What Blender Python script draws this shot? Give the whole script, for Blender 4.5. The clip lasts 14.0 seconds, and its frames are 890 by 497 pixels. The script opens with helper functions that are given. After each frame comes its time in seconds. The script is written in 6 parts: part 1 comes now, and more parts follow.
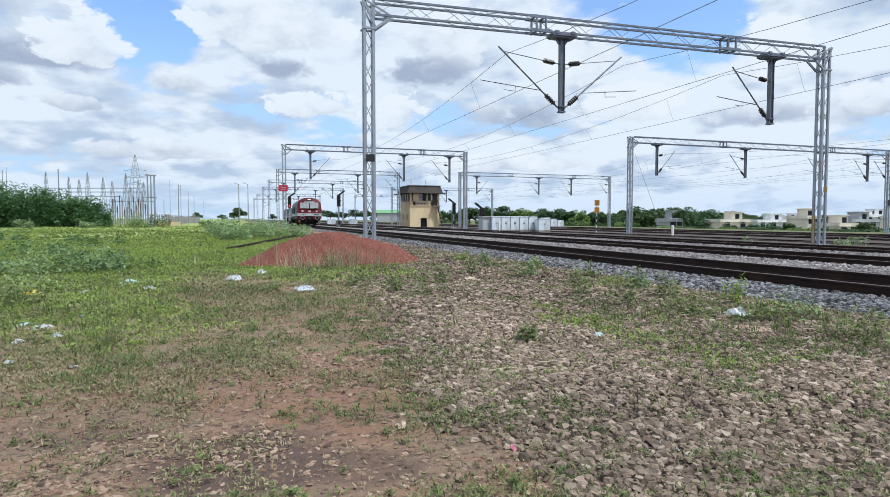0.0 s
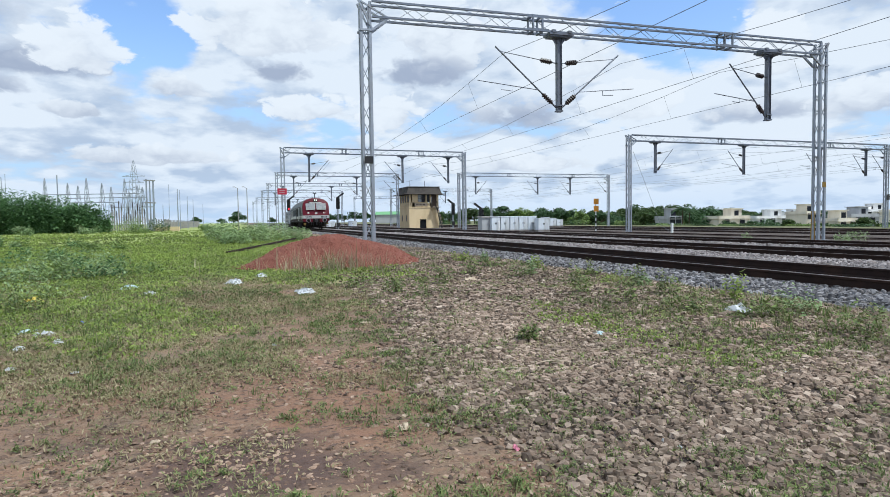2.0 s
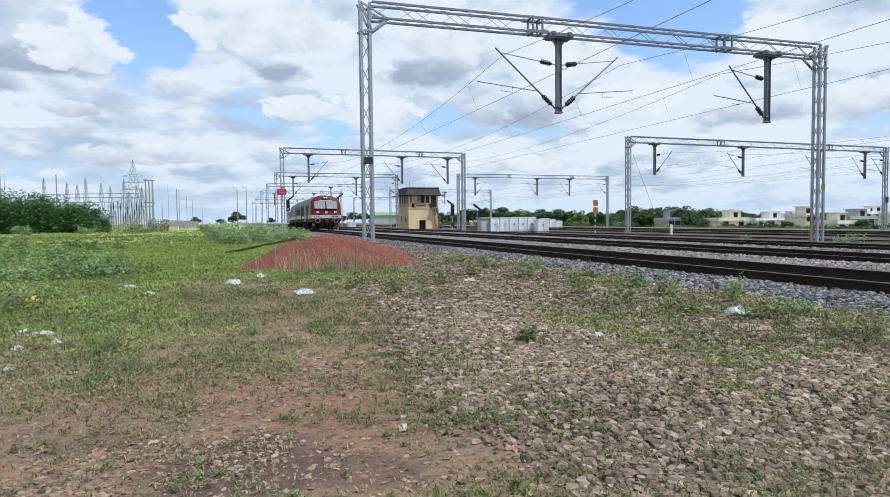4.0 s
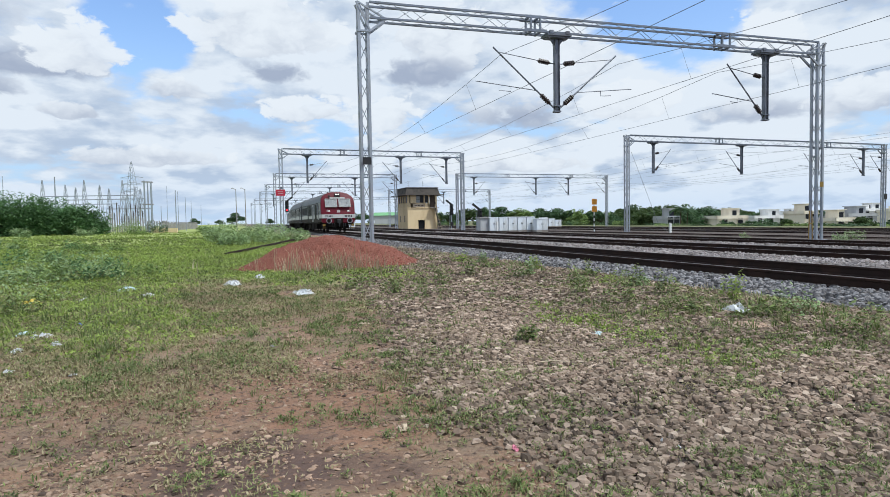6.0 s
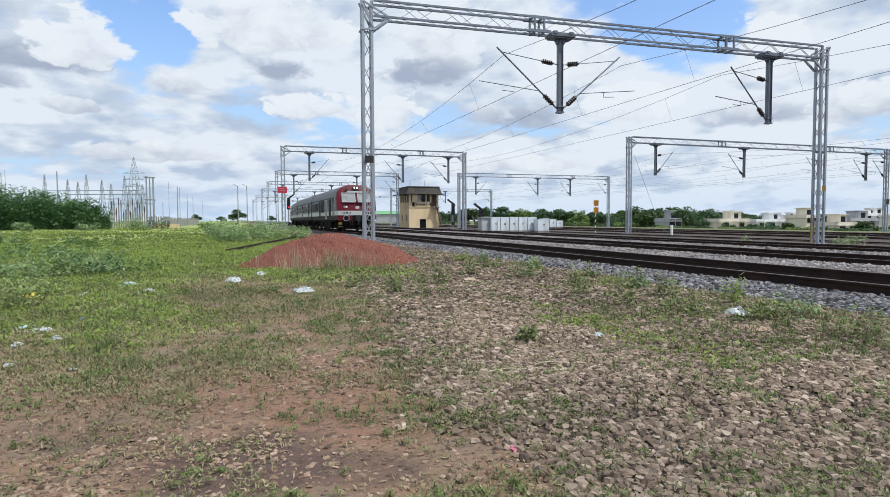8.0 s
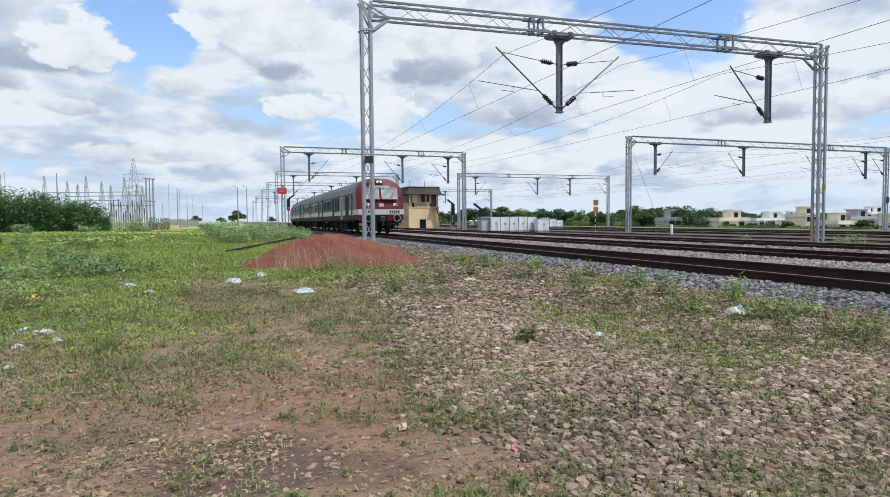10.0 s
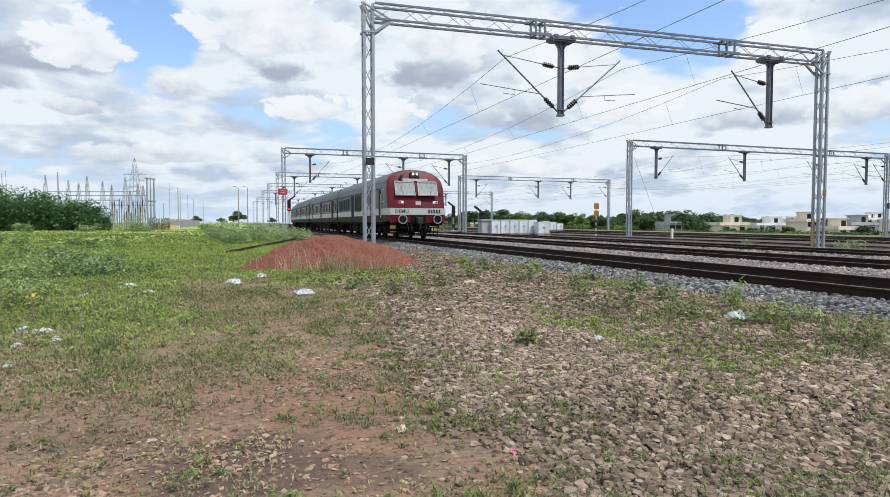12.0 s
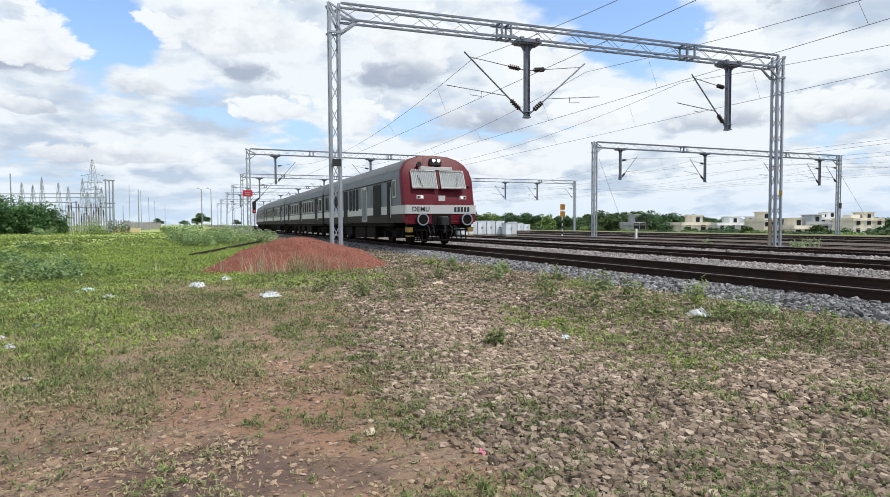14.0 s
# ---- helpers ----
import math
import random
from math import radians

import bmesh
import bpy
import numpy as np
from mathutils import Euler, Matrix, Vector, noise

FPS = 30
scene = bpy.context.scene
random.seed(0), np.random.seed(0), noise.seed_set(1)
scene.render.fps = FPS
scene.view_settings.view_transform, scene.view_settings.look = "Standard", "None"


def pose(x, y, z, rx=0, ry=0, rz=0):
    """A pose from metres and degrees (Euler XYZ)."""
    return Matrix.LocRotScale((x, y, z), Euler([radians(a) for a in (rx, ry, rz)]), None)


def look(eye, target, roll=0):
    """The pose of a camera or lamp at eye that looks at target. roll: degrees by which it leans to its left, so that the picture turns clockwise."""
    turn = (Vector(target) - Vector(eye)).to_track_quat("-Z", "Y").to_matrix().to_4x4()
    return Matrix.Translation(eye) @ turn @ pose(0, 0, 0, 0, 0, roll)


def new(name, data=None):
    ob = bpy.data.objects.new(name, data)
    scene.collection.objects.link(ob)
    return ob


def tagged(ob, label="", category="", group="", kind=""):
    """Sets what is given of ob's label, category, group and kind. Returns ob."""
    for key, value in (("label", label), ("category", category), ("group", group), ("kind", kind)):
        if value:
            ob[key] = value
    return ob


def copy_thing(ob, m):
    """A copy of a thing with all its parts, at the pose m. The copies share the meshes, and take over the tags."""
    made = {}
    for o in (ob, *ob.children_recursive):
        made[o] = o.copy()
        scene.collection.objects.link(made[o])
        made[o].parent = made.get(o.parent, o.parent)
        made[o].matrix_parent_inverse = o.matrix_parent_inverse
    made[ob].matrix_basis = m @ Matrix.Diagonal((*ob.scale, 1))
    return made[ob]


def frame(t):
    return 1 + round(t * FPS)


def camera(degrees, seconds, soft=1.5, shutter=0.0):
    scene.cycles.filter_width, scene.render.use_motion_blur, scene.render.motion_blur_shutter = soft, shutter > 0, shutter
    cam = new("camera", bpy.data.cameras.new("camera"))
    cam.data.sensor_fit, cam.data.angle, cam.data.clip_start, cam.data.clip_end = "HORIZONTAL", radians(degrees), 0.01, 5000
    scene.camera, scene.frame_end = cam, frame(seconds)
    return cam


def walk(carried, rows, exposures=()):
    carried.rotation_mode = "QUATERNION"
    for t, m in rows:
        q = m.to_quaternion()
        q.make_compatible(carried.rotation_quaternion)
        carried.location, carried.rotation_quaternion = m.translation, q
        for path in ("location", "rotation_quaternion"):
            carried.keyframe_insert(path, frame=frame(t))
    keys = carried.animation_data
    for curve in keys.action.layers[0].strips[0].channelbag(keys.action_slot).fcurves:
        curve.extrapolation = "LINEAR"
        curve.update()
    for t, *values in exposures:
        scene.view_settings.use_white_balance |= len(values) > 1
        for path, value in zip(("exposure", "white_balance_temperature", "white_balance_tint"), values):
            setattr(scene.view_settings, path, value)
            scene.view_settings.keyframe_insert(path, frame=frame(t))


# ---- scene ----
cam = camera(73.495, 14.0, soft=0.85)

# heading, pitch and lean of the hand-held camera, in degrees
EYE = (0.0, 0.0, 1.30)
TURNS = [
    (0.0, 19.218, -2.836, 0.000), (0.5, 19.265, -2.757, 0.141), (1.0, 19.273, -2.796, 0.314),
    (1.5, 19.285, -2.771, 0.460), (2.0, 19.237, -2.757, 0.835), (2.5, 19.245, -2.728, 0.535),
    (3.0, 19.205, -2.699, 0.507), (5.5, 19.434, -2.681, 0.958), (6.0, 19.385, -2.690, 1.005),
    (6.5, 19.423, -2.763, 0.928), (7.0, 19.311, -2.763, 0.903), (7.5, 19.227, -2.761, 0.505),
    (8.0, 19.286, -2.754, 0.262), (10.5, 19.285, -2.733, 0.528), (11.0, 19.194, -2.725, 0.409),
    (11.5, 19.155, -2.595, 0.176), (12.0, 19.264, -2.515, 0.030), (12.5, 19.817, -2.432, -0.040),
    (13.0, 20.452, -2.426, 0.116), (13.5, 21.233, -2.455, 0.258), (14.0, 22.333, -2.402, 0.303)]


def aim(yaw, pitch, lean):
    a, b = radians(yaw), radians(pitch)
    way = Vector((math.sin(a) * math.cos(b), math.cos(a) * math.cos(b), math.sin(b)))
    return look(EYE, Vector(EYE) + way, -lean)


walk(cam, [(t, aim(y, p, r)) for t, y, p, r in TURNS],
     exposures=[(0.0, -0.10, 5780, 6), (3.2, -0.12, 5820, 6), (7.0, -0.14, 5970, 7), (10.5, -0.10, 6120, 8), (12.5, -0.03, 6220, 7), (14.0, 0.02, 6250, 7)])

# ---------------------------------------------------------------- light
SUN_EL, SUN_AZ = 60.0, 140.0      # azimuth clockwise from +Y (along the tracks)
sun_data = bpy.data.lights.new("sun", "SUN")
sun_data.energy, sun_data.angle, sun_data.color = 3.9, radians(3), (1.0, 0.94, 0.84)
sun = new("sun", sun_data)
_az, _el = radians(SUN_AZ), radians(SUN_EL)
sun_way = Vector((math.sin(_az) * math.cos(_el), math.cos(_az) * math.cos(_el), math.sin(_el)))
sun.matrix_world = look(sun_way * 60, (0, 0, 0))


class Nodes:
    """Short hand for node trees."""

    def __init__(self, tree):
        self.t = tree
        tree.nodes.clear()

    def add(self, kind, ins=None, operation="", feature="", attribute=""):
        n = self.t.nodes.new(kind)
        if operation:
            n.operation = operation
        if feature:
            n.feature = feature
        if attribute:
            n.attribute_name = attribute
        for k, v in (ins or {}).items():
            self.put(n.inputs[k], v)
        return n

    def put(self, socket, v):
        if isinstance(v, bpy.types.NodeSocket):
            self.t.links.new(v, socket)
        elif isinstance(v, bpy.types.Node):
            self.t.links.new(v.outputs[0], socket)
        else:
            if socket.type == "RGBA" and len(v) == 3:
                v = (*v, 1)
            socket.default_value = v

    def math(self, op, a, b=0.0, clamp=False):
        n = self.add("ShaderNodeMath", {0: a, 1: b}, operation=op)
        n.use_clamp = clamp
        return n.outputs[0]

    def mix(self, f, a, b, blend="MIX"):
        n = self.t.nodes.new("ShaderNodeMix")
        n.data_type, n.blend_type = "RGBA", blend
        self.put(n.inputs[0], f), self.put(n.inputs[6], a), self.put(n.inputs[7], b)
        return n.outputs[2]

    def noise(self, vec, scale, detail=4.0, rough=0.55, w=None):
        n = self.add("ShaderNodeTexNoise", {"Vector": vec, "Scale": scale, "Detail": detail, "Roughness": rough})
        if w is not None:
            n.noise_dimensions = "4D"
            n.inputs["W"].default_value = w
        return n.outputs[0]

    def ramp(self, fac, lo, hi, smooth=True):
        n = self.add("ShaderNodeMapRange", {0: fac, 1: lo, 2: hi})
        n.interpolation_type = "SMOOTHSTEP" if smooth else "LINEAR"
        return n.outputs[0]


world = bpy.data.worlds.new("sky")
scene.world = world
world.use_nodes = True
N = Nodes(world.node_tree)
ray = N.add("ShaderNodeTexCoord").outputs["Generated"]
sep = N.add("ShaderNodeSeparateXYZ", {0: ray})
blue = N.add("ShaderNodeTexSky")
blue.sky_type, blue.sun_disc, blue.sun_elevation, blue.sun_rotation = "NISHITA", False, _el, _az
blue.air_density, blue.dust_density, blue.ozone_density = 1.0, 1.6, 1.5
blue = N.mix(1.0, blue.outputs[0], (0.23, 0.235, 0.25), "MULTIPLY")
# cumulus banks, flattened towards the horizon
high = N.math("MAXIMUM", sep.outputs[2], 0.0)
low = N.math("ADD", N.math("MULTIPLY", high, 1.25), 0.36)


def bent(v):
    swirl = N.add("ShaderNodeTexNoise", {"Vector": v, "Scale": 9.0, "Detail": 5.0}).outputs["Color"]
    push = N.add("ShaderNodeVectorMath", {0: swirl, 1: (0.12, 0.12, 0.12)}, operation="MULTIPLY").outputs[0]
    return N.add("ShaderNodeVectorMath", {0: v, 1: push}, operation="ADD").outputs[0]


def sky_at(lift):
    z = N.math("ADD", sep.outputs[2], lift)
    v = N.add("ShaderNodeCombineXYZ", {0: N.math("DIVIDE", sep.outputs[0], low), 1: N.math("DIVIDE", sep.outputs[1], low),
                                       2: N.math("MULTIPLY", N.math("DIVIDE", z, low), 1.9)}).outputs[0]
    big = N.noise(v, 2.0, 1.5, 0.5, 5.1)
    fine = N.noise(v, 5.6, 7.0, 0.57, 2.3)
    puff = 0.5
    for size_, share in ((6.0, 0.13), (14.0, 0.07)):
        cell = N.add("ShaderNodeTexVoronoi", {"Vector": bent(v), "Scale": size_}).outputs["Distance"]
        puff = N.math("ADD", puff, N.math("MULTIPLY", N.math("SUBTRACT", 0.5, cell), share * 4))
    mixed = N.math("ADD", N.math("MULTIPLY", big, 0.45), N.math("MULTIPLY", fine, 0.32))
    return N.math("SUBTRACT", N.math("ADD", mixed, N.math("MULTIPLY", puff, 0.23)), gaps)


def gap(azimuth, height, wide):
    """A break in the clouds round a bearing."""
    a, b = radians(azimuth), radians(height)
    to = (math.sin(a) * math.cos(b), math.cos(a) * math.cos(b), math.sin(b))
    near = N.add("ShaderNodeVectorMath", {0: ray, 1: to}, operation="DOT_PRODUCT").outputs["Value"]
    return N.ramp(near, math.cos(radians(wide)), 1.0)


gaps = 0.0
for g_ in ((41.5, 16.5, 7.0), (36.0, 20.5, 8.0), (-7.0, 17.5, 6.0), (-60.0, 35.0, 25.0), (150.0, 40.0, 30.0)):
    gaps = N.math("ADD", gaps, N.math("MULTIPLY", gap(*g_), 0.17))


here, above = sky_at(0.0), sky_at(0.05)
pale = N.ramp(sep.outputs[2], 0.32, 0.04)
blue = N.mix(N.math("MULTIPLY", pale, 0.75), blue, (0.56, 0.74, 0.97))
cover = N.ramp(here, 0.35, 0.435)
thick = N.ramp(above, 0.435, 0.69)
for g_ in ((53.0, 19.0, 13.0), (22.0, 13.0, 8.0), (2.0, 8.0, 9.0)):      # deeper clouds, grey underneath
    thick = N.math("ADD", thick, N.math("MULTIPLY", gap(*g_), 0.42))
relief = N.ramp(N.math("SUBTRACT", here, above), -0.11, 0.09)
lit = N.math("SUBTRACT", N.math("ADD", 0.62, N.math("MULTIPLY", relief, 0.44)), N.math("MULTIPLY", thick, 0.30))
lit = N.math("MAXIMUM", lit, 0.48)
cloud = N.mix(N.ramp(lit, 0.46, 0.90, False), (0.58, 0.66, 0.79), (0.97, 0.99, 1.02))
haze = N.ramp(sep.outputs[2], 0.10, -0.01)
sky = N.mix(cover, blue, cloud)
sky = N.mix(N.math("MULTIPLY", haze, 0.6), sky, (0.73, 0.85, 1.02))

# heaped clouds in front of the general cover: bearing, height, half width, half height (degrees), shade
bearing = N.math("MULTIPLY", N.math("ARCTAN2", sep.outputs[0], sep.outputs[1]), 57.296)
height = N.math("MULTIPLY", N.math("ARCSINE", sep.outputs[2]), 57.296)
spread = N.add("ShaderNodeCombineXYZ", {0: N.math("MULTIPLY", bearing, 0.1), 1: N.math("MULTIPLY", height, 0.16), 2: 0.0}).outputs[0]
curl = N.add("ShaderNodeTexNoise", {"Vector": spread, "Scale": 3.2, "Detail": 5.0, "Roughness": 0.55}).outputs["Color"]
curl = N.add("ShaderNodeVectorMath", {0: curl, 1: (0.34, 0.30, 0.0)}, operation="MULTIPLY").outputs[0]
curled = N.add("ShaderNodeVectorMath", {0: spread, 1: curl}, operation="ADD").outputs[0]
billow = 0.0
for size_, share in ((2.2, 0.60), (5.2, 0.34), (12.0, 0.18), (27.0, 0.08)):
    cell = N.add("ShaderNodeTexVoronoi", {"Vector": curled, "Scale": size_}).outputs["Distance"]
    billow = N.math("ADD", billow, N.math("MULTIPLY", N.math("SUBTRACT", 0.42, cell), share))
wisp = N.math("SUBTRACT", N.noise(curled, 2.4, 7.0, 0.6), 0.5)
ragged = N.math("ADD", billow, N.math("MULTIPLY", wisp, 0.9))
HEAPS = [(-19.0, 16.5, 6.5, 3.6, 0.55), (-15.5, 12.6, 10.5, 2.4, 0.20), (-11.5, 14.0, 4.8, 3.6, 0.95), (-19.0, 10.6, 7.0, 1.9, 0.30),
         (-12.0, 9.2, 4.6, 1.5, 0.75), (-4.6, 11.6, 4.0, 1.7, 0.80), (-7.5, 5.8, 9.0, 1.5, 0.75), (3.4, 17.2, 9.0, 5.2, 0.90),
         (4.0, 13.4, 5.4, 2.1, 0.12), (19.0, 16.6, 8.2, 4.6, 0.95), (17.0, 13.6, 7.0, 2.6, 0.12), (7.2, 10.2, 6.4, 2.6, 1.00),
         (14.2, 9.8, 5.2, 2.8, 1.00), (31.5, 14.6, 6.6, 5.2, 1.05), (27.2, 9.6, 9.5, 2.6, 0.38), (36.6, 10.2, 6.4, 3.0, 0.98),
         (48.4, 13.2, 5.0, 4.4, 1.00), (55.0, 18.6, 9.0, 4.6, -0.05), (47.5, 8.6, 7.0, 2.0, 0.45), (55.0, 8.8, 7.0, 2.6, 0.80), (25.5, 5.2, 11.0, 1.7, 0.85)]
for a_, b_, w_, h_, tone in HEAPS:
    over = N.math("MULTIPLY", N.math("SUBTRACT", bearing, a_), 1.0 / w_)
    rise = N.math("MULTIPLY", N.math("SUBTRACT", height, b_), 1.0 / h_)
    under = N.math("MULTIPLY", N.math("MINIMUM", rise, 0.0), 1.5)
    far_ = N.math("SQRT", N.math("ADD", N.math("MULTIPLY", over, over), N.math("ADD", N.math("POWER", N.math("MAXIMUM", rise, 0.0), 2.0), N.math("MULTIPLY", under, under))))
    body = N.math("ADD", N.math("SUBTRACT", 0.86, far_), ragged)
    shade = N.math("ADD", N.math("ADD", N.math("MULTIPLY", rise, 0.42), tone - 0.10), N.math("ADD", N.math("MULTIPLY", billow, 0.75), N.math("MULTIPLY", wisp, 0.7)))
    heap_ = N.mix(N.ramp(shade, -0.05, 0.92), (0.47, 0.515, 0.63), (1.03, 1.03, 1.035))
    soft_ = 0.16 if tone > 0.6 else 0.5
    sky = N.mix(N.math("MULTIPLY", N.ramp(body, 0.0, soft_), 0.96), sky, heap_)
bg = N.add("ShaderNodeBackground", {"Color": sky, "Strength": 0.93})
out = N.add("ShaderNodeOutputWorld", {0: bg})

# ---------------------------------------------------------------- materials


def material(name):
    m = bpy.data.materials.new(name)
    m.use_nodes = True
    n = Nodes(m.node_tree)
    return m, n


def finish(n, color, rough=0.8, metal=0.0, height=None, bump=0.3, dist=0.01, **more):
    b = n.add("ShaderNodeBsdfPrincipled", {"Base Color": color, "Roughness": rough, "Metallic": metal})
    for k, v in more.items():
        n.put(b.inputs[k.replace("_", " ")], v)
    if height is not None:
        n.put(b.inputs["Normal"], n.add("ShaderNodeBump", {"Height": height, "Strength": bump, "Distance": dist}).outputs[0])
    n.add("ShaderNodeOutputMaterial", {0: b})
    return b


def surface(name, color, rough=0.7, metal=0.0, scale=3.0, vary=0.25, dirt=None, dirty=0.5, dscale=1.2, bump=0.15, dist=0.005, coords="Object", streak=1.0, spec=0.4):
    """Painted, rusty, plastered or galvanised stuff: grain, a broad stain and fine relief."""
    m, n = material(name)
    v = n.add("ShaderNodeTexCoord").outputs[coords]
    fine = n.noise(v, scale * 9, 6, 0.6)
    sv = n.add("ShaderNodeMapping", {0: v, 3: (1, 1, 1 / streak)}).outputs[0]
    broad = n.noise(sv, dscale, 6, 0.62)
    k = n.math("ADD", 1 - vary / 2, n.math("MULTIPLY", fine, vary))
    c = n.mix(1.0, color, n.add("ShaderNodeCombineColor", {0: k, 1: k, 2: k}).outputs[0], "MULTIPLY")
    if dirt:
        c = n.mix(n.math("MULTIPLY", n.ramp(broad, 0.45, 0.68), dirty), c, dirt)
    r = n.math("ADD", rough - 0.08, n.math("MULTIPLY", broad, 0.16), True)
    finish(n, c, r, metal, fine, bump, dist, Specular_IOR_Level=spec)
    return m


def islands(name, colors, rough=0.85, scale=30.0, bump=0.3, trans=0.0, dist=0.004, patch=0.5):
    """Loose pieces (stones, leaves): a colour for each piece."""
    m, n = material(name)
    geo = n.add("ShaderNodeNewGeometry")
    ramp = n.add("ShaderNodeValToRGB", {0: geo.outputs["Random Per Island"]})
    el = ramp.color_ramp.elements
    while len(el) < len(colors):
        el.new(0.5)
    for i, c in enumerate(colors):
        el[i].position, el[i].color = i / (len(colors) - 1), (*c, 1)
    v = n.add("ShaderNodeTexCoord").outputs["Object"]
    fine = n.noise(v, scale, 5, 0.6)
    broad = n.ramp(n.noise(v, patch, 3, 0.6), 0.35, 0.68)
    k = n.math("ADD", 0.55, n.math("ADD", n.math("MULTIPLY", fine, 0.56), n.math("MULTIPLY", broad, 0.34)))
    c = n.mix(1.0, ramp.outputs[0], n.add("ShaderNodeCombineColor", {0: k, 1: k, 2: k}).outputs[0], "MULTIPLY")
    if trans:
        d = n.add("ShaderNodeBsdfPrincipled", {"Base Color": c, "Roughness": rough, "Specular IOR Level": 0.25})
        t = n.add("ShaderNodeBsdfTranslucent", {"Color": c})
        mx = n.add("ShaderNodeMixShader", {0: trans, 1: d.outputs[0], 2: t.outputs[0]})
        n.add("ShaderNodeOutputMaterial", {0: mx})
    else:
        finish(n, c, rough, 0, fine, bump, dist)
    return m


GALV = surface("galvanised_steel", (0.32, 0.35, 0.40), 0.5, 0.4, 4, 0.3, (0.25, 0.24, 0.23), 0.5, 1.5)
# Darker grey than the masts, for drop arms and brackets.
GALV_DARK = surface("dark_steel", (0.15, 0.165, 0.20), 0.5, 0.35, 4, 0.3, (0.08, 0.07, 0.065), 0.5, 1.5)
RAIL_RUST = surface("rusty_rail", (0.026, 0.017, 0.015), 0.85, 0.0, 5, 0.5, (0.05, 0.028, 0.02), 0.6, 2.0, 0.3, spec=0.15)
RAIL_HEAD = surface("worn_rail_head", (0.16, 0.13, 0.12), 0.42, 0.7, 5, 0.3, (0.07, 0.045, 0.035), 0.6, 1.0)
CONCRETE = surface("sleeper_concrete", (0.26, 0.25, 0.235), 0.9, 0, 6, 0.3, (0.12, 0.09, 0.07), 0.7, 1.5, 0.4)
WIRE = surface("copper_wire", (0.17, 0.18, 0.20), 0.6, 0.3)
INSUL = surface("brown_insulator", (0.035, 0.024, 0.022), 0.35)
BLACK = surface("black_paint", (0.018, 0.018, 0.02), 0.55, 0, 3, 0.4, (0.05, 0.045, 0.04), 0.4)
UNDER = surface("sooty_underframe", (0.009, 0.008, 0.008), 0.9, 0, 3, 0.5, (0.024, 0.019, 0.015), 0.6, 1.0, spec=0.12)
# Near-black colour that stands for the shade inside doorways, windows and louvres.
OPENING_SHADE = surface("opening_shade", (0.010, 0.011, 0.014), 0.7, 0, 3, 0.4, spec=0.15)
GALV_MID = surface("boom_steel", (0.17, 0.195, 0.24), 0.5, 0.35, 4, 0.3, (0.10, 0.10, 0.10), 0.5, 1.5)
RED = surface("train_red_paint", (0.098, 0.005, 0.014), 0.45, 0, 2, 0.12, (0.085, 0.010, 0.015), 0.5, 1.2, 0.03, spec=0.18)
CREAM = surface("train_white_band", (0.45, 0.455, 0.455), 0.42, 0, 2, 0.12, (0.45, 0.43, 0.40), 0.5, 1.2, 0.03)
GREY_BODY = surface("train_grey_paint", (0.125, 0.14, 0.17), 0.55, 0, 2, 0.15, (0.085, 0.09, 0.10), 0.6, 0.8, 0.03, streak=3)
ROOF = surface("train_roof_grey", (0.125, 0.132, 0.145), 0.7, 0, 2, 0.2, (0.085, 0.085, 0.085), 0.6, 0.8)
TAN_LOWER = surface("train_lower_grey", (0.022, 0.017, 0.017), 0.7, 0, 2, 0.3, (0.040, 0.030, 0.025), 0.7, 1.0, spec=0.2)
DARK_GLASS = surface("dark_window", (0.016, 0.019, 0.026), 0.3, 0, 2, 0.2, spec=0.25)
# Pale base and paler mottling are painted in as sky mirrored by the glass.
PANE = surface("cab_glass_sky_sheen", (0.30, 0.32, 0.33), 0.12, 0, 2, 0.25, (0.45, 0.47, 0.47), 0.5, 1.5)
YELLOW = surface("yellow_paint", (0.22, 0.14, 0.025), 0.6, 0, 3, 0.25, (0.2, 0.12, 0.03), 0.5)
ORANGE = surface("orange_board", (0.55, 0.24, 0.02), 0.6, 0, 3, 0.15, (0.4, 0.2, 0.03), 0.4)
WHITE = surface("white_paint", (0.70, 0.71, 0.70), 0.6, 0, 3, 0.15, (0.45, 0.43, 0.38), 0.5, 2.0)
BOX_WHITE = surface("cabinet_paint", (0.68, 0.73, 0.78), 0.55, 0, 3, 0.15, (0.34, 0.33, 0.30), 0.5, 1.5, streak=3)
RED_SIGN = surface("red_sign_paint", (0.40, 0.02, 0.05), 0.5, 0, 3, 0.15)
TAN_WALL = surface("tan_plaster", (0.68, 0.54, 0.33), 0.9, 0, 2, 0.2, (0.50, 0.37, 0.21), 0.45, 0.7, 0.2, streak=3)
DARK_ROOF = surface("mouldy_concrete", (0.075, 0.066, 0.058), 0.9, 0, 2, 0.4, (0.035, 0.032, 0.03), 0.85, 0.9, 0.3)
BROWN = surface("dark_brown_wood", (0.06, 0.04, 0.028), 0.7, 0, 3, 0.3)
PLASTIC = surface("litter_plastic", (0.46, 0.48, 0.50), 0.35, 0, 8, 0.3, (0.30, 0.28, 0.25), 0.6, 8.0)
STICK = surface("pale_stick", (0.46, 0.38, 0.28), 0.8, 0, 8, 0.3, (0.3, 0.22, 0.15), 0.5, 6.0)
HOUSE_A = surface("house_white", (0.76, 0.76, 0.75), 0.9, 0, 1, 0.15, (0.42, 0.40, 0.36), 0.5, 0.25, streak=3)
HOUSE_B = surface("house_cream", (0.72, 0.67, 0.56), 0.9, 0, 1, 0.15, (0.38, 0.32, 0.24), 0.5, 0.25, streak=3)
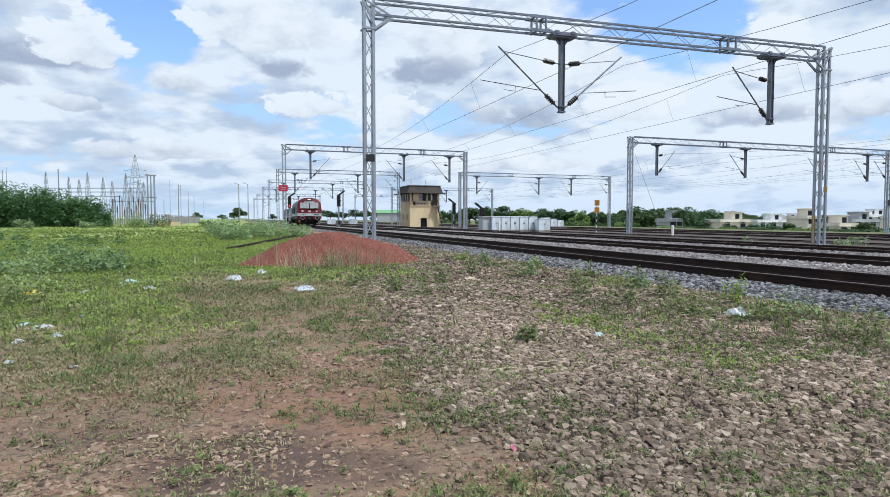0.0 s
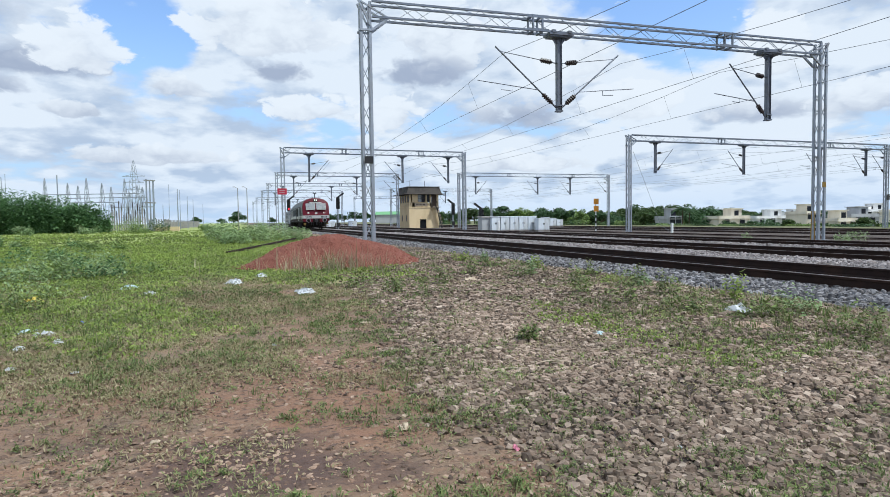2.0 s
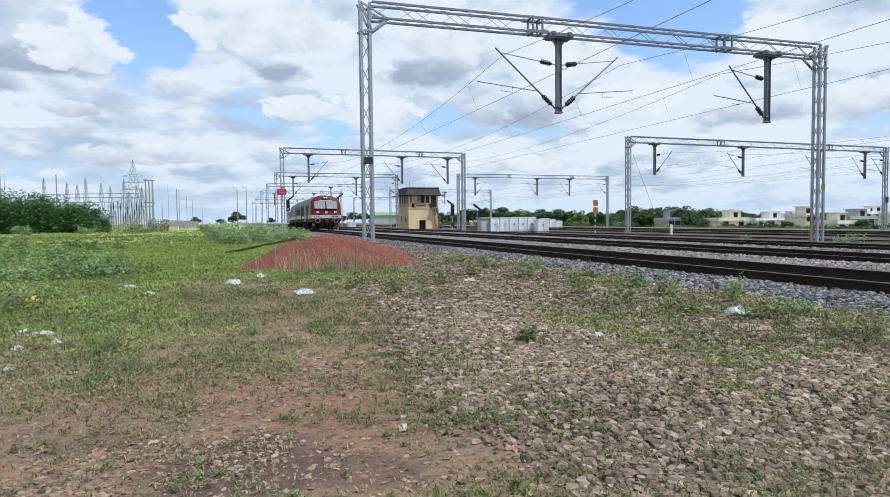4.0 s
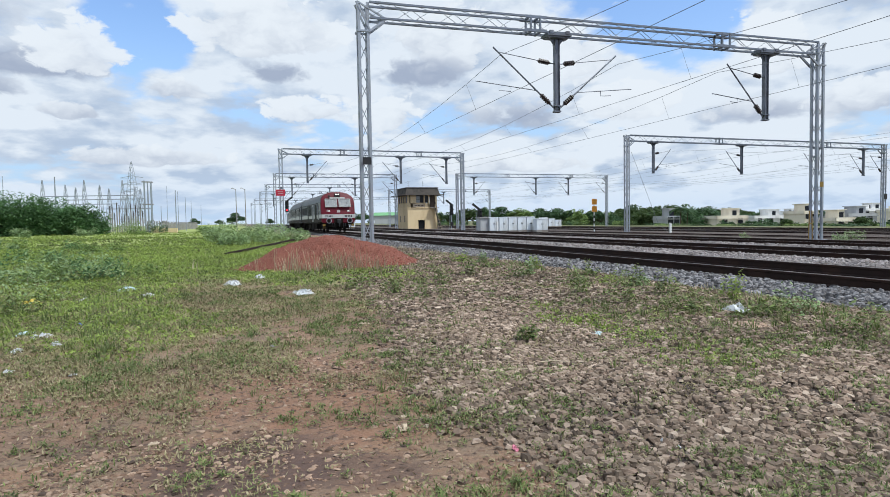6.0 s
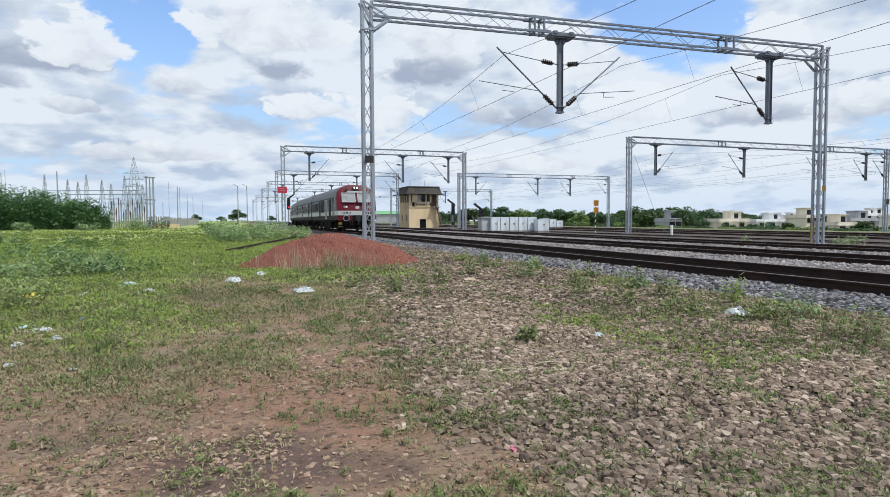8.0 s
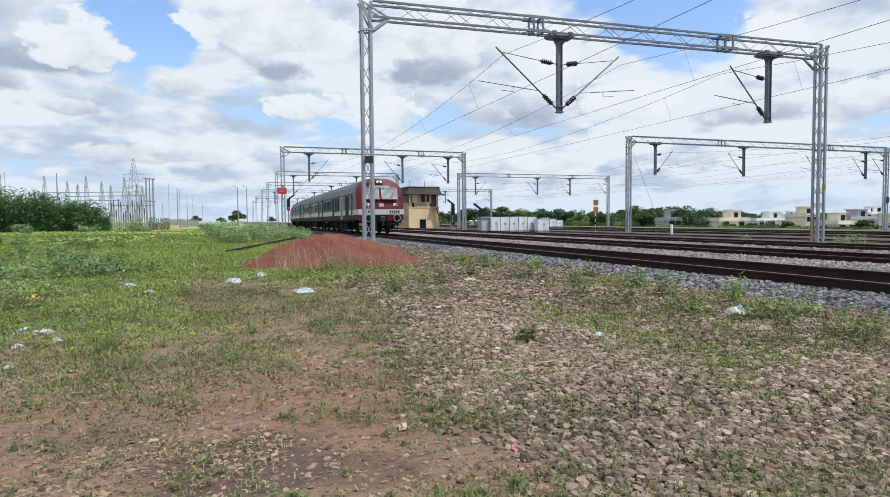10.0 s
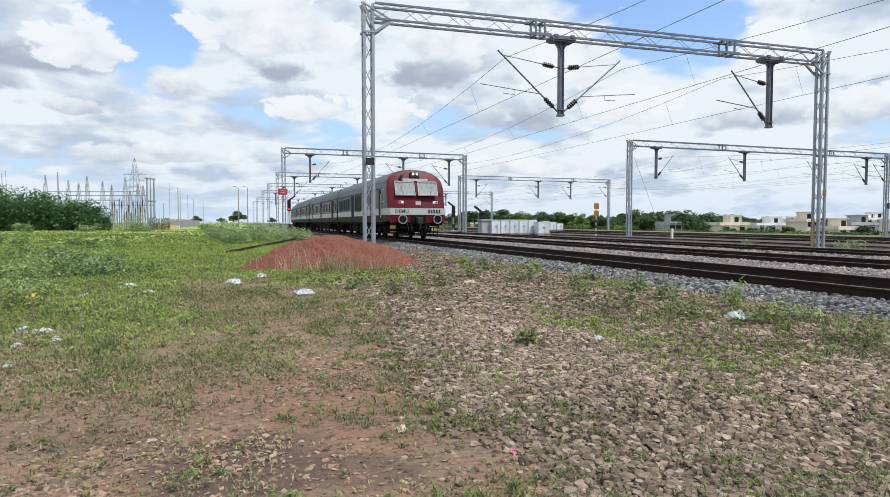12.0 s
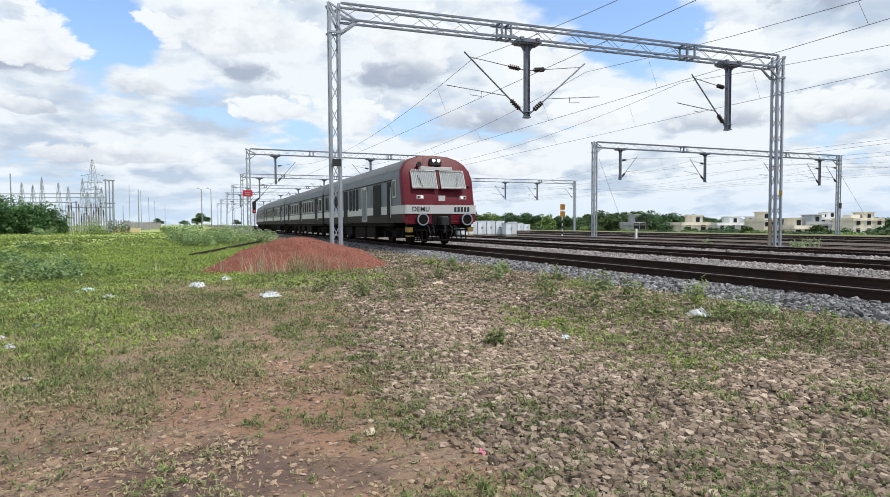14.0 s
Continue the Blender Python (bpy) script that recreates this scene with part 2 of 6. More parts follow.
HOUSE_C = surface("house_grey", (0.42, 0.43, 0.44), 0.9, 0, 1, 0.15, (0.2, 0.2, 0.2), 0.5, 0.25, streak=3)
GREEN_ROOF = surface("green_sheet_roof", (0.16, 0.36, 0.17), 0.5, 0, 1, 0.1)
FENCE = surface("fence_concrete", (0.30, 0.29, 0.28), 0.9, 0, 3, 0.3, (0.16, 0.15, 0.14), 0.5, 0.8)
BARK = surface("bark", (0.09, 0.065, 0.045), 0.9, 0, 3, 0.4, (0.05, 0.04, 0.03), 0.5, 2.0, 0.5, 0.02)

# ---------------------------------------------------------------- mesh helpers


class Shape:
    """Collects solid pieces for one mesh."""

    def __init__(self):
        self.v, self.f = [], []

    def add(self, verts, faces):
        o = len(self.v)
        self.v += [tuple(p) for p in verts]
        self.f += [tuple(i + o for i in f) for f in faces]
        return self

    def box(self, x, y, z, sx, sy, sz, m=None, chamfer=0.0):
        """A box about (x, y, z); a chamfer breaks its upright edges and its rim."""
        a, b, c = sx / 2, sy / 2, sz / 2
        if chamfer:
            k = chamfer
            ring = [(-a + k, -b), (a - k, -b), (a, -b + k), (a, b - k), (a - k, b), (-a + k, b), (-a, b - k), (-a, -b + k)]
            top = [(px * (a - k) / a, py * (b - k) / b) for px, py in ring]
            vs = [(px, py, -c) for px, py in ring] + [(px, py, c - k) for px, py in ring] + [(px, py, c) for px, py in top]
            fs = [tuple(range(7, -1, -1)), tuple(range(16, 24))]
            for lvl in (0, 8):
                fs += [(lvl + i, lvl + (i + 1) % 8, lvl + 8 + (i + 1) % 8, lvl + 8 + i) for i in range(8)]
        else:
            vs = [(i * a, j * b, k * c) for k in (-1, 1) for j in (-1, 1) for i in (-1, 1)]
            fs = [(0, 2, 3, 1), (4, 5, 7, 6), (0, 1, 5, 4), (2, 6, 7, 3), (0, 4, 6, 2), (1, 3, 7, 5)]
        vs = [Vector(p) for p in vs]
        if m is not None:
            vs = [m @ p for p in vs]
        return self.add([(p[0] + x, p[1] + y, p[2] + z) for p in vs], fs)

    def beam(self, a, b, w, h=None, up=(0, 0, 1)):
        a, b, h = Vector(a), Vector(b), h or w
        d = (b - a)
        length = d.length
        d.normalize()
        side = d.cross(Vector(up))
        if side.length < 1e-3:
            side = d.cross(Vector((1, 0, 0)))
        side.normalize()
        top = side.cross(d)
        vs = []
        for t in (0, length):
            for i, j in ((-1, -1), (1, -1), (1, 1), (-1, 1)):
                vs.append(a + d * t + side * (i * w / 2) + top * (j * h / 2))
        return self.add(vs, [(3, 2, 1, 0), (4, 5, 6, 7), (0, 1, 5, 4), (1, 2, 6, 5), (2, 3, 7, 6), (3, 0, 4, 7)])

    def tube(self, pts, r, n=8, r2=None):
        """A round bar along the points, tapering to r2."""
        pts = [Vector(p) for p in pts]
        o, rings = len(self.v), []
        for i, p in enumerate(pts):
            d = (pts[min(i + 1, len(pts) - 1)] - pts[max(i - 1, 0)]).normalized()
            s = d.cross(Vector((0, 0, 1)) if abs(d.z) < 0.95 else Vector((1, 0, 0))).normalized()
            u = s.cross(d)
            k = r if r2 is None else r + (r2 - r) * i / (len(pts) - 1)
            rings.append([p + (s * math.cos(2 * math.pi * j / n) + u * math.sin(2 * math.pi * j / n)) * k for j in range(n)])
        for ring in rings:
            self.v += [tuple(p) for p in ring]
        for i in range(len(pts) - 1):
            for j in range(n):
                q = o + i * n
                self.f.append((q + j, q + (j + 1) % n, q + n + (j + 1) % n, q + n + j))
        self.f.append(tuple(o + j for j in range(n - 1, -1, -1)))
        self.f.append(tuple(o + (len(pts) - 1) * n + j for j in range(n)))
        return self

    def lathe(self, axis_a, axis_b, profile, n=12):
        """Turned body: profile of (share of the way from a to b, radius)."""
        a, b = Vector(axis_a), Vector(axis_b)
        d = (b - a).normalized()
        s = d.cross(Vector((0, 0, 1)) if abs(d.z) < 0.95 else Vector((1, 0, 0))).normalized()
        u = s.cross(d)
        o = len(self.v)
        for t, r in profile:
            c = a.lerp(b, t)
            self.v += [tuple(c + (s * math.cos(2 * math.pi * j / n) + u * math.sin(2 * math.pi * j / n)) * r) for j in range(n)]
        for i in range(len(profile) - 1):
            for j in range(n):
                q = o + i * n
                self.f.append((q + j, q + (j + 1) % n, q + n + (j + 1) % n, q + n + j))
        self.f.append(tuple(o + j for j in range(n - 1, -1, -1)))
        self.f.append(tuple(o + (len(profile) - 1) * n + j for j in range(n)))
        return self

    def prism(self, ring, y0, y1):
        """An outline in x, z swept along y."""
        n, o = len(ring), len(self.v)
        self.v += [(x, y0, z) for x, z in ring] + [(x, y1, z) for x, z in ring]
        self.f += [tuple(o + i for i in range(n)), tuple(o + n + i for i in range(n - 1, -1, -1))]
        self.f += [(o + i, o + n + i, o + n + (i + 1) % n, o + (i + 1) % n) for i in range(n)]
        return self

    def mesh(self, name, mat, smooth=False):
        me = bpy.data.meshes.new(name)
        me.from_pydata(self.v, [], self.f)
        me.materials.append(mat)
        bm = bmesh.new()
        bm.from_mesh(me)
        bmesh.ops.recalc_face_normals(bm, faces=bm.faces)
        bm.to_mesh(me)
        bm.free()
        if smooth:
            me.shade_smooth()
            me.set_sharp_from_angle(angle=radians(40))
        return me


def part(name, shape, mat, parent=None, label="", smooth=False, at=None):
    ob = new(name, shape.mesh(name, mat, smooth) if isinstance(shape, Shape) else shape)
    if parent is not None:
        ob.parent = parent
    if at is not None:
        ob.matrix_basis = at
    if label:
        ob["label"] = label
    return ob


def thing(name, label, category, at=None, group="", kind=""):
    ob = new(name)
    ob.empty_display_size = 0.2
    if at is not None:
        ob.matrix_basis = at
    return tagged(ob, label, category, group, kind)


def mass(name, verts, faces, mat, smooth=False):
    """One mesh of many like pieces. verts: (pieces, k, 3); faces: the piece's own faces (all triangles or all quads)."""
    n, k = verts.shape[:2]
    faces = np.asarray(faces)
    allf = (faces[None] + (np.arange(n) * k)[:, None, None]).reshape(-1, faces.shape[1])
    me = bpy.data.meshes.new(name)
    me.vertices.add(n * k)
    me.vertices.foreach_set("co", verts.astype(np.float32).ravel())
    me.loops.add(allf.size)
    me.loops.foreach_set("vertex_index", allf.astype(np.int32).ravel())
    me.polygons.add(len(allf))
    me.polygons.foreach_set("loop_start", np.arange(0, allf.size, faces.shape[1], dtype=np.int32))
    me.polygons.foreach_set("loop_total", np.full(len(allf), faces.shape[1], dtype=np.int32))
    if smooth:
        me.polygons.foreach_set("use_smooth", np.ones(len(allf), dtype=bool))
    me.update(calc_edges=True)
    if not smooth:
        me.shade_flat()
    me.materials.append(mat)
    return me


HEAD = radians(19.218)
CH, SH = math.cos(HEAD), math.sin(HEAD)


def ahead(u, d):
    """Plan place u to the right and d ahead of the standpoint, along the general line of sight."""
    return u * CH + d * SH, -u * SH + d * CH


def plan_uv(x, y):
    return x * CH - y * SH, x * SH + y * CH
# ---------------------------------------------------------------- ground
RAIL_TOP, RAIL_TOP_B = 0.37, 0.08
YARD_A, YARD_B = (9.35, 14.25, 19.05), (37.4, 43.0, 48.2)
rng = np.random.default_rng(7)


def smooth_noise(x, y, cell, seed):
    """Value noise on arrays."""
    r = np.random.default_rng(seed)
    tab = r.random((256, 256))
    gx, gy = x / cell, y / cell
    ix, iy = np.floor(gx).astype(int), np.floor(gy).astype(int)
    fx, fy = gx - ix, gy - iy
    fx, fy = fx * fx * (3 - 2 * fx), fy * fy * (3 - 2 * fy)
    g = lambda i, j: tab[i % 256, j % 256]
    return (g(ix, iy) * (1 - fx) + g(ix + 1, iy) * fx) * (1 - fy) + (g(ix, iy + 1) * (1 - fx) + g(ix + 1, iy + 1) * fx) * fy


def step(a, b, x):
    t = np.clip((x - a) / (b - a), 0, 1)
    return t * t * (3 - 2 * t)


def ground_z(x, y):
    x, y = np.asarray(x, float), np.asarray(y, float)
    near = np.hypot(x, y)
    rough = step(60, 5, near)
    z = (smooth_noise(x, y, 1.9, 1) - 0.5) * 0.07 + (smooth_noise(x, y, 0.45, 2) - 0.5) * 0.035 * rough
    z += (smooth_noise(x, y, 0.12, 3) - 0.5) * 0.016 * step(14, 2, near)
    z *= step(7.6, 6.8, x) + 0.3 * step(7.0, 8.0, x)
    z += 0.10 * step(3.0, 7.0, x) * step(9, 4, near * 0)
    z += (smooth_noise(x, y, 9.0, 4) - 0.4) * 0.30 * step(14, 40, y) * step(2, -6, x)
    z -= 5.0 * step(70, 100, x)
    z -= 0.10 * step(24, 34, x) + 0.22 * step(50, 56, x)
    return z


def zones(x, y):
    """Shares of gravel, soil and green at a place of the plan."""
    u, d = plan_uv(x, y)
    wob = (smooth_noise(x, y, 1.3, 11) - 0.5) * 1.0 + (smooth_noise(x, y, 0.4, 12) - 0.5) * 0.5
    edge = np.interp(d, [0, 2.8, 3.7, 6.4, 9.0, 14.5, 30], [0.7, 0.55, 0.35, -0.2, -0.9, -2.0, -2.5])
    gravel = step(-0.45, 0.45, u - edge + wob * np.clip(d / 7, 0.3, 1.2))
    gravel = np.maximum(gravel, step(19, 21, x))
    left_green = step(0.5, -0.6, u + 0.44 * d + wob * 1.2) * step(5.2, 8.0, d + wob * 1.5)
    far_green = np.maximum(step(12.0, 15.5, d + wob) * step(5.5, 3.5, x), 0.3 * step(51, 54, x))
    right_green = step(0, 0.35, 1 - ((u - 3.6) / 2.6) ** 2 - ((d - 7.6) / 2.9) ** 2 + wob * 0.7) * 0.85
    corner = step(0, 0.5, 1 - ((u - 2.5) / 0.9) ** 2 - ((d - 3.0) / 0.8) ** 2 + wob * 0.6) * 0.6
    verge = step(1.3, 0.2, np.abs(x - 6.6 + wob * 0.7)) * 0.45 * step(19, 13, y)
    green = np.clip(np.maximum.reduce([left_green, far_green, right_green, corner, verge]), 0, 1)
    return gravel, green


def graded(limit, first, grow):
    out, step_ = [0.0], first
    while out[-1] < limit:
        out.append(out[-1] + step_)
        step_ *= grow
    return np.array(out)


gu = graded(3200, 0.07, 1.038)
gu = np.concatenate([-gu[:0:-1], gu])
gd = np.concatenate([-graded(3000, 0.5, 1.25)[:0:-1] + 1.5, 1.5 + graded(3400, 0.055, 1.026)])
GU, GD = np.meshgrid(gu, gd)
GX, GY = GU * CH + GD * SH, -GU * SH + GD * CH
GZ = ground_z(GX, GY)
nr, nc = GX.shape
gv = np.stack([GX, GY, GZ], -1).reshape(1, -1, 3)
ii, jj = np.meshgrid(np.arange(nr - 1), np.arange(nc - 1), indexing="ij")
q = (ii * nc + jj).ravel()
gm, n = material("yard_soil")
v = n.add("ShaderNodeTexCoord").outputs["Object"]
shares = n.add("ShaderNodeAttribute", attribute="zone")
zone = n.add("ShaderNodeSeparateColor", {0: shares.outputs["Color"]})
broad, mid, fine = n.noise(v, 0.35, 4), n.noise(v, 2.2, 6, 0.6), n.noise(v, 24, 6, 0.65)
crack = n.add("ShaderNodeTexVoronoi", {"Vector": v, "Scale": 9.0}, feature="DISTANCE_TO_EDGE").outputs["Distance"]
soil = n.mix(n.ramp(mid, 0.35, 0.65), (0.245, 0.150, 0.094), (0.20, 0.143, 0.098))
soil = n.mix(n.math("MULTIPLY", shares.outputs["Alpha"], 0.55), soil, (0.225, 0.112, 0.070))
soil = n.mix(n.math("MULTIPLY", n.ramp(fine, 0.5, 0.75), 0.5), soil, (0.31, 0.225, 0.158))
flake = n.add("ShaderNodeMapping", {0: v, 3: (13.0, 21.0, 13.0)}).outputs[0]
flake = n.noise(flake, 1.0, 5, 0.62)
soil = n.mix(n.math("MULTIPLY", n.ramp(flake, 0.53, 0.62), 0.75), soil, (0.085, 0.058, 0.044))
soil = n.mix(n.math("MULTIPLY", zone.outputs[2], 0.9), soil, (0.092, 0.056, 0.046))
# Ground under the gravel is coloured darker to deepen the shadowed gaps between stones.
gravel_gap_shade = n.mix(n.ramp(fine, 0.35, 0.65), (0.030, 0.022, 0.018), (0.10, 0.075, 0.063))
turf = n.mix(n.ramp(mid, 0.35, 0.65), (0.24, 0.30, 0.08), (0.31, 0.375, 0.105))
turf = n.mix(n.math("MULTIPLY", n.ramp(fine, 0.45, 0.7), 0.5), turf, (0.24, 0.21, 0.13))
c = n.mix(zone.outputs[0], soil, gravel_gap_shade)
c = n.mix(n.math("MULTIPLY", zone.outputs[1], n.ramp(mid, 0.18, 0.45)), c, turf)
finish(n, c, 0.95, 0, n.math("SUBTRACT", n.math("ADD", fine, n.math("MULTIPLY", mid, 1.5)), n.math("MULTIPLY", flake, 1.2)), 0.8, 0.03)
gme = mass("ground", gv, np.stack([q, q + 1, q + nc + 1, q + nc], -1), gm, True)
za, zb = zones(GX.ravel(), GY.ravel())
col = gme.color_attributes.new("zone", "FLOAT_COLOR", "POINT")
pu, pd_ = plan_uv(GX.ravel(), GY.ravel())


def blot(u, d, ru, rd, seed):
    """A patch with a ragged outline."""
    w = (smooth_noise(GX.ravel(), GY.ravel(), 0.35, seed) - 0.5) * 1.1 + (smooth_noise(GX.ravel(), GY.ravel(), 0.09, seed + 1) - 0.5) * 0.5
    return step(0.0, 0.45, 1 - ((pu - u) / ru) ** 2 - ((pd_ - d) / rd) ** 2 + w)


damp = np.maximum.reduce([blot(-1.05, 3.2, 0.55, 0.55, 61), 0.7 * blot(-0.45, 3.1, 0.5, 0.25, 63), 0.55 * blot(-2.2, 3.6, 0.6, 0.25, 65)])
redden = np.maximum.reduce([blot(-0.75, 4.6, 1.0, 1.1, 67), 0.8 * blot(0.35, 3.1, 0.45, 0.4, 69), 0.6 * blot(-2.4, 4.4, 1.0, 0.6, 71)])
col.data.foreach_set("color", np.stack([za, zb, damp, redden], -1).astype(np.float32).ravel())
tagged(new("ground", gme), "red-brown soil with gravel and patches of weeds", "ground", kind="structure")

# ---------------------------------------------------------------- ballast and tracks
bm_, n = material("ballast_grey")
v = n.add("ShaderNodeTexCoord").outputs["Object"]
cell = n.add("ShaderNodeTexVoronoi", {"Vector": v, "Scale": 14.0})
k = n.add("ShaderNodeSeparateColor", {0: cell.outputs["Color"]}).outputs[0]
c = n.mix(k, (0.06, 0.055, 0.056), (0.30, 0.28, 0.285))
c = n.mix(n.math("MULTIPLY", n.ramp(n.noise(v, 0.25, 4), 0.4, 0.6), 0.6), c, (0.20, 0.17, 0.15))
east = n.add("ShaderNodeSeparateXYZ", {0: v}).outputs[0]
off = 9.0
for t in YARD_A + YARD_B:
    off = n.math("MINIMUM", off, n.math("ABSOLUTE", n.math("SUBTRACT", east, t)))
rust = n.math("MULTIPLY", n.ramp(n.math("ADD", off, n.math("MULTIPLY", n.noise(v, 1.6, 4), 0.5)), 1.16, 0.98), 0.85)
c = n.mix(rust, c, (0.040, 0.026, 0.021))
finish(n, c, 0.95, 0, n.math("MULTIPLY", cell.outputs["Distance"], -1.0), 1.0, 0.06)
BALLAST = bm_


def ballast_profile(tracks, shoulder, low, top=RAIL_TOP):
    """Bed across the tracks: low between the rails, heaped up between one track and the next."""
    pts = [(tracks[0] - shoulder - 0.55, low), (tracks[0] - shoulder, top - 0.21)]
    for i, x in enumerate(tracks):
        pts += [(x - 1.02, top - 0.175), (x - 0.78, top - 0.225), (x + 0.78, top - 0.225), (x + 1.02, top - 0.175)]
        if i + 1 < len(tracks):
            mid_ = (x + tracks[i + 1]) / 2
            pts += [(x + 1.4, top - 0.10), (mid_, top - 0.055), (tracks[i + 1] - 1.4, top - 0.10)]
    return pts + [(tracks[-1] + shoulder, top - 0.21), (tracks[-1] + shoulder + 0.55, low)]


def ballast_z(x, prof):
    xs, zs = zip(*prof)
    return np.interp(x, xs, zs)


PROF_A, PROF_B = ballast_profile(YARD_A, 1.75, 0.02), ballast_profile(YARD_B, 1.75, -0.14, RAIL_TOP_B)
for prof, lab in ((PROF_A, "grey crushed stone bed under the main tracks"), (PROF_B, "grey crushed stone bed under the yard tracks")):
    ring = prof + [(prof[-1][0], -0.9), (prof[0][0], -0.9)]
    tagged(part("ballast_bed", Shape().prism(ring, -40, 420), BALLAST), lab, "track bed", kind="structure")

RAIL_RING = [(-0.075, 0), (0.075, 0), (0.075, 0.014), (0.012, 0.032), (0.010, 0.128), (0.034, 0.138), (0.036, 0.166), (0.028, 0.172),
             (-0.028, 0.172), (-0.036, 0.166), (-0.034, 0.138), (-0.010, 0.128), (-0.012, 0.032), (-0.075, 0.014)]
rail_me = Shape().prism(RAIL_RING, -40, 420).mesh("rail", RAIL_RUST)
head_me = Shape().prism([(-0.026, 0.171), (0.026, 0.171), (0.024, 0.1745), (-0.024, 0.1745)], -40, 420).mesh("running_surface", RAIL_HEAD)
sleeper_me = Shape().add([(x * w, y * l, z) for z, w, l in ((-0.12, 1.37, 0.14), (0.06, 1.35, 0.10)) for x, y in ((-1, -1), (1, -1), (1, 1), (-1, 1))],
                         [(3, 2, 1, 0), (4, 5, 6, 7), (0, 1, 5, 4), (1, 2, 6, 5), (2, 3, 7, 6), (3, 0, 4, 7)]).mesh("sleeper", CONCRETE)
for i, x in enumerate(YARD_A + YARD_B):
    tr = thing("railway_track", "rusty broad-gauge rails on concrete sleepers in grey ballast", "railway track", pose(x, 0, (RAIL_TOP if i < 3 else RAIL_TOP_B) - 0.172), "parallel tracks")
    for s in (-0.874, 0.874):
        r = part("rail", rail_me, RAIL_RUST, tr, at=pose(s, 0, 0))
        part("running_surface", head_me, RAIL_HEAD, r, "worn steel running surface")
    if i < 3:
        for j in range(150):
            part("sleeper", sleeper_me, CONCRETE, tr, at=pose(0, 0.3 + 0.62 * j, -0.065))

# a short siding with no wires
siding = thing("siding_track", "rusty siding rails sunk in gravel", "railway track", pose(29.4, 0, -0.08))
for s in (-0.874, 0.874):
    part("rail", Shape().prism(RAIL_RING, -40, 80), RAIL_RUST, siding, at=pose(s, 0, 0))

# loose ballast stones
t_ = (1 + 5 ** 0.5) / 2
ICO = np.array([(-1, t_, 0), (1, t_, 0), (-1, -t_, 0), (1, -t_, 0), (0, -1, t_), (0, 1, t_), (0, -1, -t_), (0, 1, -t_), (t_, 0, -1), (t_, 0, 1), (-t_, 0, -1), (-t_, 0, 1)]) / 1.9
ICO_F = [(0, 11, 5), (0, 5, 1), (0, 1, 7), (0, 7, 10), (0, 10, 11), (1, 5, 9), (5, 11, 4), (11, 10, 2), (10, 7, 6), (7, 1, 8),
         (3, 9, 4), (3, 4, 2), (3, 2, 6), (3, 6, 8), (3, 8, 9), (4, 9, 5), (2, 4, 11), (6, 2, 10), (8, 6, 7), (9, 8, 1)]
BLOCK = np.array([(x, y, z) for z in (-1, 1) for x, y in ((-1, -1), (1, -1), (1, 1), (-1, 1))], float) * 0.72
ring6 = [(math.cos(math.pi * i / 3), math.sin(math.pi * i / 3)) for i in range(6)]
LUMP = np.array([(0.96 * x, 0.96 * y, -0.45) for x, y in ring6] + [(0.66 * x - 0.06, 0.66 * y + 0.05, 0.55) for x, y in ring6])
LUMP_F = [f for i in range(6) for f in ((i, (i + 1) % 6, 6 + i), ((i + 1) % 6, 6 + (i + 1) % 6, 6 + i))] + [(6, 7, 8), (6, 8, 9), (6, 9, 10), (6, 10, 11)]
BLOCK_F = [(0, 2, 1), (0, 3, 2), (4, 5, 6), (4, 6, 7), (0, 1, 5), (0, 5, 4), (1, 2, 6), (1, 6, 5), (2, 3, 7), (2, 7, 6), (3, 0, 4), (3, 4, 7)]


def stones(x, y, z, size, flat, base=ICO, rough=0.28):
    n = len(x)
    v = base[None] * (1 + (rng.random((n, len(base), 3)) - 0.5) * 2 * rough)
    v = v * np.stack([0.7 + 0.6 * rng.random(n), 0.7 + 0.6 * rng.random(n), flat * (0.7 + 0.6 * rng.random(n))], -1)[:, None]
    a, b = rng.random(n) * 6.283, (rng.random(n) - 0.5) * 0.9
    ca, sa, cb, sb = np.cos(a)[:, None], np.sin(a)[:, None], np.cos(b)[:, None], np.sin(b)[:, None]
    X, Y, Z = v[..., 0], v[..., 1], v[..., 2]
    X, Z = X * cb + Z * sb, -X * sb + Z * cb
    X, Y = X * ca - Y * sa, X * sa + Y * ca
    return np.stack([X, Y, Z], -1) * (size / 2)[:, None, None] + np.stack([x, y, z], -1)[:, None]


def ballast_patch(x0, x1, y0, y1, count, lo, hi, lift=0.22):
    x, y = x0 + (x1 - x0) * rng.random(count), y0 + (y1 - y0) * rng.random(count) ** 1.5
    keep = np.ones(count, bool)
    for t in YARD_A:
        for s in (-0.874, 0.874):
            keep &= np.abs(x - t - s) > 0.13
    x, y = x[keep], y[keep]
    size = lo + (hi - lo) * rng.random(len(x))
    return stones(x, y, ballast_z(x, PROF_A) + size * lift * rng.random(len(x)), size, 0.85, LUMP, 0.26)


GREY_STONES = islands("ballast_stones", [(0.035, 0.034, 0.036), (0.105, 0.103, 0.109), (0.165, 0.162, 0.171), (0.30, 0.295, 0.305), (0.12, 0.107, 0.10)], 0.9, 18)
STAINED_STONES = islands("stained_stones", [(0.030, 0.020, 0.017), (0.058, 0.041, 0.034), (0.085, 0.064, 0.054), (0.045, 0.031, 0.026)], 0.9, 18)
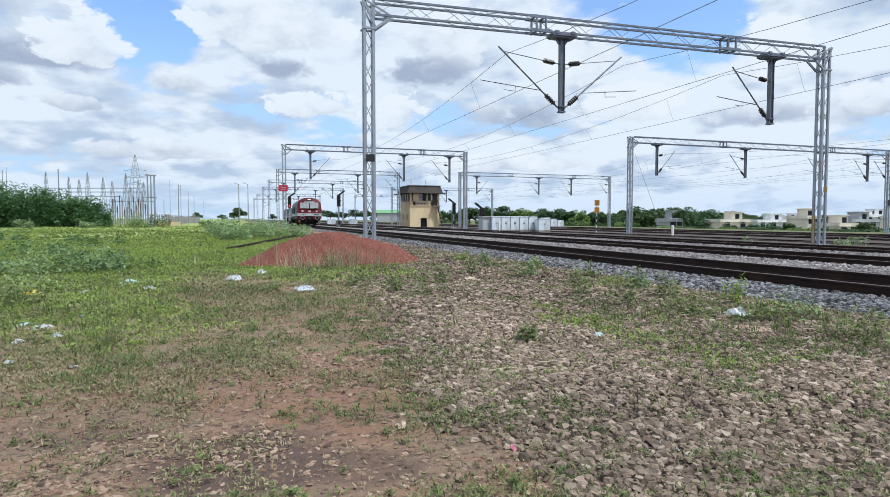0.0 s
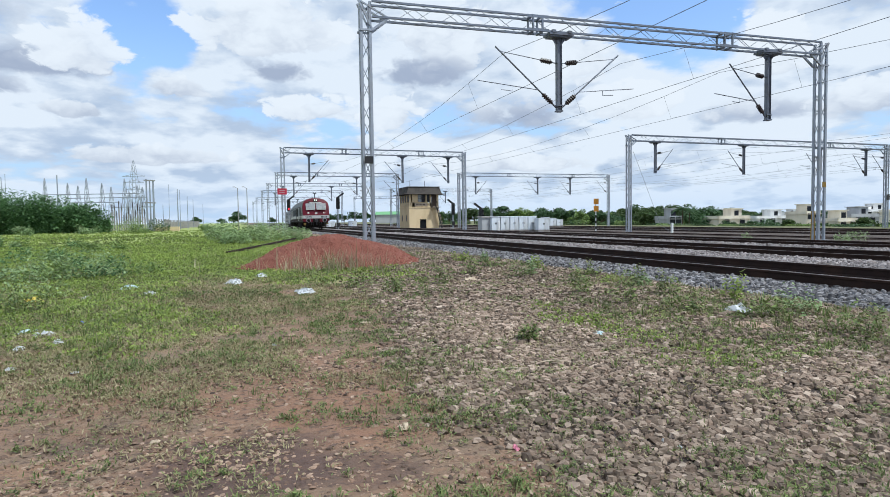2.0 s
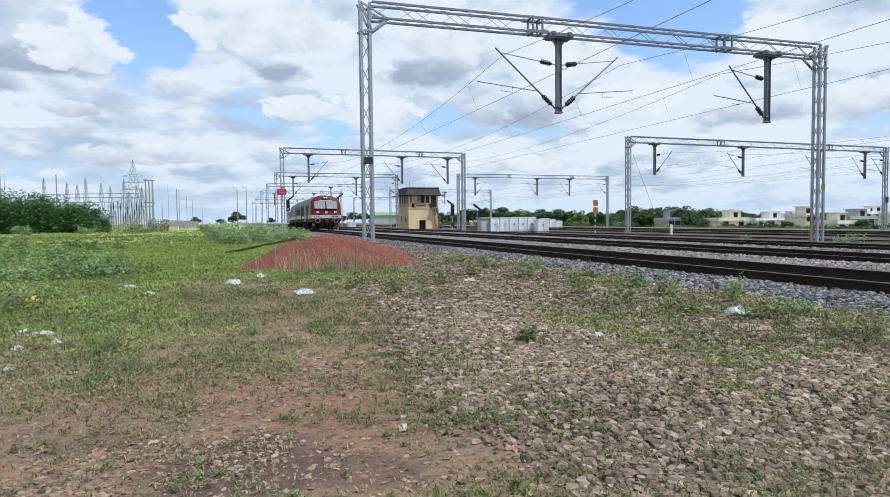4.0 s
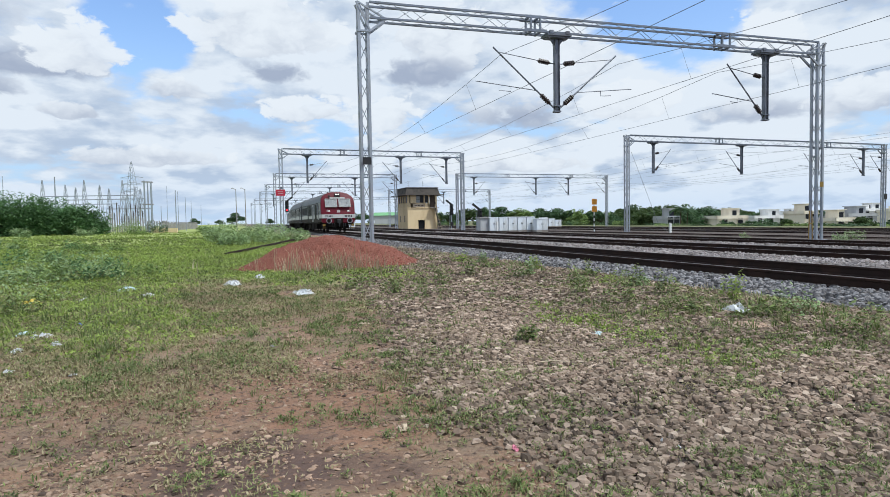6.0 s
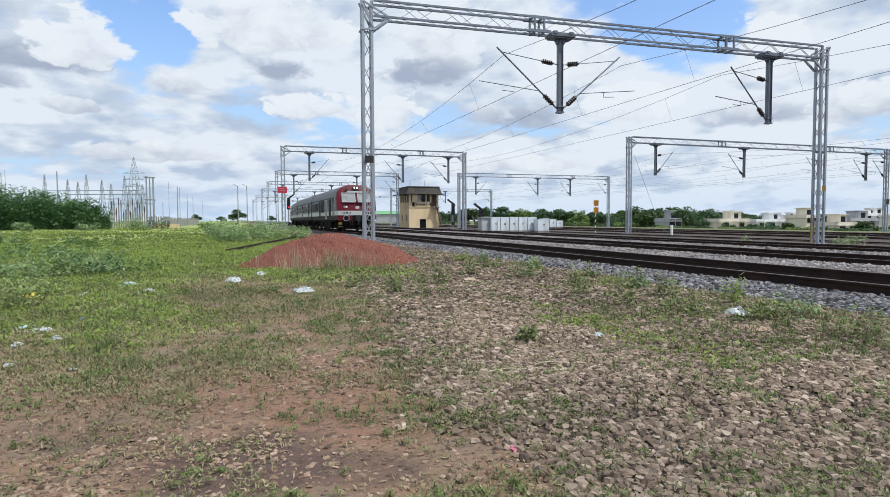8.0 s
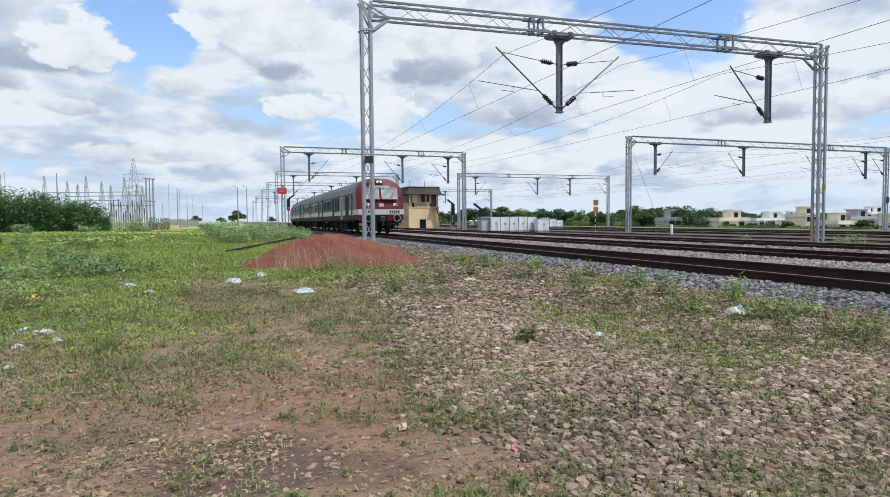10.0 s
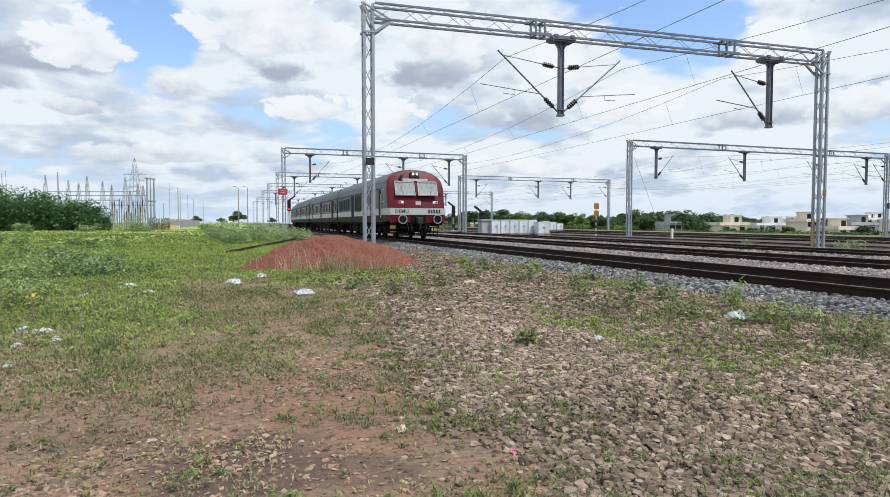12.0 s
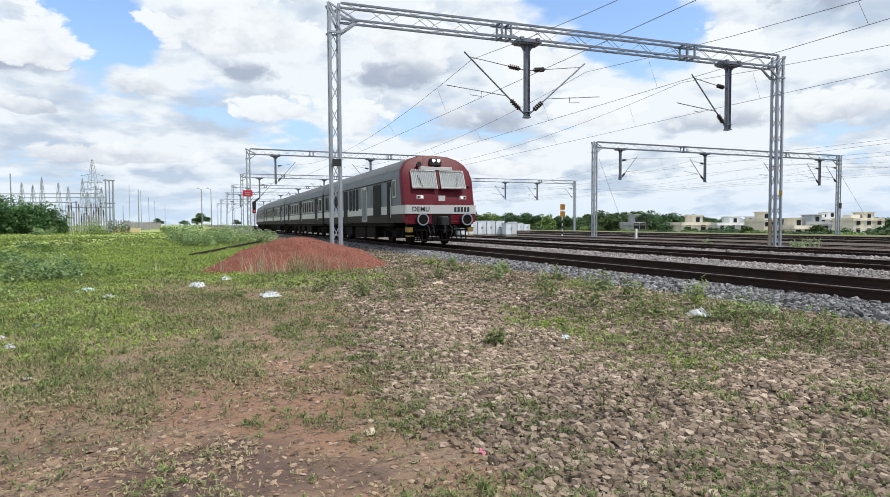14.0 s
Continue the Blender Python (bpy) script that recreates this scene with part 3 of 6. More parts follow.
PURPLE_STONES = islands("dusty_stones", [(0.10, 0.085, 0.083), (0.20, 0.178, 0.173), (0.275, 0.248, 0.243), (0.39, 0.355, 0.35), (0.18, 0.148, 0.13)], 0.9, 18)
bs = np.concatenate([ballast_patch(6.95, 8.42, 2.5, 24, 12000, 0.055, 0.105, 0.4), ballast_patch(6.95, 8.42, 20, 62, 4000, 0.065, 0.115, 0.4)])
tagged(new("ballast_stones", mass("ballast_stones", bs, LUMP_F, GREY_STONES)), "angular grey crushed ballast stones along the rails", "ballast", kind="stuff")
bs = np.concatenate([ballast_patch(t - 0.80, t + 0.80, 2, 30, 1500, 0.045, 0.08, 0.1) for t in YARD_A])
tagged(new("stained_ballast", mass("stained_ballast", bs, LUMP_F, STAINED_STONES)), "rust-stained dark ballast stones between the rails", "ballast", kind="stuff")
bs = np.concatenate([ballast_patch(10.28, 13.3, 2, 50, 13000, 0.05, 0.095, 0.25), ballast_patch(15.18, 18.2, 6, 50, 6000, 0.06, 0.11, 0.25), ballast_patch(19.98, 21.4, 6, 40, 1500, 0.06, 0.11, 0.25)])
tagged(new("dusty_ballast", mass("dusty_ballast", bs, LUMP_F, PURPLE_STONES)), "brownish grey ballast stones between the tracks", "ballast", kind="stuff")
# ---------------------------------------------------------------- overhead line portals
BOOM_TOP = 8.48


def lattice(shape, a, b, w, h, up, pitch, leg=0.06, lace=0.03, leg_faces=(0, 1, 2, 3)):
    """Four angle legs from a to b with zigzag lacing on all sides."""
    a, b = Vector(a), Vector(b)
    d = (b - a).normalized()
    side = d.cross(Vector(up)).normalized()
    top = side.cross(d)
    c = [side * (i * w / 2) + top * (j * h / 2) for i, j in ((-1, -1), (1, -1), (1, 1), (-1, 1))]
    for k in c:
        shape.beam(a + k, b + k, leg, leg, up)
    count = max(2, int((b - a).length / pitch))
    for f in range(4):
        p0, p1 = c[f], c[(f + 1) % 4]
        for i in range(count):
            t0, t1 = (b - a) * (i / count), (b - a) * ((i + 1) / count)
            s, e = (p0, p1) if i % 2 == 0 else (p1, p0)
            shape.beam(a + t0 + s, a + t1 + e, lace, 0.012, up)
    return shape


def upright(parent, x, base, side):
    """A lattice mast with a corner bracket towards the boom."""
    s = Shape()
    lattice(s, (x, 0, base), (x, 0, BOOM_TOP - 0.02), 0.29, 0.29, (0, 1, 0), 0.60, 0.085, 0.024)
    for y in (-0.18, 0.18):
        s.beam((x + side * 0.20, y, BOOM_TOP - 0.95), (x + side * 0.75, y, BOOM_TOP - 0.52), 0.07)
        s.beam((x - side * 0.23, y, BOOM_TOP - 0.02), (x + side * 0.23, y, BOOM_TOP - 0.95), 0.05)
        s.beam((x - side * 0.2, y, BOOM_TOP - 0.02), (x + side * 0.75, y, BOOM_TOP - 0.52), 0.05)
        s.beam((x - side * 0.23, y, BOOM_TOP - 0.95), (x + side * 0.23, y, BOOM_TOP - 0.95), 0.06)
    s.box(x, 0, base + 0.02, 0.62, 0.6, 0.06)
    up = part("upright", s, GALV, parent)
    part("footing", Shape().box(x, 0, base - 0.22, 0.95, 0.95, 0.44, chamfer=0.05), CONCRETE, parent, "grey concrete footing")
    return up


def insulator(parent, a, b, r=0.095):
    prof = [(0, r * 0.45)]
    for i in range(5):
        prof += [(0.08 + i * 0.17, r * 0.5), (0.14 + i * 0.17, r), (0.20 + i * 0.17, r * 0.95), (0.23 + i * 0.17, r * 0.5)]
    part("insulator", Shape().lathe(a, b, prof + [(1, r * 0.45)], 8), INSUL, parent, "dark brown ribbed insulator")


def bracket(parent, x, foot, side, reach, contact):
    """Swivelling bracket from a drop arm or mast at x towards its track: tie, strut, registration arm."""
    top, cat = foot + 1.50, contact + 1.30
    tip = x + side * reach
    p0, p1 = Vector((x + side * 0.10, 0, foot)), Vector((tip, 0, cat + 0.02))
    k0, k1 = p0.lerp(p1, 0.08), p0.lerp(p1, 0.26)
    insulator(parent, k0, k1)
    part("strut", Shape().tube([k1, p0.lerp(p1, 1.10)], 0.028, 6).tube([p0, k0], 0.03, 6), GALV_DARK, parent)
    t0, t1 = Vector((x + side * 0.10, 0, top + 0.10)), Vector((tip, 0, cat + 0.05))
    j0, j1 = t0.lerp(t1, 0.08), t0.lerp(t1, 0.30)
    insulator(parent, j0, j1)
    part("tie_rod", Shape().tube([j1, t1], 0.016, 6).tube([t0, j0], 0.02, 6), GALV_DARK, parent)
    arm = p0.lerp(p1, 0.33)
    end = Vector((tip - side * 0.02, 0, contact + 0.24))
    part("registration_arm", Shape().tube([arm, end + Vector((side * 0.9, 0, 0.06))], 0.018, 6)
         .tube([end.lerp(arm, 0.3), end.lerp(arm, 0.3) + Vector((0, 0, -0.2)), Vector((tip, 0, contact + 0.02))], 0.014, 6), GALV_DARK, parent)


def drop_arm(parent, x, sides, contact=5.85, length=2.75, reach=1.75):
    """A steel post hung from the boom, with brackets on the given sides."""
    z1 = BOOM_TOP - 0.56
    s = Shape()
    s.box(x, 0, z1 - 0.03, 0.95, 0.56, 0.07).box(x - 0.32, 0, z1 + 0.05, 0.14, 0.6, 0.10).box(x + 0.32, 0, z1 + 0.05, 0.14, 0.6, 0.10)
    s.box(x, 0, z1 - 0.09, 0.85, 0.44, 0.05)
    for i in (-1, 1):
        s.add([(x + i * 0.09, y, z1 - 0.11) for y in (-0.02, 0.02)] + [(x + i * 0.30, y, z1 - 0.11) for y in (-0.02, 0.02)] + [(x + i * 0.09, y, z1 - 0.36) for y in (-0.02, 0.02)],
              [(0, 2, 4), (1, 5, 3), (0, 1, 3, 2), (2, 3, 5, 4), (4, 5, 1, 0)])
    foot = z1 - length
    s.box(x - 0.085, 0, (z1 + foot) / 2, 0.012, 0.18, length, chamfer=0.002).box(x + 0.085, 0, (z1 + foot) / 2, 0.012, 0.18, length, chamfer=0.002)
    s.box(x, 0, (z1 + foot) / 2, 0.16, 0.06, length)
    s.box(x, 0, foot + 0.02, 0.24, 0.22, 0.05).box(x, 0, foot + 0.22, 0.26, 0.2, 0.04)
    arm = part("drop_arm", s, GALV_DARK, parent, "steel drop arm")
    for side in sides:
        bracket(arm, x, foot + 0.14, side, reach, contact)


def portal(y, x0, x1, base0, base1, arms, skew=0.0, plates=(), mast_arms=()):
    p = thing("overhead_line_portal", "galvanised lattice steel portal carrying overhead wires", "portal", pose(x0, y, 0, 0, 0, skew), "portals over the tracks")
    L = x1 - x0
    upright(p, 0, base0, 1)
    upright(p, L, base1, -1)
    s = Shape()
    lattice(s, (0.2, 0, BOOM_TOP - 0.27), (L - 0.2, 0, BOOM_TOP - 0.27), 0.42, 0.50, (0, 0, 1), 0.75, 0.065, 0.017)
    for k in (0.318, 0.745):
        for dx in (-0.18, 0.18):
            for yy in (-0.22, 0.22):
                s.beam((L * k + dx, yy, BOOM_TOP - 0.55), (L * k + dx, yy, BOOM_TOP), 0.06)
            for zz in (-0.54, 0.0):
                s.beam((L * k + dx, -0.24, BOOM_TOP + zz), (L * k + dx, 0.24, BOOM_TOP + zz), 0.06)
        for yy in (-0.235, 0.235):
            for zz in (-0.50, -0.03):
                s.box(L * k, yy, BOOM_TOP + zz, 0.85, 0.02, 0.10)
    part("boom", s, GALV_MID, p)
    for x, sides in arms:
        drop_arm(p, x - x0, sides, reach=2.25 if len(sides) > 1 else 1.75)
    for x, z, mat, w, h, lab in plates:
        part("number_plate", Shape().box(x - x0, -0.26, z, w, 0.02, h), mat, p, lab)
    for x, side in mast_arms:
        bracket(p, x - x0, 5.5, side, 1.7, 5.85)
    return p


PORTALS_A = [19.55, 59.5, 89.0, 114.0, 140.0, 180.0, 215.0]
PORTALS_B = [44.1, 86.0, 131.0, 175.0]
arms_a = [(11.23, (-1, 1)), (20.7, (-1,))]
portal(19.65, 4.18, 23.45, 0.10, 0.16, arms_a, -2.6,
       [(4.18, 3.30, BLACK, 0.28, 0.24, "small black plate with illegible white marks"), (23.45, 2.55, YELLOW, 0.19, 0.22, "small yellow plate with illegible dark marks")])
portal(59.5, 4.35, 23.1, 0.0, 0.1, [(6.85, (1,)), (16.3, (-1,)), (21.3, (-1,))], 0.6)
for i, y in enumerate(PORTALS_A[2:]):
    portal(y, 5.6, 23.5, 0.0, 0.1, [(8.0 + 0.2 * i, (1,)), (17.2, (-1,))], 0.3, mast_arms=[(23.27, -1)])
portal(44.1, 32.5, 64.65, -0.12, -0.30, [(35.3, (1,)), (45.4, (-1,)), (55.2, (-1,)), (61.6, (-1,))],
       0.0, [(64.65, 3.0, BLACK, 0.4, 0.6, "dark plate")], mast_arms=[(64.4, -1)])
portal(86.0, 32.4, 59.4, -0.12, -0.30, [(35.2, (1,)), (46.0, (-1,)), (52.0, (-1,))], 0.3, mast_arms=[(59.1, -1)])
portal(131.0, 33.0, 57.6, -0.12, -0.30, [(35.6, (1,)), (46.0, (-1,))], mast_arms=[(57.3, -1)])
portal(175.0, 33.0, 57.6, -0.12, -0.30, [(35.6, (1,)), (46.0, (-1,))])


def overhead_wire(x, supports, stag, lab, extra=0.0):
    """Messenger and contact wire with droppers, hung from support to support."""
    th = thing("overhead_wire", lab, "overhead wire", pose(x, 0, 0), "overhead wires")
    cw, cat = [], []
    drops = []
    for i, (a, b) in enumerate(zip(supports, supports[1:])):
        sa, sb = stag * (1 if i % 2 == 0 else -1), stag * (-1 if i % 2 == 0 else 1)
        n_ = 12
        for j in range(n_ + (1 if b == supports[-1] else 0)):
            t = j / n_
            y, xx = a + (b - a) * t, sa + (sb - sa) * t
            sag = 4 * t * (1 - t)
            zc, zm = 5.85 + extra - 0.04 * sag, 5.85 + extra + 1.30 - min(1.15, 0.00065 * (b - a) ** 2) * sag
            cw.append((xx, y, zc))
            cat.append((xx * 0.6 - 0.35, y, zm))
            if j % 2 == 1:
                drops.append((cw[-1], cat[-1]))
    part("contact_wire", Shape().tube(cw, 0.008, 5), WIRE, th)
    part("messenger_wire", Shape().tube(cat, 0.008, 5), WIRE, th)
    for lo, hi in drops[:16]:
        part("dropper", Shape().tube([lo, hi], 0.005, 4), WIRE, th)
    return th


sup_a = [-62.0, -22.0] + PORTALS_A
sup_b = [-40.0, 2.0] + PORTALS_B
for x in YARD_A:
    overhead_wire(x, sup_a, 0.18, "dark copper overhead wire with droppers above the main tracks")
for x in (37.0, 43.8, 53.6, 60.0, 62.8):
    overhead_wire(x, sup_b, 0.18, "dark copper overhead wire with droppers above the yard tracks")
guy = thing("guy_wire", "thin steel guy wire anchoring a portal mast", "guy wire", pose(32.7, 44.0, 0))
part("wire", Shape().tube([(0.2, 0, 7.0), (1.0, -2.6, 0.6), (1.4, -3.4, 0.0)], 0.014, 5), WIRE, guy)
guy = thing("guy_wire", "thin steel guy wire anchoring a portal mast", "guy wire", pose(64.9, 44.0, 0))
part("wire", Shape().tube([(0.0, 0, 6.3), (6.0, 0, 0.0)], 0.014, 5), WIRE, guy)

# ---------------------------------------------------------------- the train
HALF, FLOOR, EAVE, CROWN = 1.62, 0.98, 2.80, 3.86


def car_ring(k=1.0, drop=0.0):
    """Cross-section of a coach body above the floor."""
    pts = [(-HALF * k, FLOOR), (-HALF * k, EAVE - drop)]
    for i in range(1, 10):
        a = math.pi * i / 10
        pts.append((-HALF * k * math.copysign(abs(math.cos(a)) ** 0.80, math.cos(a)), EAVE - drop + (CROWN - EAVE) * math.sin(a) ** 0.86))
    return pts + [(HALF * k, EAVE - drop), (HALF * k, FLOOR)]


def loft(rings):
    s, n = Shape(), len(rings[0])
    s.v = [p for r in rings for p in r]
    for i in range(len(rings) - 1):
        s.f += [(i * n + j, i * n + (j + 1) % n, (i + 1) * n + (j + 1) % n, (i + 1) * n + j) for j in range(n)]
    s.f += [tuple(range(n)), tuple(range((len(rings) - 1) * n + n - 1, (len(rings) - 1) * n - 1, -1))]
    return s


def wheelset_shape():
    s = Shape()
    for x in (-0.84, 0.84):
        w = math.copysign(1, x)
        s.lathe((x - w * 0.09, 0, 0), (x + w * 0.06, 0, 0), [(0, 0.30), (0.01, 0.485), (0.2, 0.485), (0.25, 0.462), (0.99, 0.455), (1, 0.30)], 20)
        s.box(x + w * 0.065, 0, 0.18, 0.02, 0.06, 0.30)
    return s.tube([(-0.8, 0, 0), (0.8, 0, 0)], 0.085, 10)


WHEELSET = wheelset_shape().mesh("wheelset", UNDER, True)
wheelsets = []


def bogie(parent, y):
    s = Shape()
    for x in (-1.02, 1.02):
        s.beam((x, y - 1.75, 0.62), (x, y + 1.75, 0.62), 0.14, 0.22)
        for dy in (-1.3, 1.3):
            s.box(x * 1.06, y + dy, 0.47, 0.22, 0.30, 0.30, chamfer=0.04)
            s.lathe((x * 1.08, y + dy - 0.38, 0.35), (x * 1.08, y + dy - 0.38, 0.62), [(0, 0.09), (1, 0.09)], 8)
            s.lathe((x * 1.08, y + dy + 0.38, 0.35), (x * 1.08, y + dy + 0.38, 0.62), [(0, 0.09), (1, 0.09)], 8)
        s.box(x * 1.02, y, 0.50, 0.2, 0.7, 0.36, chamfer=0.05)
    s.box(0, y, 0.66, 2.0, 0.6, 0.24)
    b = part("bogie", s, UNDER, parent, "sooty black bogie")
    for dy in (-1.3, 1.3):
        w = part("wheelset", WHEELSET, UNDER, b, "steel wheels on an axle", at=pose(0, y + dy, 0.465))
        wheelsets.append(w)
    return b


def side_opening(parent, name, y, w, z0, z1, mat, side, label="", rim=None):
    x = side * HALF
    # A flat sheet on the body side; near-black ones paint the unlit inside.
    s = Shape().box(x, y, (z0 + z1) / 2, 0.03, w, z1 - z0, chamfer=0.0)
    o = part(name, s, mat, parent, label)
    if rim is not None:
        f = Shape()
        for yy in (y - w / 2 - 0.025, y + w / 2 + 0.025):
            f.box(x + side * 0.008, yy, (z0 + z1) / 2, 0.045, 0.05, z1 - z0 + 0.1)
        for zz in (z0 - 0.025, z1 + 0.025):
            f.box(x + side * 0.008, y, zz, 0.045, w, 0.05)
        part("window_frame", f, rim, o)
    return o


def car_body(th, y0, y1):
    rings = [[(x, y0, z) for x, z in car_ring()], [(x, y1, z) for x, z in car_ring()]]
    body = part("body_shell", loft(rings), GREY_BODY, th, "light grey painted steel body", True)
    # roof skin, bands along the sides, sole bars
    rr = [(x * 1.004, z + 0.012) for x, z in car_ring()[2:-2]]
    rs = Shape()
    m_ = len(rr)
    rs.v = [(x, y, z) for y in (y0, y1) for x, z in rr] + [(x, y, z - 0.03) for y in (y0, y1) for x, z in rr]
    rs.f = [(i, i + 1, m_ + i + 1, m_ + i) for i in range(m_ - 1)]
    part("roof", rs, ROOF, th, "dusty grey roof", True)
    for k in range(int((y1 - y0) / 3.2)):
        part("roof_vent", Shape().box(0, y0 + 1.8 + 3.2 * k, CROWN + 0.03, 0.55, 0.5, 0.14, chamfer=0.04), ROOF, th)
    for side in (-1, 1):
        part("white_band", Shape().box(side * (HALF + 0.006), (y0 + y1) / 2, 1.52, 0.016, y1 - y0 - 0.02, 0.36), CREAM, th, "off-white band")
        # Body below the white band is coloured near-black as shadowed underframe.
        part("lower_band", Shape().box(side * (HALF + 0.006), (y0 + y1) / 2, 1.16, 0.016, y1 - y0 - 0.02, 0.34), TAN_LOWER, th, "lower panel darkened to pass as shaded underframe")
        part("gutter", Shape().box(side * (HALF + 0.015), (y0 + y1) / 2, EAVE + 0.02, 0.04, y1 - y0, 0.04), TAN_LOWER, th)
    part("sole_bar", Shape().box(0, (y0 + y1) / 2, 0.90, 3.0, y1 - y0 - 0.1, 0.17), UNDER, th, "black underframe")
    return body


def under_boxes(th, items):
    for y, w, x, d, h in items:
        part("equipment_box", Shape().box(x, y, 0.82 - h / 2, d, w, h, chamfer=0.03), UNDER, th, "sooty underfloor equipment box")


def coach():
    L = 19.6
    th = thing("passenger_coach", "pale grey diesel train coach with dark doors and barred windows", "train coach", None, "coaches of the train")
    car_body(th, 0.45, L)
    for side in (-1, 1):
        for y in (2.7, 9.8, 16.9):
            d = side_opening(th, "door", y, 1.15, 1.02, 2.76, OPENING_SHADE, side, "doorway sheet painted dark for the unlit inside")
            part("handrail", Shape().tube([(side * (HALF + 0.06), y - 0.68, 1.2), (side * (HALF + 0.06), y - 0.68, 2.3)], 0.018, 6), CREAM, d)
        for y in (4.2, 5.25, 6.3, 7.35, 8.4, 11.3, 12.35, 13.4, 14.45, 15.5, 18.4, 1.1):
            w = side_opening(th, "window", y, 0.70, 1.84, 2.60, OPENING_SHADE, side, "barred window painted dark for the unlit inside", CREAM)
            bars = Shape()
            for k in range(4):
                bars.box(side * (HALF + 0.022), y, 1.99 + 0.16 * k, 0.01, 0.70, 0.012)
            part("window_bars", bars, BLACK, w)
    part("gangway", Shape().box(0, 0.12, 2.1, 1.5, 0.86, 2.1), BLACK, th, "black rubber gangway bellows")
    part("end_panel", Shape().box(0, 0.435, 2.0, 3.2, 0.02, 1.9), BLACK, th, "black end wall")
    for y in (2.9, 16.9):
        bogie(th, y)
    under_boxes(th, [(7.2, 2.2, -0.9, 1.0, 0.5), (10.4, 1.6, -0.9, 0.9, 0.42), (12.6, 1.2, -0.9, 0.9, 0.5), (9.0, 3.0, 0.9, 1.0, 0.5)])
    return th


def letters(name, text, size, parent, at, mat, label=""):
    cu = bpy.data.curves.new(name, "FONT")
    cu.offset, cu.space_character = 0.002, 1.08
    cu.body, cu.size, cu.extrude, cu.align_x, cu.align_y = text, size, 0.004, "CENTER", "CENTER"
    tmp = new("tmp", cu)
    me = bpy.data.meshes.new_from_object(tmp.evaluated_get(bpy.context.evaluated_depsgraph_get()))
    bpy.data.objects.remove(tmp)
    me.materials.clear()
    me.materials.append(mat)
    return part(name, me, mat, parent, label, at=at)


lampm, n = material("lit_lamp")
e = n.add("ShaderNodeEmission", {0: (1.0, 0.93, 0.82), 1: 2.2})
n.add("ShaderNodeOutputMaterial", {0: e})
redm, n = material("lit_red_aspect")
e = n.add("ShaderNodeEmission", {0: (1.0, 0.03, 0.05), 1: 2.5})
n.add("ShaderNodeOutputMaterial", {0: e})


def power_car():
    L = 17.0
    th = thing("driving_power_car", "dark red fronted diesel multiple unit power car with pale grey sides", "train power car")
    car_body(th, 1.7, L)

    def face_y(z):
        """How far the cab front leans back at a height."""
        return 0.02 + 0.36 * max(0.0, z - 1.72) ** 1.15

    def nose(k, y, drop=0.0, lean=1.0):
        return [(x * k, y + lean * face_y(z), FLOOR + (z - FLOOR) * (1 - drop)) for x, z in car_ring()]
    shell = part("cab_shell", loft([nose(0.93, 0.0, 0.018), nose(0.975, 0.03, 0.006), nose(1.0, 0.14), nose(1.0, 0.30)]), RED, th, "dark red cab front", True)
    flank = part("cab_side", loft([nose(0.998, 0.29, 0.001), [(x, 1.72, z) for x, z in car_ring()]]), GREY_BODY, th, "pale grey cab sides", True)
    top = Shape()
    upper = [nose(1.004, 0.31)[2:-2], [(x * 1.004, 1.72, z) for x, z in car_ring()[2:-2]]]
    top.v = [(x, y, z + 0.012) for r in upper for x, y, z in r]
    m_ = len(upper[0])
    top.f = [(i, i + 1, m_ + i + 1, m_ + i) for i in range(m_ - 1)]
    part("cab_roof", top, ROOF, flank, "dusty grey roof", True)
    for side in (-1, 1):
        # Same near-black underframe shade carried on along the cab sides.
        part("lower_panel", Shape().box(side * (HALF + 0.006), 1.03, 1.16, 0.016, 1.36, 0.34), TAN_LOWER, flank, "lower panel darkened to pass as shaded underframe")
    # white band round the nose
    zs = (1.34, 1.70)
    ring = [(-HALF - 0.004, 1.72), (-HALF - 0.006, 0.17), (-HALF * 0.978, 0.025), (-HALF * 0.935, -0.006), (HALF * 0.935, -0.006), (HALF * 0.978, 0.025), (HALF + 0.006, 0.17), (HALF + 0.004, 1.72)]
    bs_ = Shape()
    bs_.v = [(x, y + 0.012, z) for z in zs for x, y in ring] + [(x * 0.99, y + 0.04, z) for z in zs for x, y in ring]
    for i in range(7):
        bs_.f += [(i, i + 1, 9 + i, 8 + i), (16 + i, 24 + i, 25 + i, 17 + i), (i, 16 + i, 17 + i, i + 1), (8 + i, 9 + i, 25 + i, 24 + i)]
    part("front_band", bs_, CREAM, shell, "off-white band round the nose")
    letters("lettering", "DEMU", 0.27, shell, pose(-0.92, 0.0, 1.52, 90, 0, 0), BLACK, "black painted letters")
    bars = Shape()
    for i in range(5):
        bars.box(0.62 + 0.15 * i, 0.001, 1.52, 0.095, 0.012, 0.20)
    part("painted_number", bars, BLACK, shell, "row of black painted marks")
    tilt = math.atan2(face_y(3.2) - face_y(2.4), 0.8)
    for side in (-1, 1):
        wx, wz = side * 0.645, 2.77
        at = pose(wx, face_y(wz) - 0.012, wz, -math.degrees(tilt), 0, 0)
        win = part("windscreen", Shape().box(0, 0, 0, 1.04, 0.03, 0.80, chamfer=0.0), PANE, th, "windscreen coloured pale for reflected sky", at=at)
        fr = Shape()
        for k in (-1, 1):
            fr.box(k * 0.54, -0.02, 0, 0.045, 0.06, 0.84, chamfer=0.012).box(0, -0.02, k * 0.40, 1.12, 0.06, 0.045)
        part("window_frame", fr, CREAM, win, "off-white frame")
        gr = Shape()
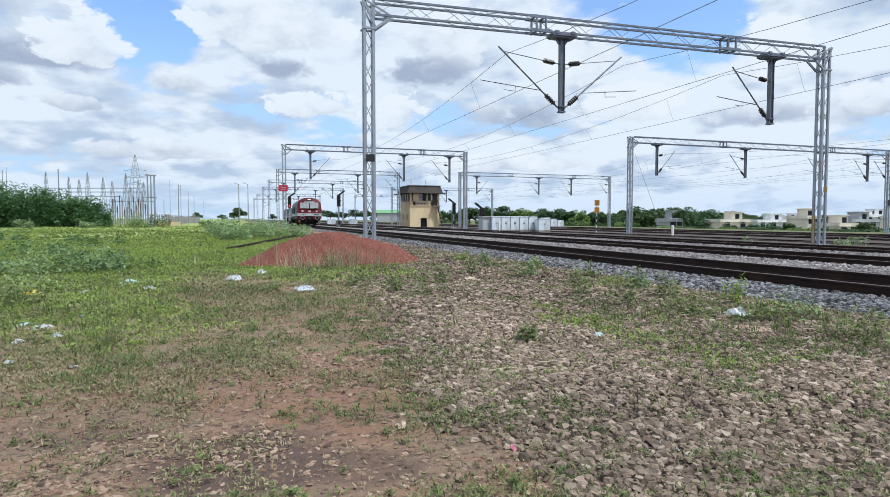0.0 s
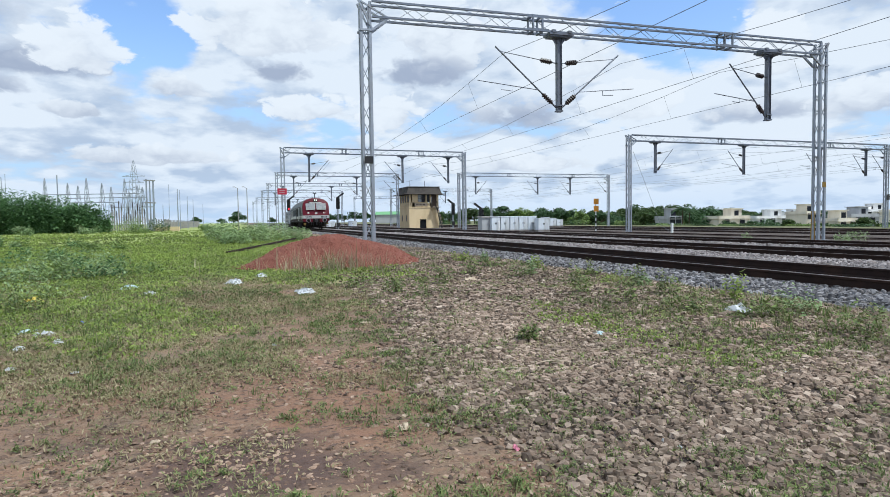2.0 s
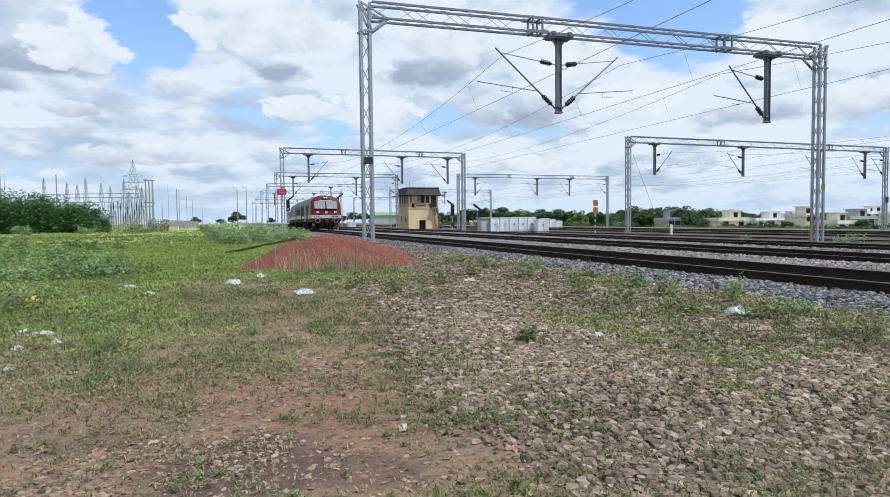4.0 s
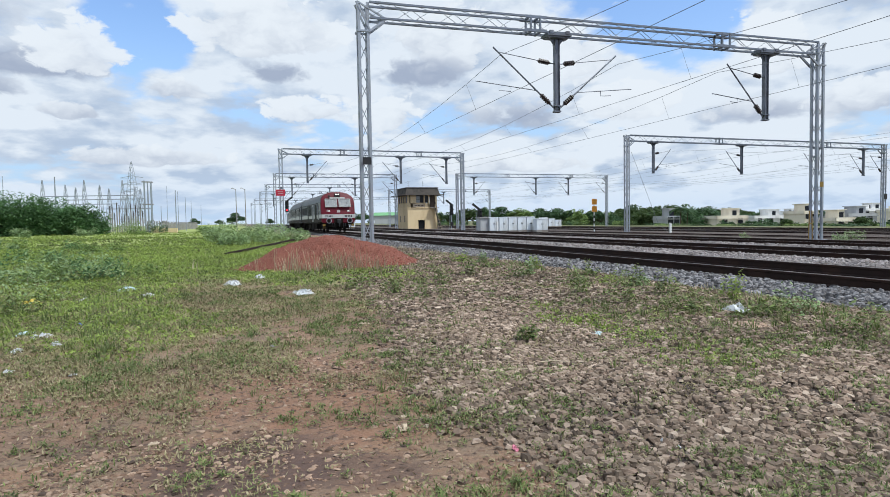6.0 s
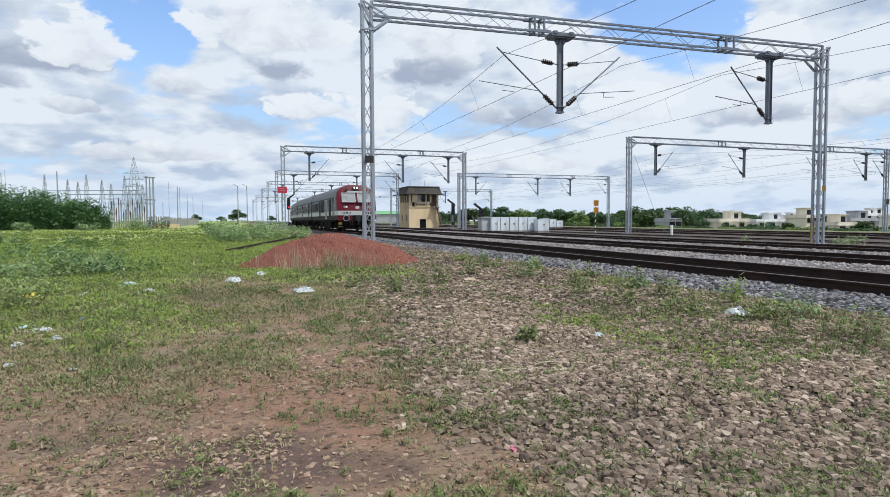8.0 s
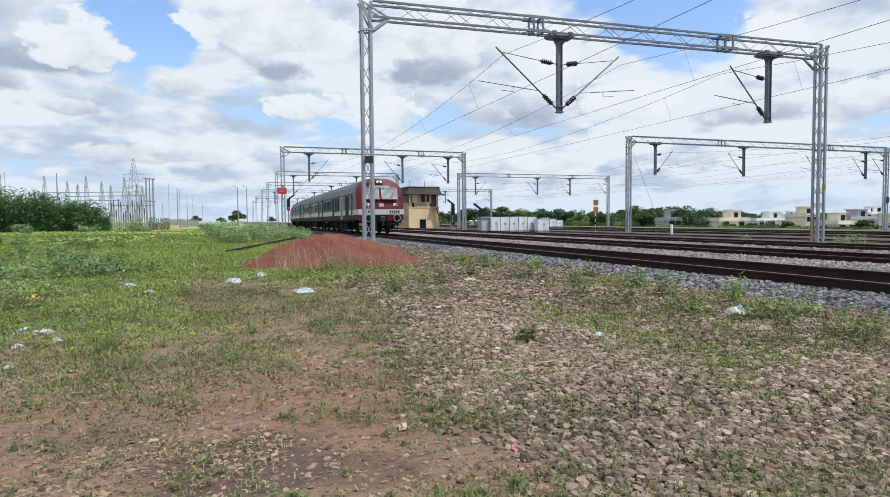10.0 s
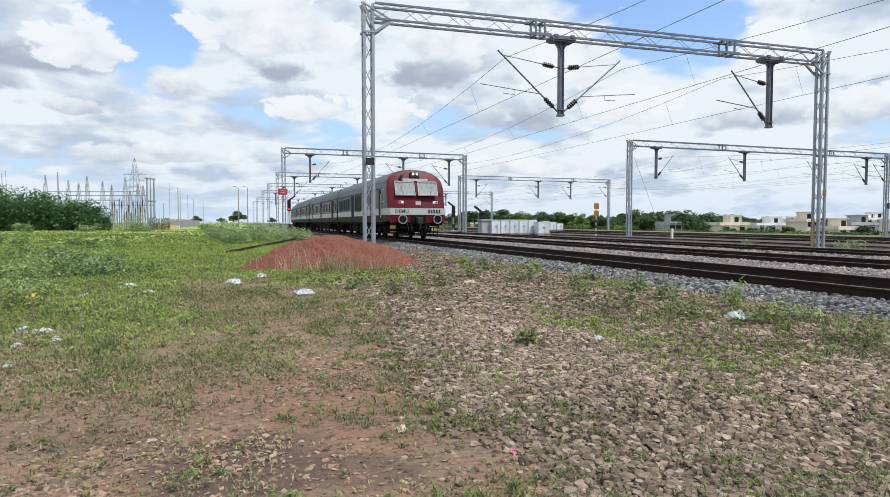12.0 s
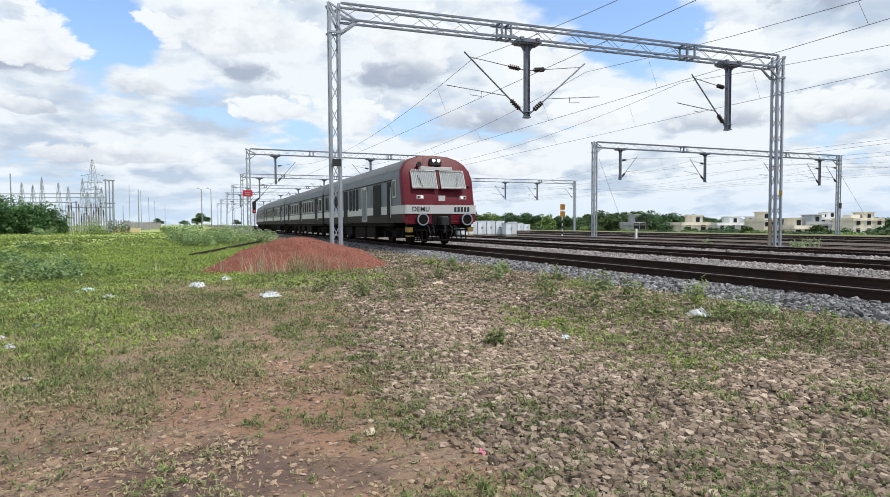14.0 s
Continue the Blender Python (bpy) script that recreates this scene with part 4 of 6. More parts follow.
        for k in range(13):
            gr.tube([(-0.48 + k * 0.08, -0.065, -0.42), (-0.48 + k * 0.08, -0.065, 0.46)], 0.0085, 5)
        for zz in (-0.38, 0.40):
            gr.box(0, -0.065, zz, 1.06, 0.02, 0.025)
        part("grille", gr, CREAM, win, "off-white bar grille")
        part("wiper", Shape().beam((side * 0.1, -0.045, -0.36), (side * 0.26, -0.045, 0.18), 0.02), BLACK, win)
        lamp = part("marker_light", Shape().box(side * 0.96, -0.01, 2.02, 0.30, 0.07, 0.15, chamfer=0.02), CREAM, th, "marker lamp housing")
        part("lens", Shape().lathe((side * 0.90, -0.04, 2.02), (side * 0.90, -0.065, 2.02), [(0, 0.042), (1, 0.038)], 12), lampm, lamp, "lit lens")
        part("red_lens", Shape().lathe((side * 1.03, -0.04, 2.02), (side * 1.03, -0.06, 2.02), [(0, 0.05), (1, 0.045)], 12), RED, lamp, "red tail lens")
        buf = part("buffer", Shape().lathe((side * 0.978, 0.2, 1.10), (side * 0.978, -0.42, 1.10), [(0, 0.17), (0.35, 0.17), (0.36, 0.12), (0.9, 0.11), (0.91, 0.22), (1, 0.215)], 20), UNDER, th, "black buffer", True)
        rim = Shape()
        for k in range(20):
            a, b = 2 * math.pi * k / 20, 2 * math.pi * (k + 1) / 20
            rim.beam((side * 0.978 + 0.225 * math.cos(a), -0.415, 1.10 + 0.225 * math.sin(a)), (side * 0.978 + 0.225 * math.cos(b), -0.415, 1.10 + 0.225 * math.sin(b)), 0.045, 0.05, (0, 1, 0))
        part("rim", rim, GALV, buf, "worn grey-white rim")
        part("step_plate", Shape().box(side * 1.36, 0.25, 0.68, 0.24, 0.3, 0.20).box(side * 1.34, 0.22, 0.42, 0.30, 0.3, 0.04), YELLOW, th, "dirty yellow step plate")
        for yy, zz, l in ((1.72, 2.45, 0.5),):
            side_opening(th, "side_window", yy - 0.35, 0.45, 2.1, 2.75, DARK_GLASS, side, "cab side window", CREAM)
        side_opening(th, "cab_door", 2.15, 0.62, 1.05, 2.76, OPENING_SHADE, side, "cab doorway sheet painted dark for the unlit inside")
        side_opening(th, "vestibule_door", 4.05, 1.35, 1.25, 2.74, OPENING_SHADE, side, "large dark louvred door")
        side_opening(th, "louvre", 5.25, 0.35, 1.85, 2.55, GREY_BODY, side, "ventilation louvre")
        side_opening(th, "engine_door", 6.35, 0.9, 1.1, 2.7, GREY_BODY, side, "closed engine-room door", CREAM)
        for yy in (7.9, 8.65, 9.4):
            side_opening(th, "radiator_opening", yy, 0.52, 1.62, 2.74, OPENING_SHADE, side, "radiator opening painted dark for the unlit inside")
        side_opening(th, "door", 10.6, 1.0, 1.02, 2.76, OPENING_SHADE, side, "doorway sheet painted dark for the unlit inside")
        for yy in (12.0, 13.0, 14.0, 15.0, 16.0):
            side_opening(th, "window", yy, 0.70, 1.84, 2.60, OPENING_SHADE, side, "dark window", GREY_BODY)
        part("handrail", Shape().tube([(side * (HALF + 0.06), 1.75, 1.2), (side * (HALF + 0.06), 1.75, 2.5)], 0.02, 6), CREAM, th)
        part("side_lamp_box", Shape().box(side * (HALF + 0.05), 6.0, 2.68, 0.1, 0.5, 0.14, chamfer=0.02), CREAM, th, "small white lamp box")
    part("destination_board", Shape().box(0, face_y(3.30) - 0.02, 3.27, 1.45, 0.06, 0.13, chamfer=0.015), CREAM, th, "blank off-white destination board")
    part("centre_plate", Shape().box(0, -0.01, 1.98, 0.30, 0.03, 0.22), CREAM, th, "white plate")
    part("centre_pillar", Shape().box(0, face_y(2.78) - 0.01, 2.78, 0.08, 0.05, 0.80, Matrix.Rotation(-tilt, 3, "X").to_4x4(), 0.015), RED, th)
    hb = face_y(3.55)
    head = part("headlight", Shape().box(0, hb + 0.02, 3.56, 0.52, 0.34, 0.30, chamfer=0.06), BLACK, th, "black twin headlight housing")
    for x in (-0.11, 0.11):
        part("lens", Shape().lathe((x, hb - 0.15, 3.60), (x, hb - 0.175, 3.60), [(0, 0.07), (1, 0.065)], 14), lampm, head, "lit lens")
    part("horn", Shape().lathe((-0.80, hb + 0.1, 3.42), (-0.80, hb - 0.22, 3.42), [(0, 0.05), (0.5, 0.06), (1, 0.11)], 12), BLACK, th, "black air horn")
    for side in (-1, 1):
        for zz in (2.5, 3.0):
            part("mirror_bracket", Shape().box(side * 1.42, 0.16 + face_y(zz), zz, 0.10, 0.14, 0.14, chamfer=0.02), BLACK, th)
    skirt = part("nose_skirt", Shape().box(0, 0.2, 1.12, 2.96, 0.34, 0.42, chamfer=0.03), RED, th, "dark red buffer beam")
    # Flat plate painted near-black as the shade of the recess round the coupling.
    part("recess_shade_plate", Shape().box(0, 0.03, 1.08, 0.86, 0.03, 0.46), UNDER, skirt, "flat plate painted dark for the shaded coupling recess")
    part("headstock", Shape().box(0, 0.32, 0.86, 2.9, 0.3, 0.30, chamfer=0.02), UNDER, th, "black headstock")
    part("coupler", Shape().box(0, -0.05, 1.05, 0.34, 0.7, 0.36, chamfer=0.05).tube([(0, -0.30, 1.0), (0.02, -0.36, 0.75), (-0.02, -0.34, 0.55)], 0.045, 8), BLACK, th, "black screw coupling")
    for x in (-0.62, -0.42, 0.42, 0.60):
        part("brake_hose", Shape().tube([(x, 0.1, 0.85), (x, -0.12, 0.78), (x * 0.95, -0.16, 0.55), (x * 0.9, -0.10, 0.42)], 0.028, 7), BLACK, th, "black hanging hose")
    guard = Shape()
    for k in range(11):
        guard.beam((-1.1 + 0.22 * k, 0.05, 0.66), (-1.1 + 0.22 * k, -0.02, 0.22), 0.04, 0.05)
    guard.box(0, 0.0, 0.24, 2.4, 0.06, 0.07).box(0, 0.06, 0.66, 2.4, 0.06, 0.07)
    part("cattle_guard", guard, UNDER, th, "black bar cattle guard")
    for y in (3.0, 14.2):
        bogie(th, y)
    under_boxes(th, [(6.0, 1.6, -0.95, 0.9, 0.55), (8.2, 2.2, -0.9, 1.0, 0.6), (10.8, 1.6, -0.95, 0.9, 0.5), (8.4, 4.2, 0.9, 1.0, 0.6)])
    return th


power = power_car()
FRONT = [(0.0, 83.6), (1.0, 79.3), (2.0, 74.6), (3.0, 69.9), (5.5, 59.0), (6.5, 54.7), (7.5, 50.5), (8.0, 48.3), (10.5, 37.6), (11.5, 33.3), (12.5, 29.1), (13.5, 25.1), (14.0, 23.1)]
first = coach()
TURNOUT, RADIUS, BRANCH = 72.8, 441.0, 0.0832      # start of the crossover, its curve and its angle


def line_x(y):
    """Centre line on which the train runs: the first track, reached by a crossover from the second."""
    curve = RADIUS * BRANCH
    rise = RADIUS * BRANCH ** 2 / 2
    gap_ = YARD_A[1] - YARD_A[0]
    run = (gap_ - 2 * rise) / BRANCH
    y -= TURNOUT
    if y < 0:
        return YARD_A[0]
    if y < curve:
        return YARD_A[0] + y * y / (2 * RADIUS)
    if y < curve + run:
        return YARD_A[0] + rise + (y - curve) * BRANCH
    y -= 2 * curve + run
    return YARD_A[1] - (y * y / (2 * RADIUS) if y < 0 else 0.0)


crossover = thing("crossover_track", "rusty rails of a crossover between the first two tracks", "railway track", pose(0, 0, RAIL_TOP - 0.172))
for s in (-0.874, 0.874):
    cr = Shape()
    stops_ = [TURNOUT + 4 + 2.5 * k for k in range(38)]
    for a, b in zip(stops_, stops_[1:]):
        cr.beam((line_x(a) + s, a, 0.086), (line_x(b) + s, b, 0.086), 0.07, 0.170)
    part("rail", cr, RAIL_RUST, crossover)
CARS = [(power, 0.0), (first, 17.2)]
for k in range(1, 4):
    CARS.append((copy_thing(first, Matrix()), 17.2 + 19.9 * k))
# ---------------------------------------------------------------- signal cabin
def signal_cabin():
    th = thing("signal_cabin", "two-storey tan plastered signal cabin with stained flat roof", "signal cabin", pose(25.0, 88.0, -0.12))
    W, D, H1, H2 = 4.75, 5.6, 3.35, 5.35
    lower = Shape()
    t = 0.22
    # ground floor: front wall with a doorway, then the other three walls
    lower.box(0.85, t / 2, H1 / 2, 1.70, t, H1).box((2.75 + W) / 2, t / 2, H1 / 2, W - 2.75, t, H1).box(2.225, t / 2, (1.55 + H1) / 2, 1.05, t, H1 - 1.55)
    lower.box(t / 2, D / 2 + t / 2, H1 / 2, t, D - t, H1).box(W - t / 2, D / 2 + t / 2, H1 / 2, t, D - t, H1).box(W / 2, D - t / 2, H1 / 2, W - 2 * t, t, H1)
    wall = part("lower_wall", lower, TAN_WALL, th, "tan plastered ground-floor walls")
    # Dark sheet behind the doorway, painted as the unlit room.
    part("door_recess", Shape().box(2.225, t + 0.05, 0.78, 1.05, 0.06, 1.56), OPENING_SHADE, wall, "sheet painted dark for the unlit doorway")
    for y in (1.6, 4.0):
        part("slit_window", Shape().box(-0.01, y, 1.75, 0.04, 0.35, 0.95), DARK_GLASS, wall, "narrow dark window")
    part("string_course", Shape().box(W / 2, D / 2, H1 + 0.06, W + 0.18, D + 0.18, 0.12, chamfer=0.02), TAN_WALL, th)
    # upper floor: piers between openings
    piers = Shape()
    for x, w in ((0.15, 0.30), (0.95, 0.9), (2.75, 0.16), (3.45, 0.22), (W - 0.15, 0.30)):
        piers.box(x, 0.11, (H1 + H2) / 2 + 0.05, w, 0.22, H2 - H1 - 0.1)
    for y in (0.11, 1.55, 2.8, 4.05, D - 0.11):
        piers.box(0.11, y, (H1 + H2) / 2 + 0.05, 0.22, 0.24, H2 - H1 - 0.1)
        piers.box(W - 0.11, y, (H1 + H2) / 2 + 0.05, 0.22, 0.24, H2 - H1 - 0.1)
    piers.box(1.9, 0.11, H1 + 0.42, 3.3, 0.22, 0.72).box(0.11, D / 2, H1 + 0.42, 0.22, D, 0.72).box(W - 0.11, D / 2, H1 + 0.42, 0.22, D, 0.72).box(W / 2, D - 0.11, H2 - 1.0, W, 0.2, 2.0)
    part("upper_wall", piers, TAN_WALL, th, "tan plastered upper walls and piers")
    for x, w in ((1.75, 0.66), (2.30, 0.5), (3.1, 0.5)):
        win = part("window", Shape().box(x, 0.13, H2 - 0.62, w, 0.03, 1.0), PANE if x == 1.75 else DARK_GLASS, th, "upper window")
        part("window_frame", Shape().box(x - w / 2, 0.10, H2 - 0.62, 0.05, 0.06, 1.0).box(x + w / 2, 0.10, H2 - 0.62, 0.05, 0.06, 1.0).box(x, 0.10, H2 - 0.62, w, 0.06, 0.04), BROWN, win)
    for y in (0.85, 2.2, 3.4, 4.7):
        part("window", Shape().box(0.13, y, H2 - 0.62, 0.03, 1.0, 1.0), DARK_GLASS, th, "dark side window")
    part("upper_door", Shape().box(4.05, 0.10, H2 - 1.05, 0.85, 0.06, 1.95), BROWN, th, "dark brown door")
    part("name_board", Shape().box(1.85, -0.03, H1 + 0.45, 1.95, 0.05, 0.5, chamfer=0.015), STICK, th, "faded tan board with illegible marks")
    for k in range(3):
        part("board_mark", Shape().box(1.3 + 0.52 * k, -0.06, H1 + 0.45, 0.36, 0.012, 0.12), BROWN, th)
    # eaves slab and upstand
    part("eaves_slab", Shape().box(W / 2, D / 2, H2 + 0.06, W + 1.85, D + 1.7, 0.13, chamfer=0.03), DARK_ROOF, th, "mould-stained concrete eaves")
    ro = Shape()
    a, b = (-0.42, -0.42, W + 0.42, D + 0.42), (-0.12, -0.12, W + 0.12, D + 0.12)
    z0, z1 = H2 + 0.13, H2 + 1.12
    ro.v = [(a[0], a[1], z0), (a[2], a[1], z0), (a[2], a[3], z0), (a[0], a[3], z0), (b[0], b[1], z1), (b[2], b[1], z1), (b[2], b[3], z1), (b[0], b[3], z1)]
    ro.f = [(3, 2, 1, 0), (4, 5, 6, 7), (0, 1, 5, 4), (1, 2, 6, 5), (2, 3, 7, 6), (3, 0, 4, 7)]
    part("roof_upstand", ro, DARK_ROOF, th, "black-stained sloping roof upstand")
    part("roof_cap", Shape().box(W / 2, D / 2, z1 + 0.05, W + 0.45, D + 0.45, 0.12, chamfer=0.03), DARK_ROOF, th)
    for x in (0.6, 3.0):
        part("rooftop_rod", Shape().tube([(x, 1.5, z1), (x, 1.5, z1 + 1.1)], 0.03, 6), BLACK, th)
    # outside stair
    st = Shape()
    for i in range(15):
        st.box(4.25 + 0.035 * i * 1.6, -0.55, H1 - 0.22 * i, 0.62, 0.26, 0.06)
    stair = part("stair", st, STICK, th, "steep iron outside stair")
    for y in (-0.68, -0.42):
        part("stringer", Shape().beam((4.25, y, H1 + 0.1), (5.05, y, 0.05), 0.04, 0.09), BLACK, stair)
        part("handrail", Shape().tube([(4.0, y, H1 + 1.0), (4.3, y, H1 + 0.9), (5.1, y, 0.9), (5.1, y, 0.05)], 0.025, 6), BLACK, stair)
    part("landing", Shape().box(4.15, -0.42, H1 + 0.05, 1.3, 0.85, 0.08), FENCE, stair)
    return th


signal_cabin()

# ---------------------------------------------------------------- heap of red gravel
HX, HY = ahead(-3.25, 17.75)
hr = np.linspace(0, 1, 46)
ha = np.linspace(0, 2 * np.pi, 120, endpoint=False)
RR, AA = np.meshgrid(hr, ha, indexing="ij")
HU, HD = RR * np.cos(AA) * 2.85, RR * np.sin(AA) * 1.95
HXX, HYY = HX + HU * CH + HD * SH, HY - HU * SH + HD * CH


def heap_z(u, d):
    r = np.sqrt((u / 2.85) ** 2 + (d / 1.95) ** 2)
    lump = (smooth_noise(u + 40, d + 40, 0.8, 21) - 0.5) * 0.30 + (smooth_noise(u + 40, d + 40, 0.25, 22) - 0.5) * 0.09
    prof = np.interp(r, [0, 0.12, 0.3, 0.6, 0.85, 1.0], [0.80, 0.79, 0.69, 0.40, 0.13, -0.06])
    return prof + lump * step(1.0, 0.6, r) + 0.03


HZ = heap_z(HU, HD)
hme_v = np.stack([HXX, HYY, HZ], -1).reshape(1, -1, 3)
nA = len(ha)
ii, jj = np.meshgrid(np.arange(len(hr) - 1), np.arange(nA), indexing="ij")
hf = np.stack([ii * nA + jj, ii * nA + (jj + 1) % nA, (ii + 1) * nA + (jj + 1) % nA, (ii + 1) * nA + jj], -1).reshape(-1, 4)
hm, n = material("red_gravel")
v = n.add("ShaderNodeTexCoord").outputs["Object"]
fine, mid = n.noise(v, 40, 6, 0.65), n.noise(v, 3, 5, 0.6)
c = n.mix(n.ramp(fine, 0.35, 0.65), (0.125, 0.038, 0.026), (0.255, 0.088, 0.058))
c = n.mix(n.math("MULTIPLY", n.ramp(mid, 0.5, 0.7), 0.5), c, (0.20, 0.085, 0.055))
finish(n, c, 0.95, 0, fine, 0.9, 0.04)
heap = tagged(new("gravel_mound", mass("gravel_mound", hme_v, hf, hm, True)), "low heap of red-brown gravel beside the track", "gravel heap")
k = 5000
r_, a_ = np.sqrt(rng.random(k)) * 1.08, rng.random(k) * 6.283
su, sd = r_ * np.cos(a_) * 2.85, r_ * np.sin(a_) * 1.95
RED_STONES = islands("red_stones", [(0.14, 0.045, 0.031), (0.20, 0.068, 0.046), (0.28, 0.105, 0.072), (0.17, 0.055, 0.038)], 0.95, 20)
sz = 0.025 + 0.05 * rng.random(k) ** 2
tagged(new("gravel_pieces", mass("gravel_pieces", stones(HX + su * CH + sd * SH, HY - su * SH + sd * CH, np.maximum(heap_z(su, sd), 0.02), sz, 0.6, LUMP, 0.25), LUMP_F, RED_STONES)),
       "loose red-brown gravel pieces on and round the heap", "gravel", kind="stuff")

# ---------------------------------------------------------------- foliage
LEAF_DARK = islands("dark_leaves", [(0.030, 0.065, 0.028), (0.050, 0.10, 0.040), (0.078, 0.145, 0.055), (0.036, 0.074, 0.032)], 0.6, 4, trans=0.2)
LEAF_BUSH = islands("thorn_leaves", [(0.06, 0.125, 0.05), (0.10, 0.195, 0.075), (0.15, 0.265, 0.105), (0.075, 0.15, 0.06)], 0.6, 4, trans=0.35, patch=0.4)
LEAF_MID = islands("tree_leaves", [(0.035, 0.06, 0.022), (0.06, 0.10, 0.033), (0.10, 0.15, 0.05), (0.05, 0.08, 0.032)], 0.6, 4, trans=0.35)
LEAF_LIGHT = islands("bright_leaves", [(0.12, 0.19, 0.05), (0.18, 0.27, 0.08), (0.24, 0.33, 0.11), (0.14, 0.21, 0.07)], 0.6, 4, trans=0.35)
LEAF_PALE = islands("pale_leaves", [(0.17, 0.25, 0.11), (0.24, 0.33, 0.15), (0.31, 0.41, 0.20), (0.19, 0.26, 0.11)], 0.6, 4, trans=0.3)
WEED = islands("weed_leaves", [(0.075, 0.115, 0.038), (0.14, 0.195, 0.06), (0.22, 0.285, 0.09), (0.18, 0.185, 0.085), (0.11, 0.155, 0.05), (0.28, 0.275, 0.14)], 0.65, 8, trans=0.22)
MEADOW = islands("meadow_leaves", [(0.19, 0.265, 0.06), (0.26, 0.345, 0.08), (0.315, 0.395, 0.10), (0.22, 0.295, 0.07), (0.33, 0.365, 0.12)], 0.65, 8, trans=0.4)
OLIVE = islands("withered_weeds", [(0.24, 0.21, 0.11), (0.33, 0.29, 0.165), (0.18, 0.18, 0.08), (0.40, 0.35, 0.22), (0.13, 0.10, 0.06)], 0.8, 8, trans=0.2)
DRY = islands("dry_grass", [(0.34, 0.28, 0.18), (0.45, 0.38, 0.27), (0.30, 0.27, 0.15), (0.55, 0.48, 0.36)], 0.8, 8, trans=0.35)
QUAD = [(0, 1, 2, 3)]


def leaves(c, size, out=None, droop=0.2, slim=0.5):
    """Pointed leaves about the centres c."""
    n = len(c)
    a = rng.random(n) * 6.283
    e = (rng.random(n) - 0.35) * 1.6 - droop
    d = np.stack([np.cos(a) * np.cos(e), np.sin(a) * np.cos(e), np.sin(e)], -1)
    s = np.stack([-np.sin(a), np.cos(a), (rng.random(n) - 0.5) * 0.9], -1)
    size = np.broadcast_to(size, (n,))[:, None] * (0.6 + 0.8 * rng.random((n, 1)))
    return np.stack([c - d * size * 0.5, c + s * size * slim * 0.5, c + d * size * 0.5, c - s * size * slim * 0.5], 1)


def crown_points(n, blobs):
    """Points on and in a set of blobs (x, y, z, rx, ry, rz), more of them near the skin."""
    k = rng.integers(0, len(blobs), n)
    b = np.array(blobs)[k]
    d = rng.normal(size=(n, 3))
    d /= np.linalg.norm(d, axis=1, keepdims=True)
    r = (0.45 + 0.6 * rng.random((n, 1)) ** 0.5)
    return b[:, :3] + d * r * b[:, 3:]


def tree_meshes(height, width, count, leaf, mat, flat=0.6):
    """Trunk with limbs, and a broken crown of leaf clumps."""
    s = Shape()
    top = height * 0.55
    s.tube([(0, 0, -0.3), (0.05, 0.02, top * 0.5), (0.0, 0.06, top)], 0.03 * height, 7, 0.016 * height)
    blobs = []
    for i in range(9):
        a, r = 6.283 * i / 9 + rng.random() * 0.6, width * (0.12 + 0.36 * rng.random())
        z = height * (0.45 + 0.42 * rng.random())
        p = (r * math.cos(a), r * math.sin(a), z)
        s.tube([(0, 0, top * 0.6), (p[0] * 0.5, p[1] * 0.5, (top * 0.6 + z) * 0.52), p], 0.011 * height, 5, 0.004 * height)
        q_ = width * (0.15 + 0.12 * rng.random())
        blobs.append((*p, q_, q_, q_ * flat))
    blobs.append((0, 0, height * 0.82, width * 0.22, width * 0.22, height * 0.16))
    c = crown_points(count, blobs)
    return s.mesh("trunk", BARK), mass("crown", leaves(c, leaf), QUAD, mat)


def palm_meshes(height):
    s = Shape().tube([(0, 0, -0.3), (0.15, 0, height * 0.4), (0.35, 0.1, height * 0.82)], 0.16, 7, 0.10)
    tip = np.array((0.35, 0.1, height * 0.82))
    vs = []
    for i in range(17):
        a, lift = 6.283 * i / 17 + rng.random() * 0.3, 1.25 - 1.5 * rng.random()
        L = 2.4 + 0.7 * rng.random()
        d = np.array((math.cos(a), math.sin(a), 0))
        side = np.array((-math.sin(a), math.cos(a), 0))
        for j in range(9):
            t = (j + 1) / 9
            p = tip + d * L * t * math.cos(lift * 0.6) + np.array((0, 0, L * (lift * t - 0.75 * t * t)))
            for sgn in (-1, 1):
                tipp = p + side * sgn * 0.75 * (1.1 - 0.6 * t) + d * 0.35 + np.array((0, 0, -0.3))
                vs.append([p - d * 0.1, p + d * 0.22, tipp + d * 0.08, tipp - d * 0.08])
    return s.mesh("trunk", BARK), mass("crown", np.array(vs), QUAD, LEAF_DARK)


variants = [tree_meshes(8, 7.5, 1560, 0.90, LEAF_MID), tree_meshes(8, 9, 1680, 0.90, LEAF_DARK, 0.5), tree_meshes(8, 6, 1380, 0.88, LEAF_LIGHT, 0.8),
            tree_meshes(8, 8, 1560, 0.94, LEAF_MID, 0.7), tree_meshes(8, 10, 1800, 0.90, LEAF_DARK, 0.45)]
palms = [palm_meshes(8), palm_meshes(7)]


def plant_tree(x, y, base, height, meshes, label, category="tree", group="trees along the yard", wide=1.0, turn=0.0, own=8.0):
    th = thing("palm_tree" if category == "palm" else "tree", label, category, pose(x, y, base, 0, 0, turn), group)
    k = height / own
    for nm, me in zip(("trunk", "crown"), meshes):
        ob = part(nm, me, None, th)
        ob.scale = (k * wide, k * wide, k)
    return th


tr_rng = random.Random(5)
bear = 0.0
x_ = 548
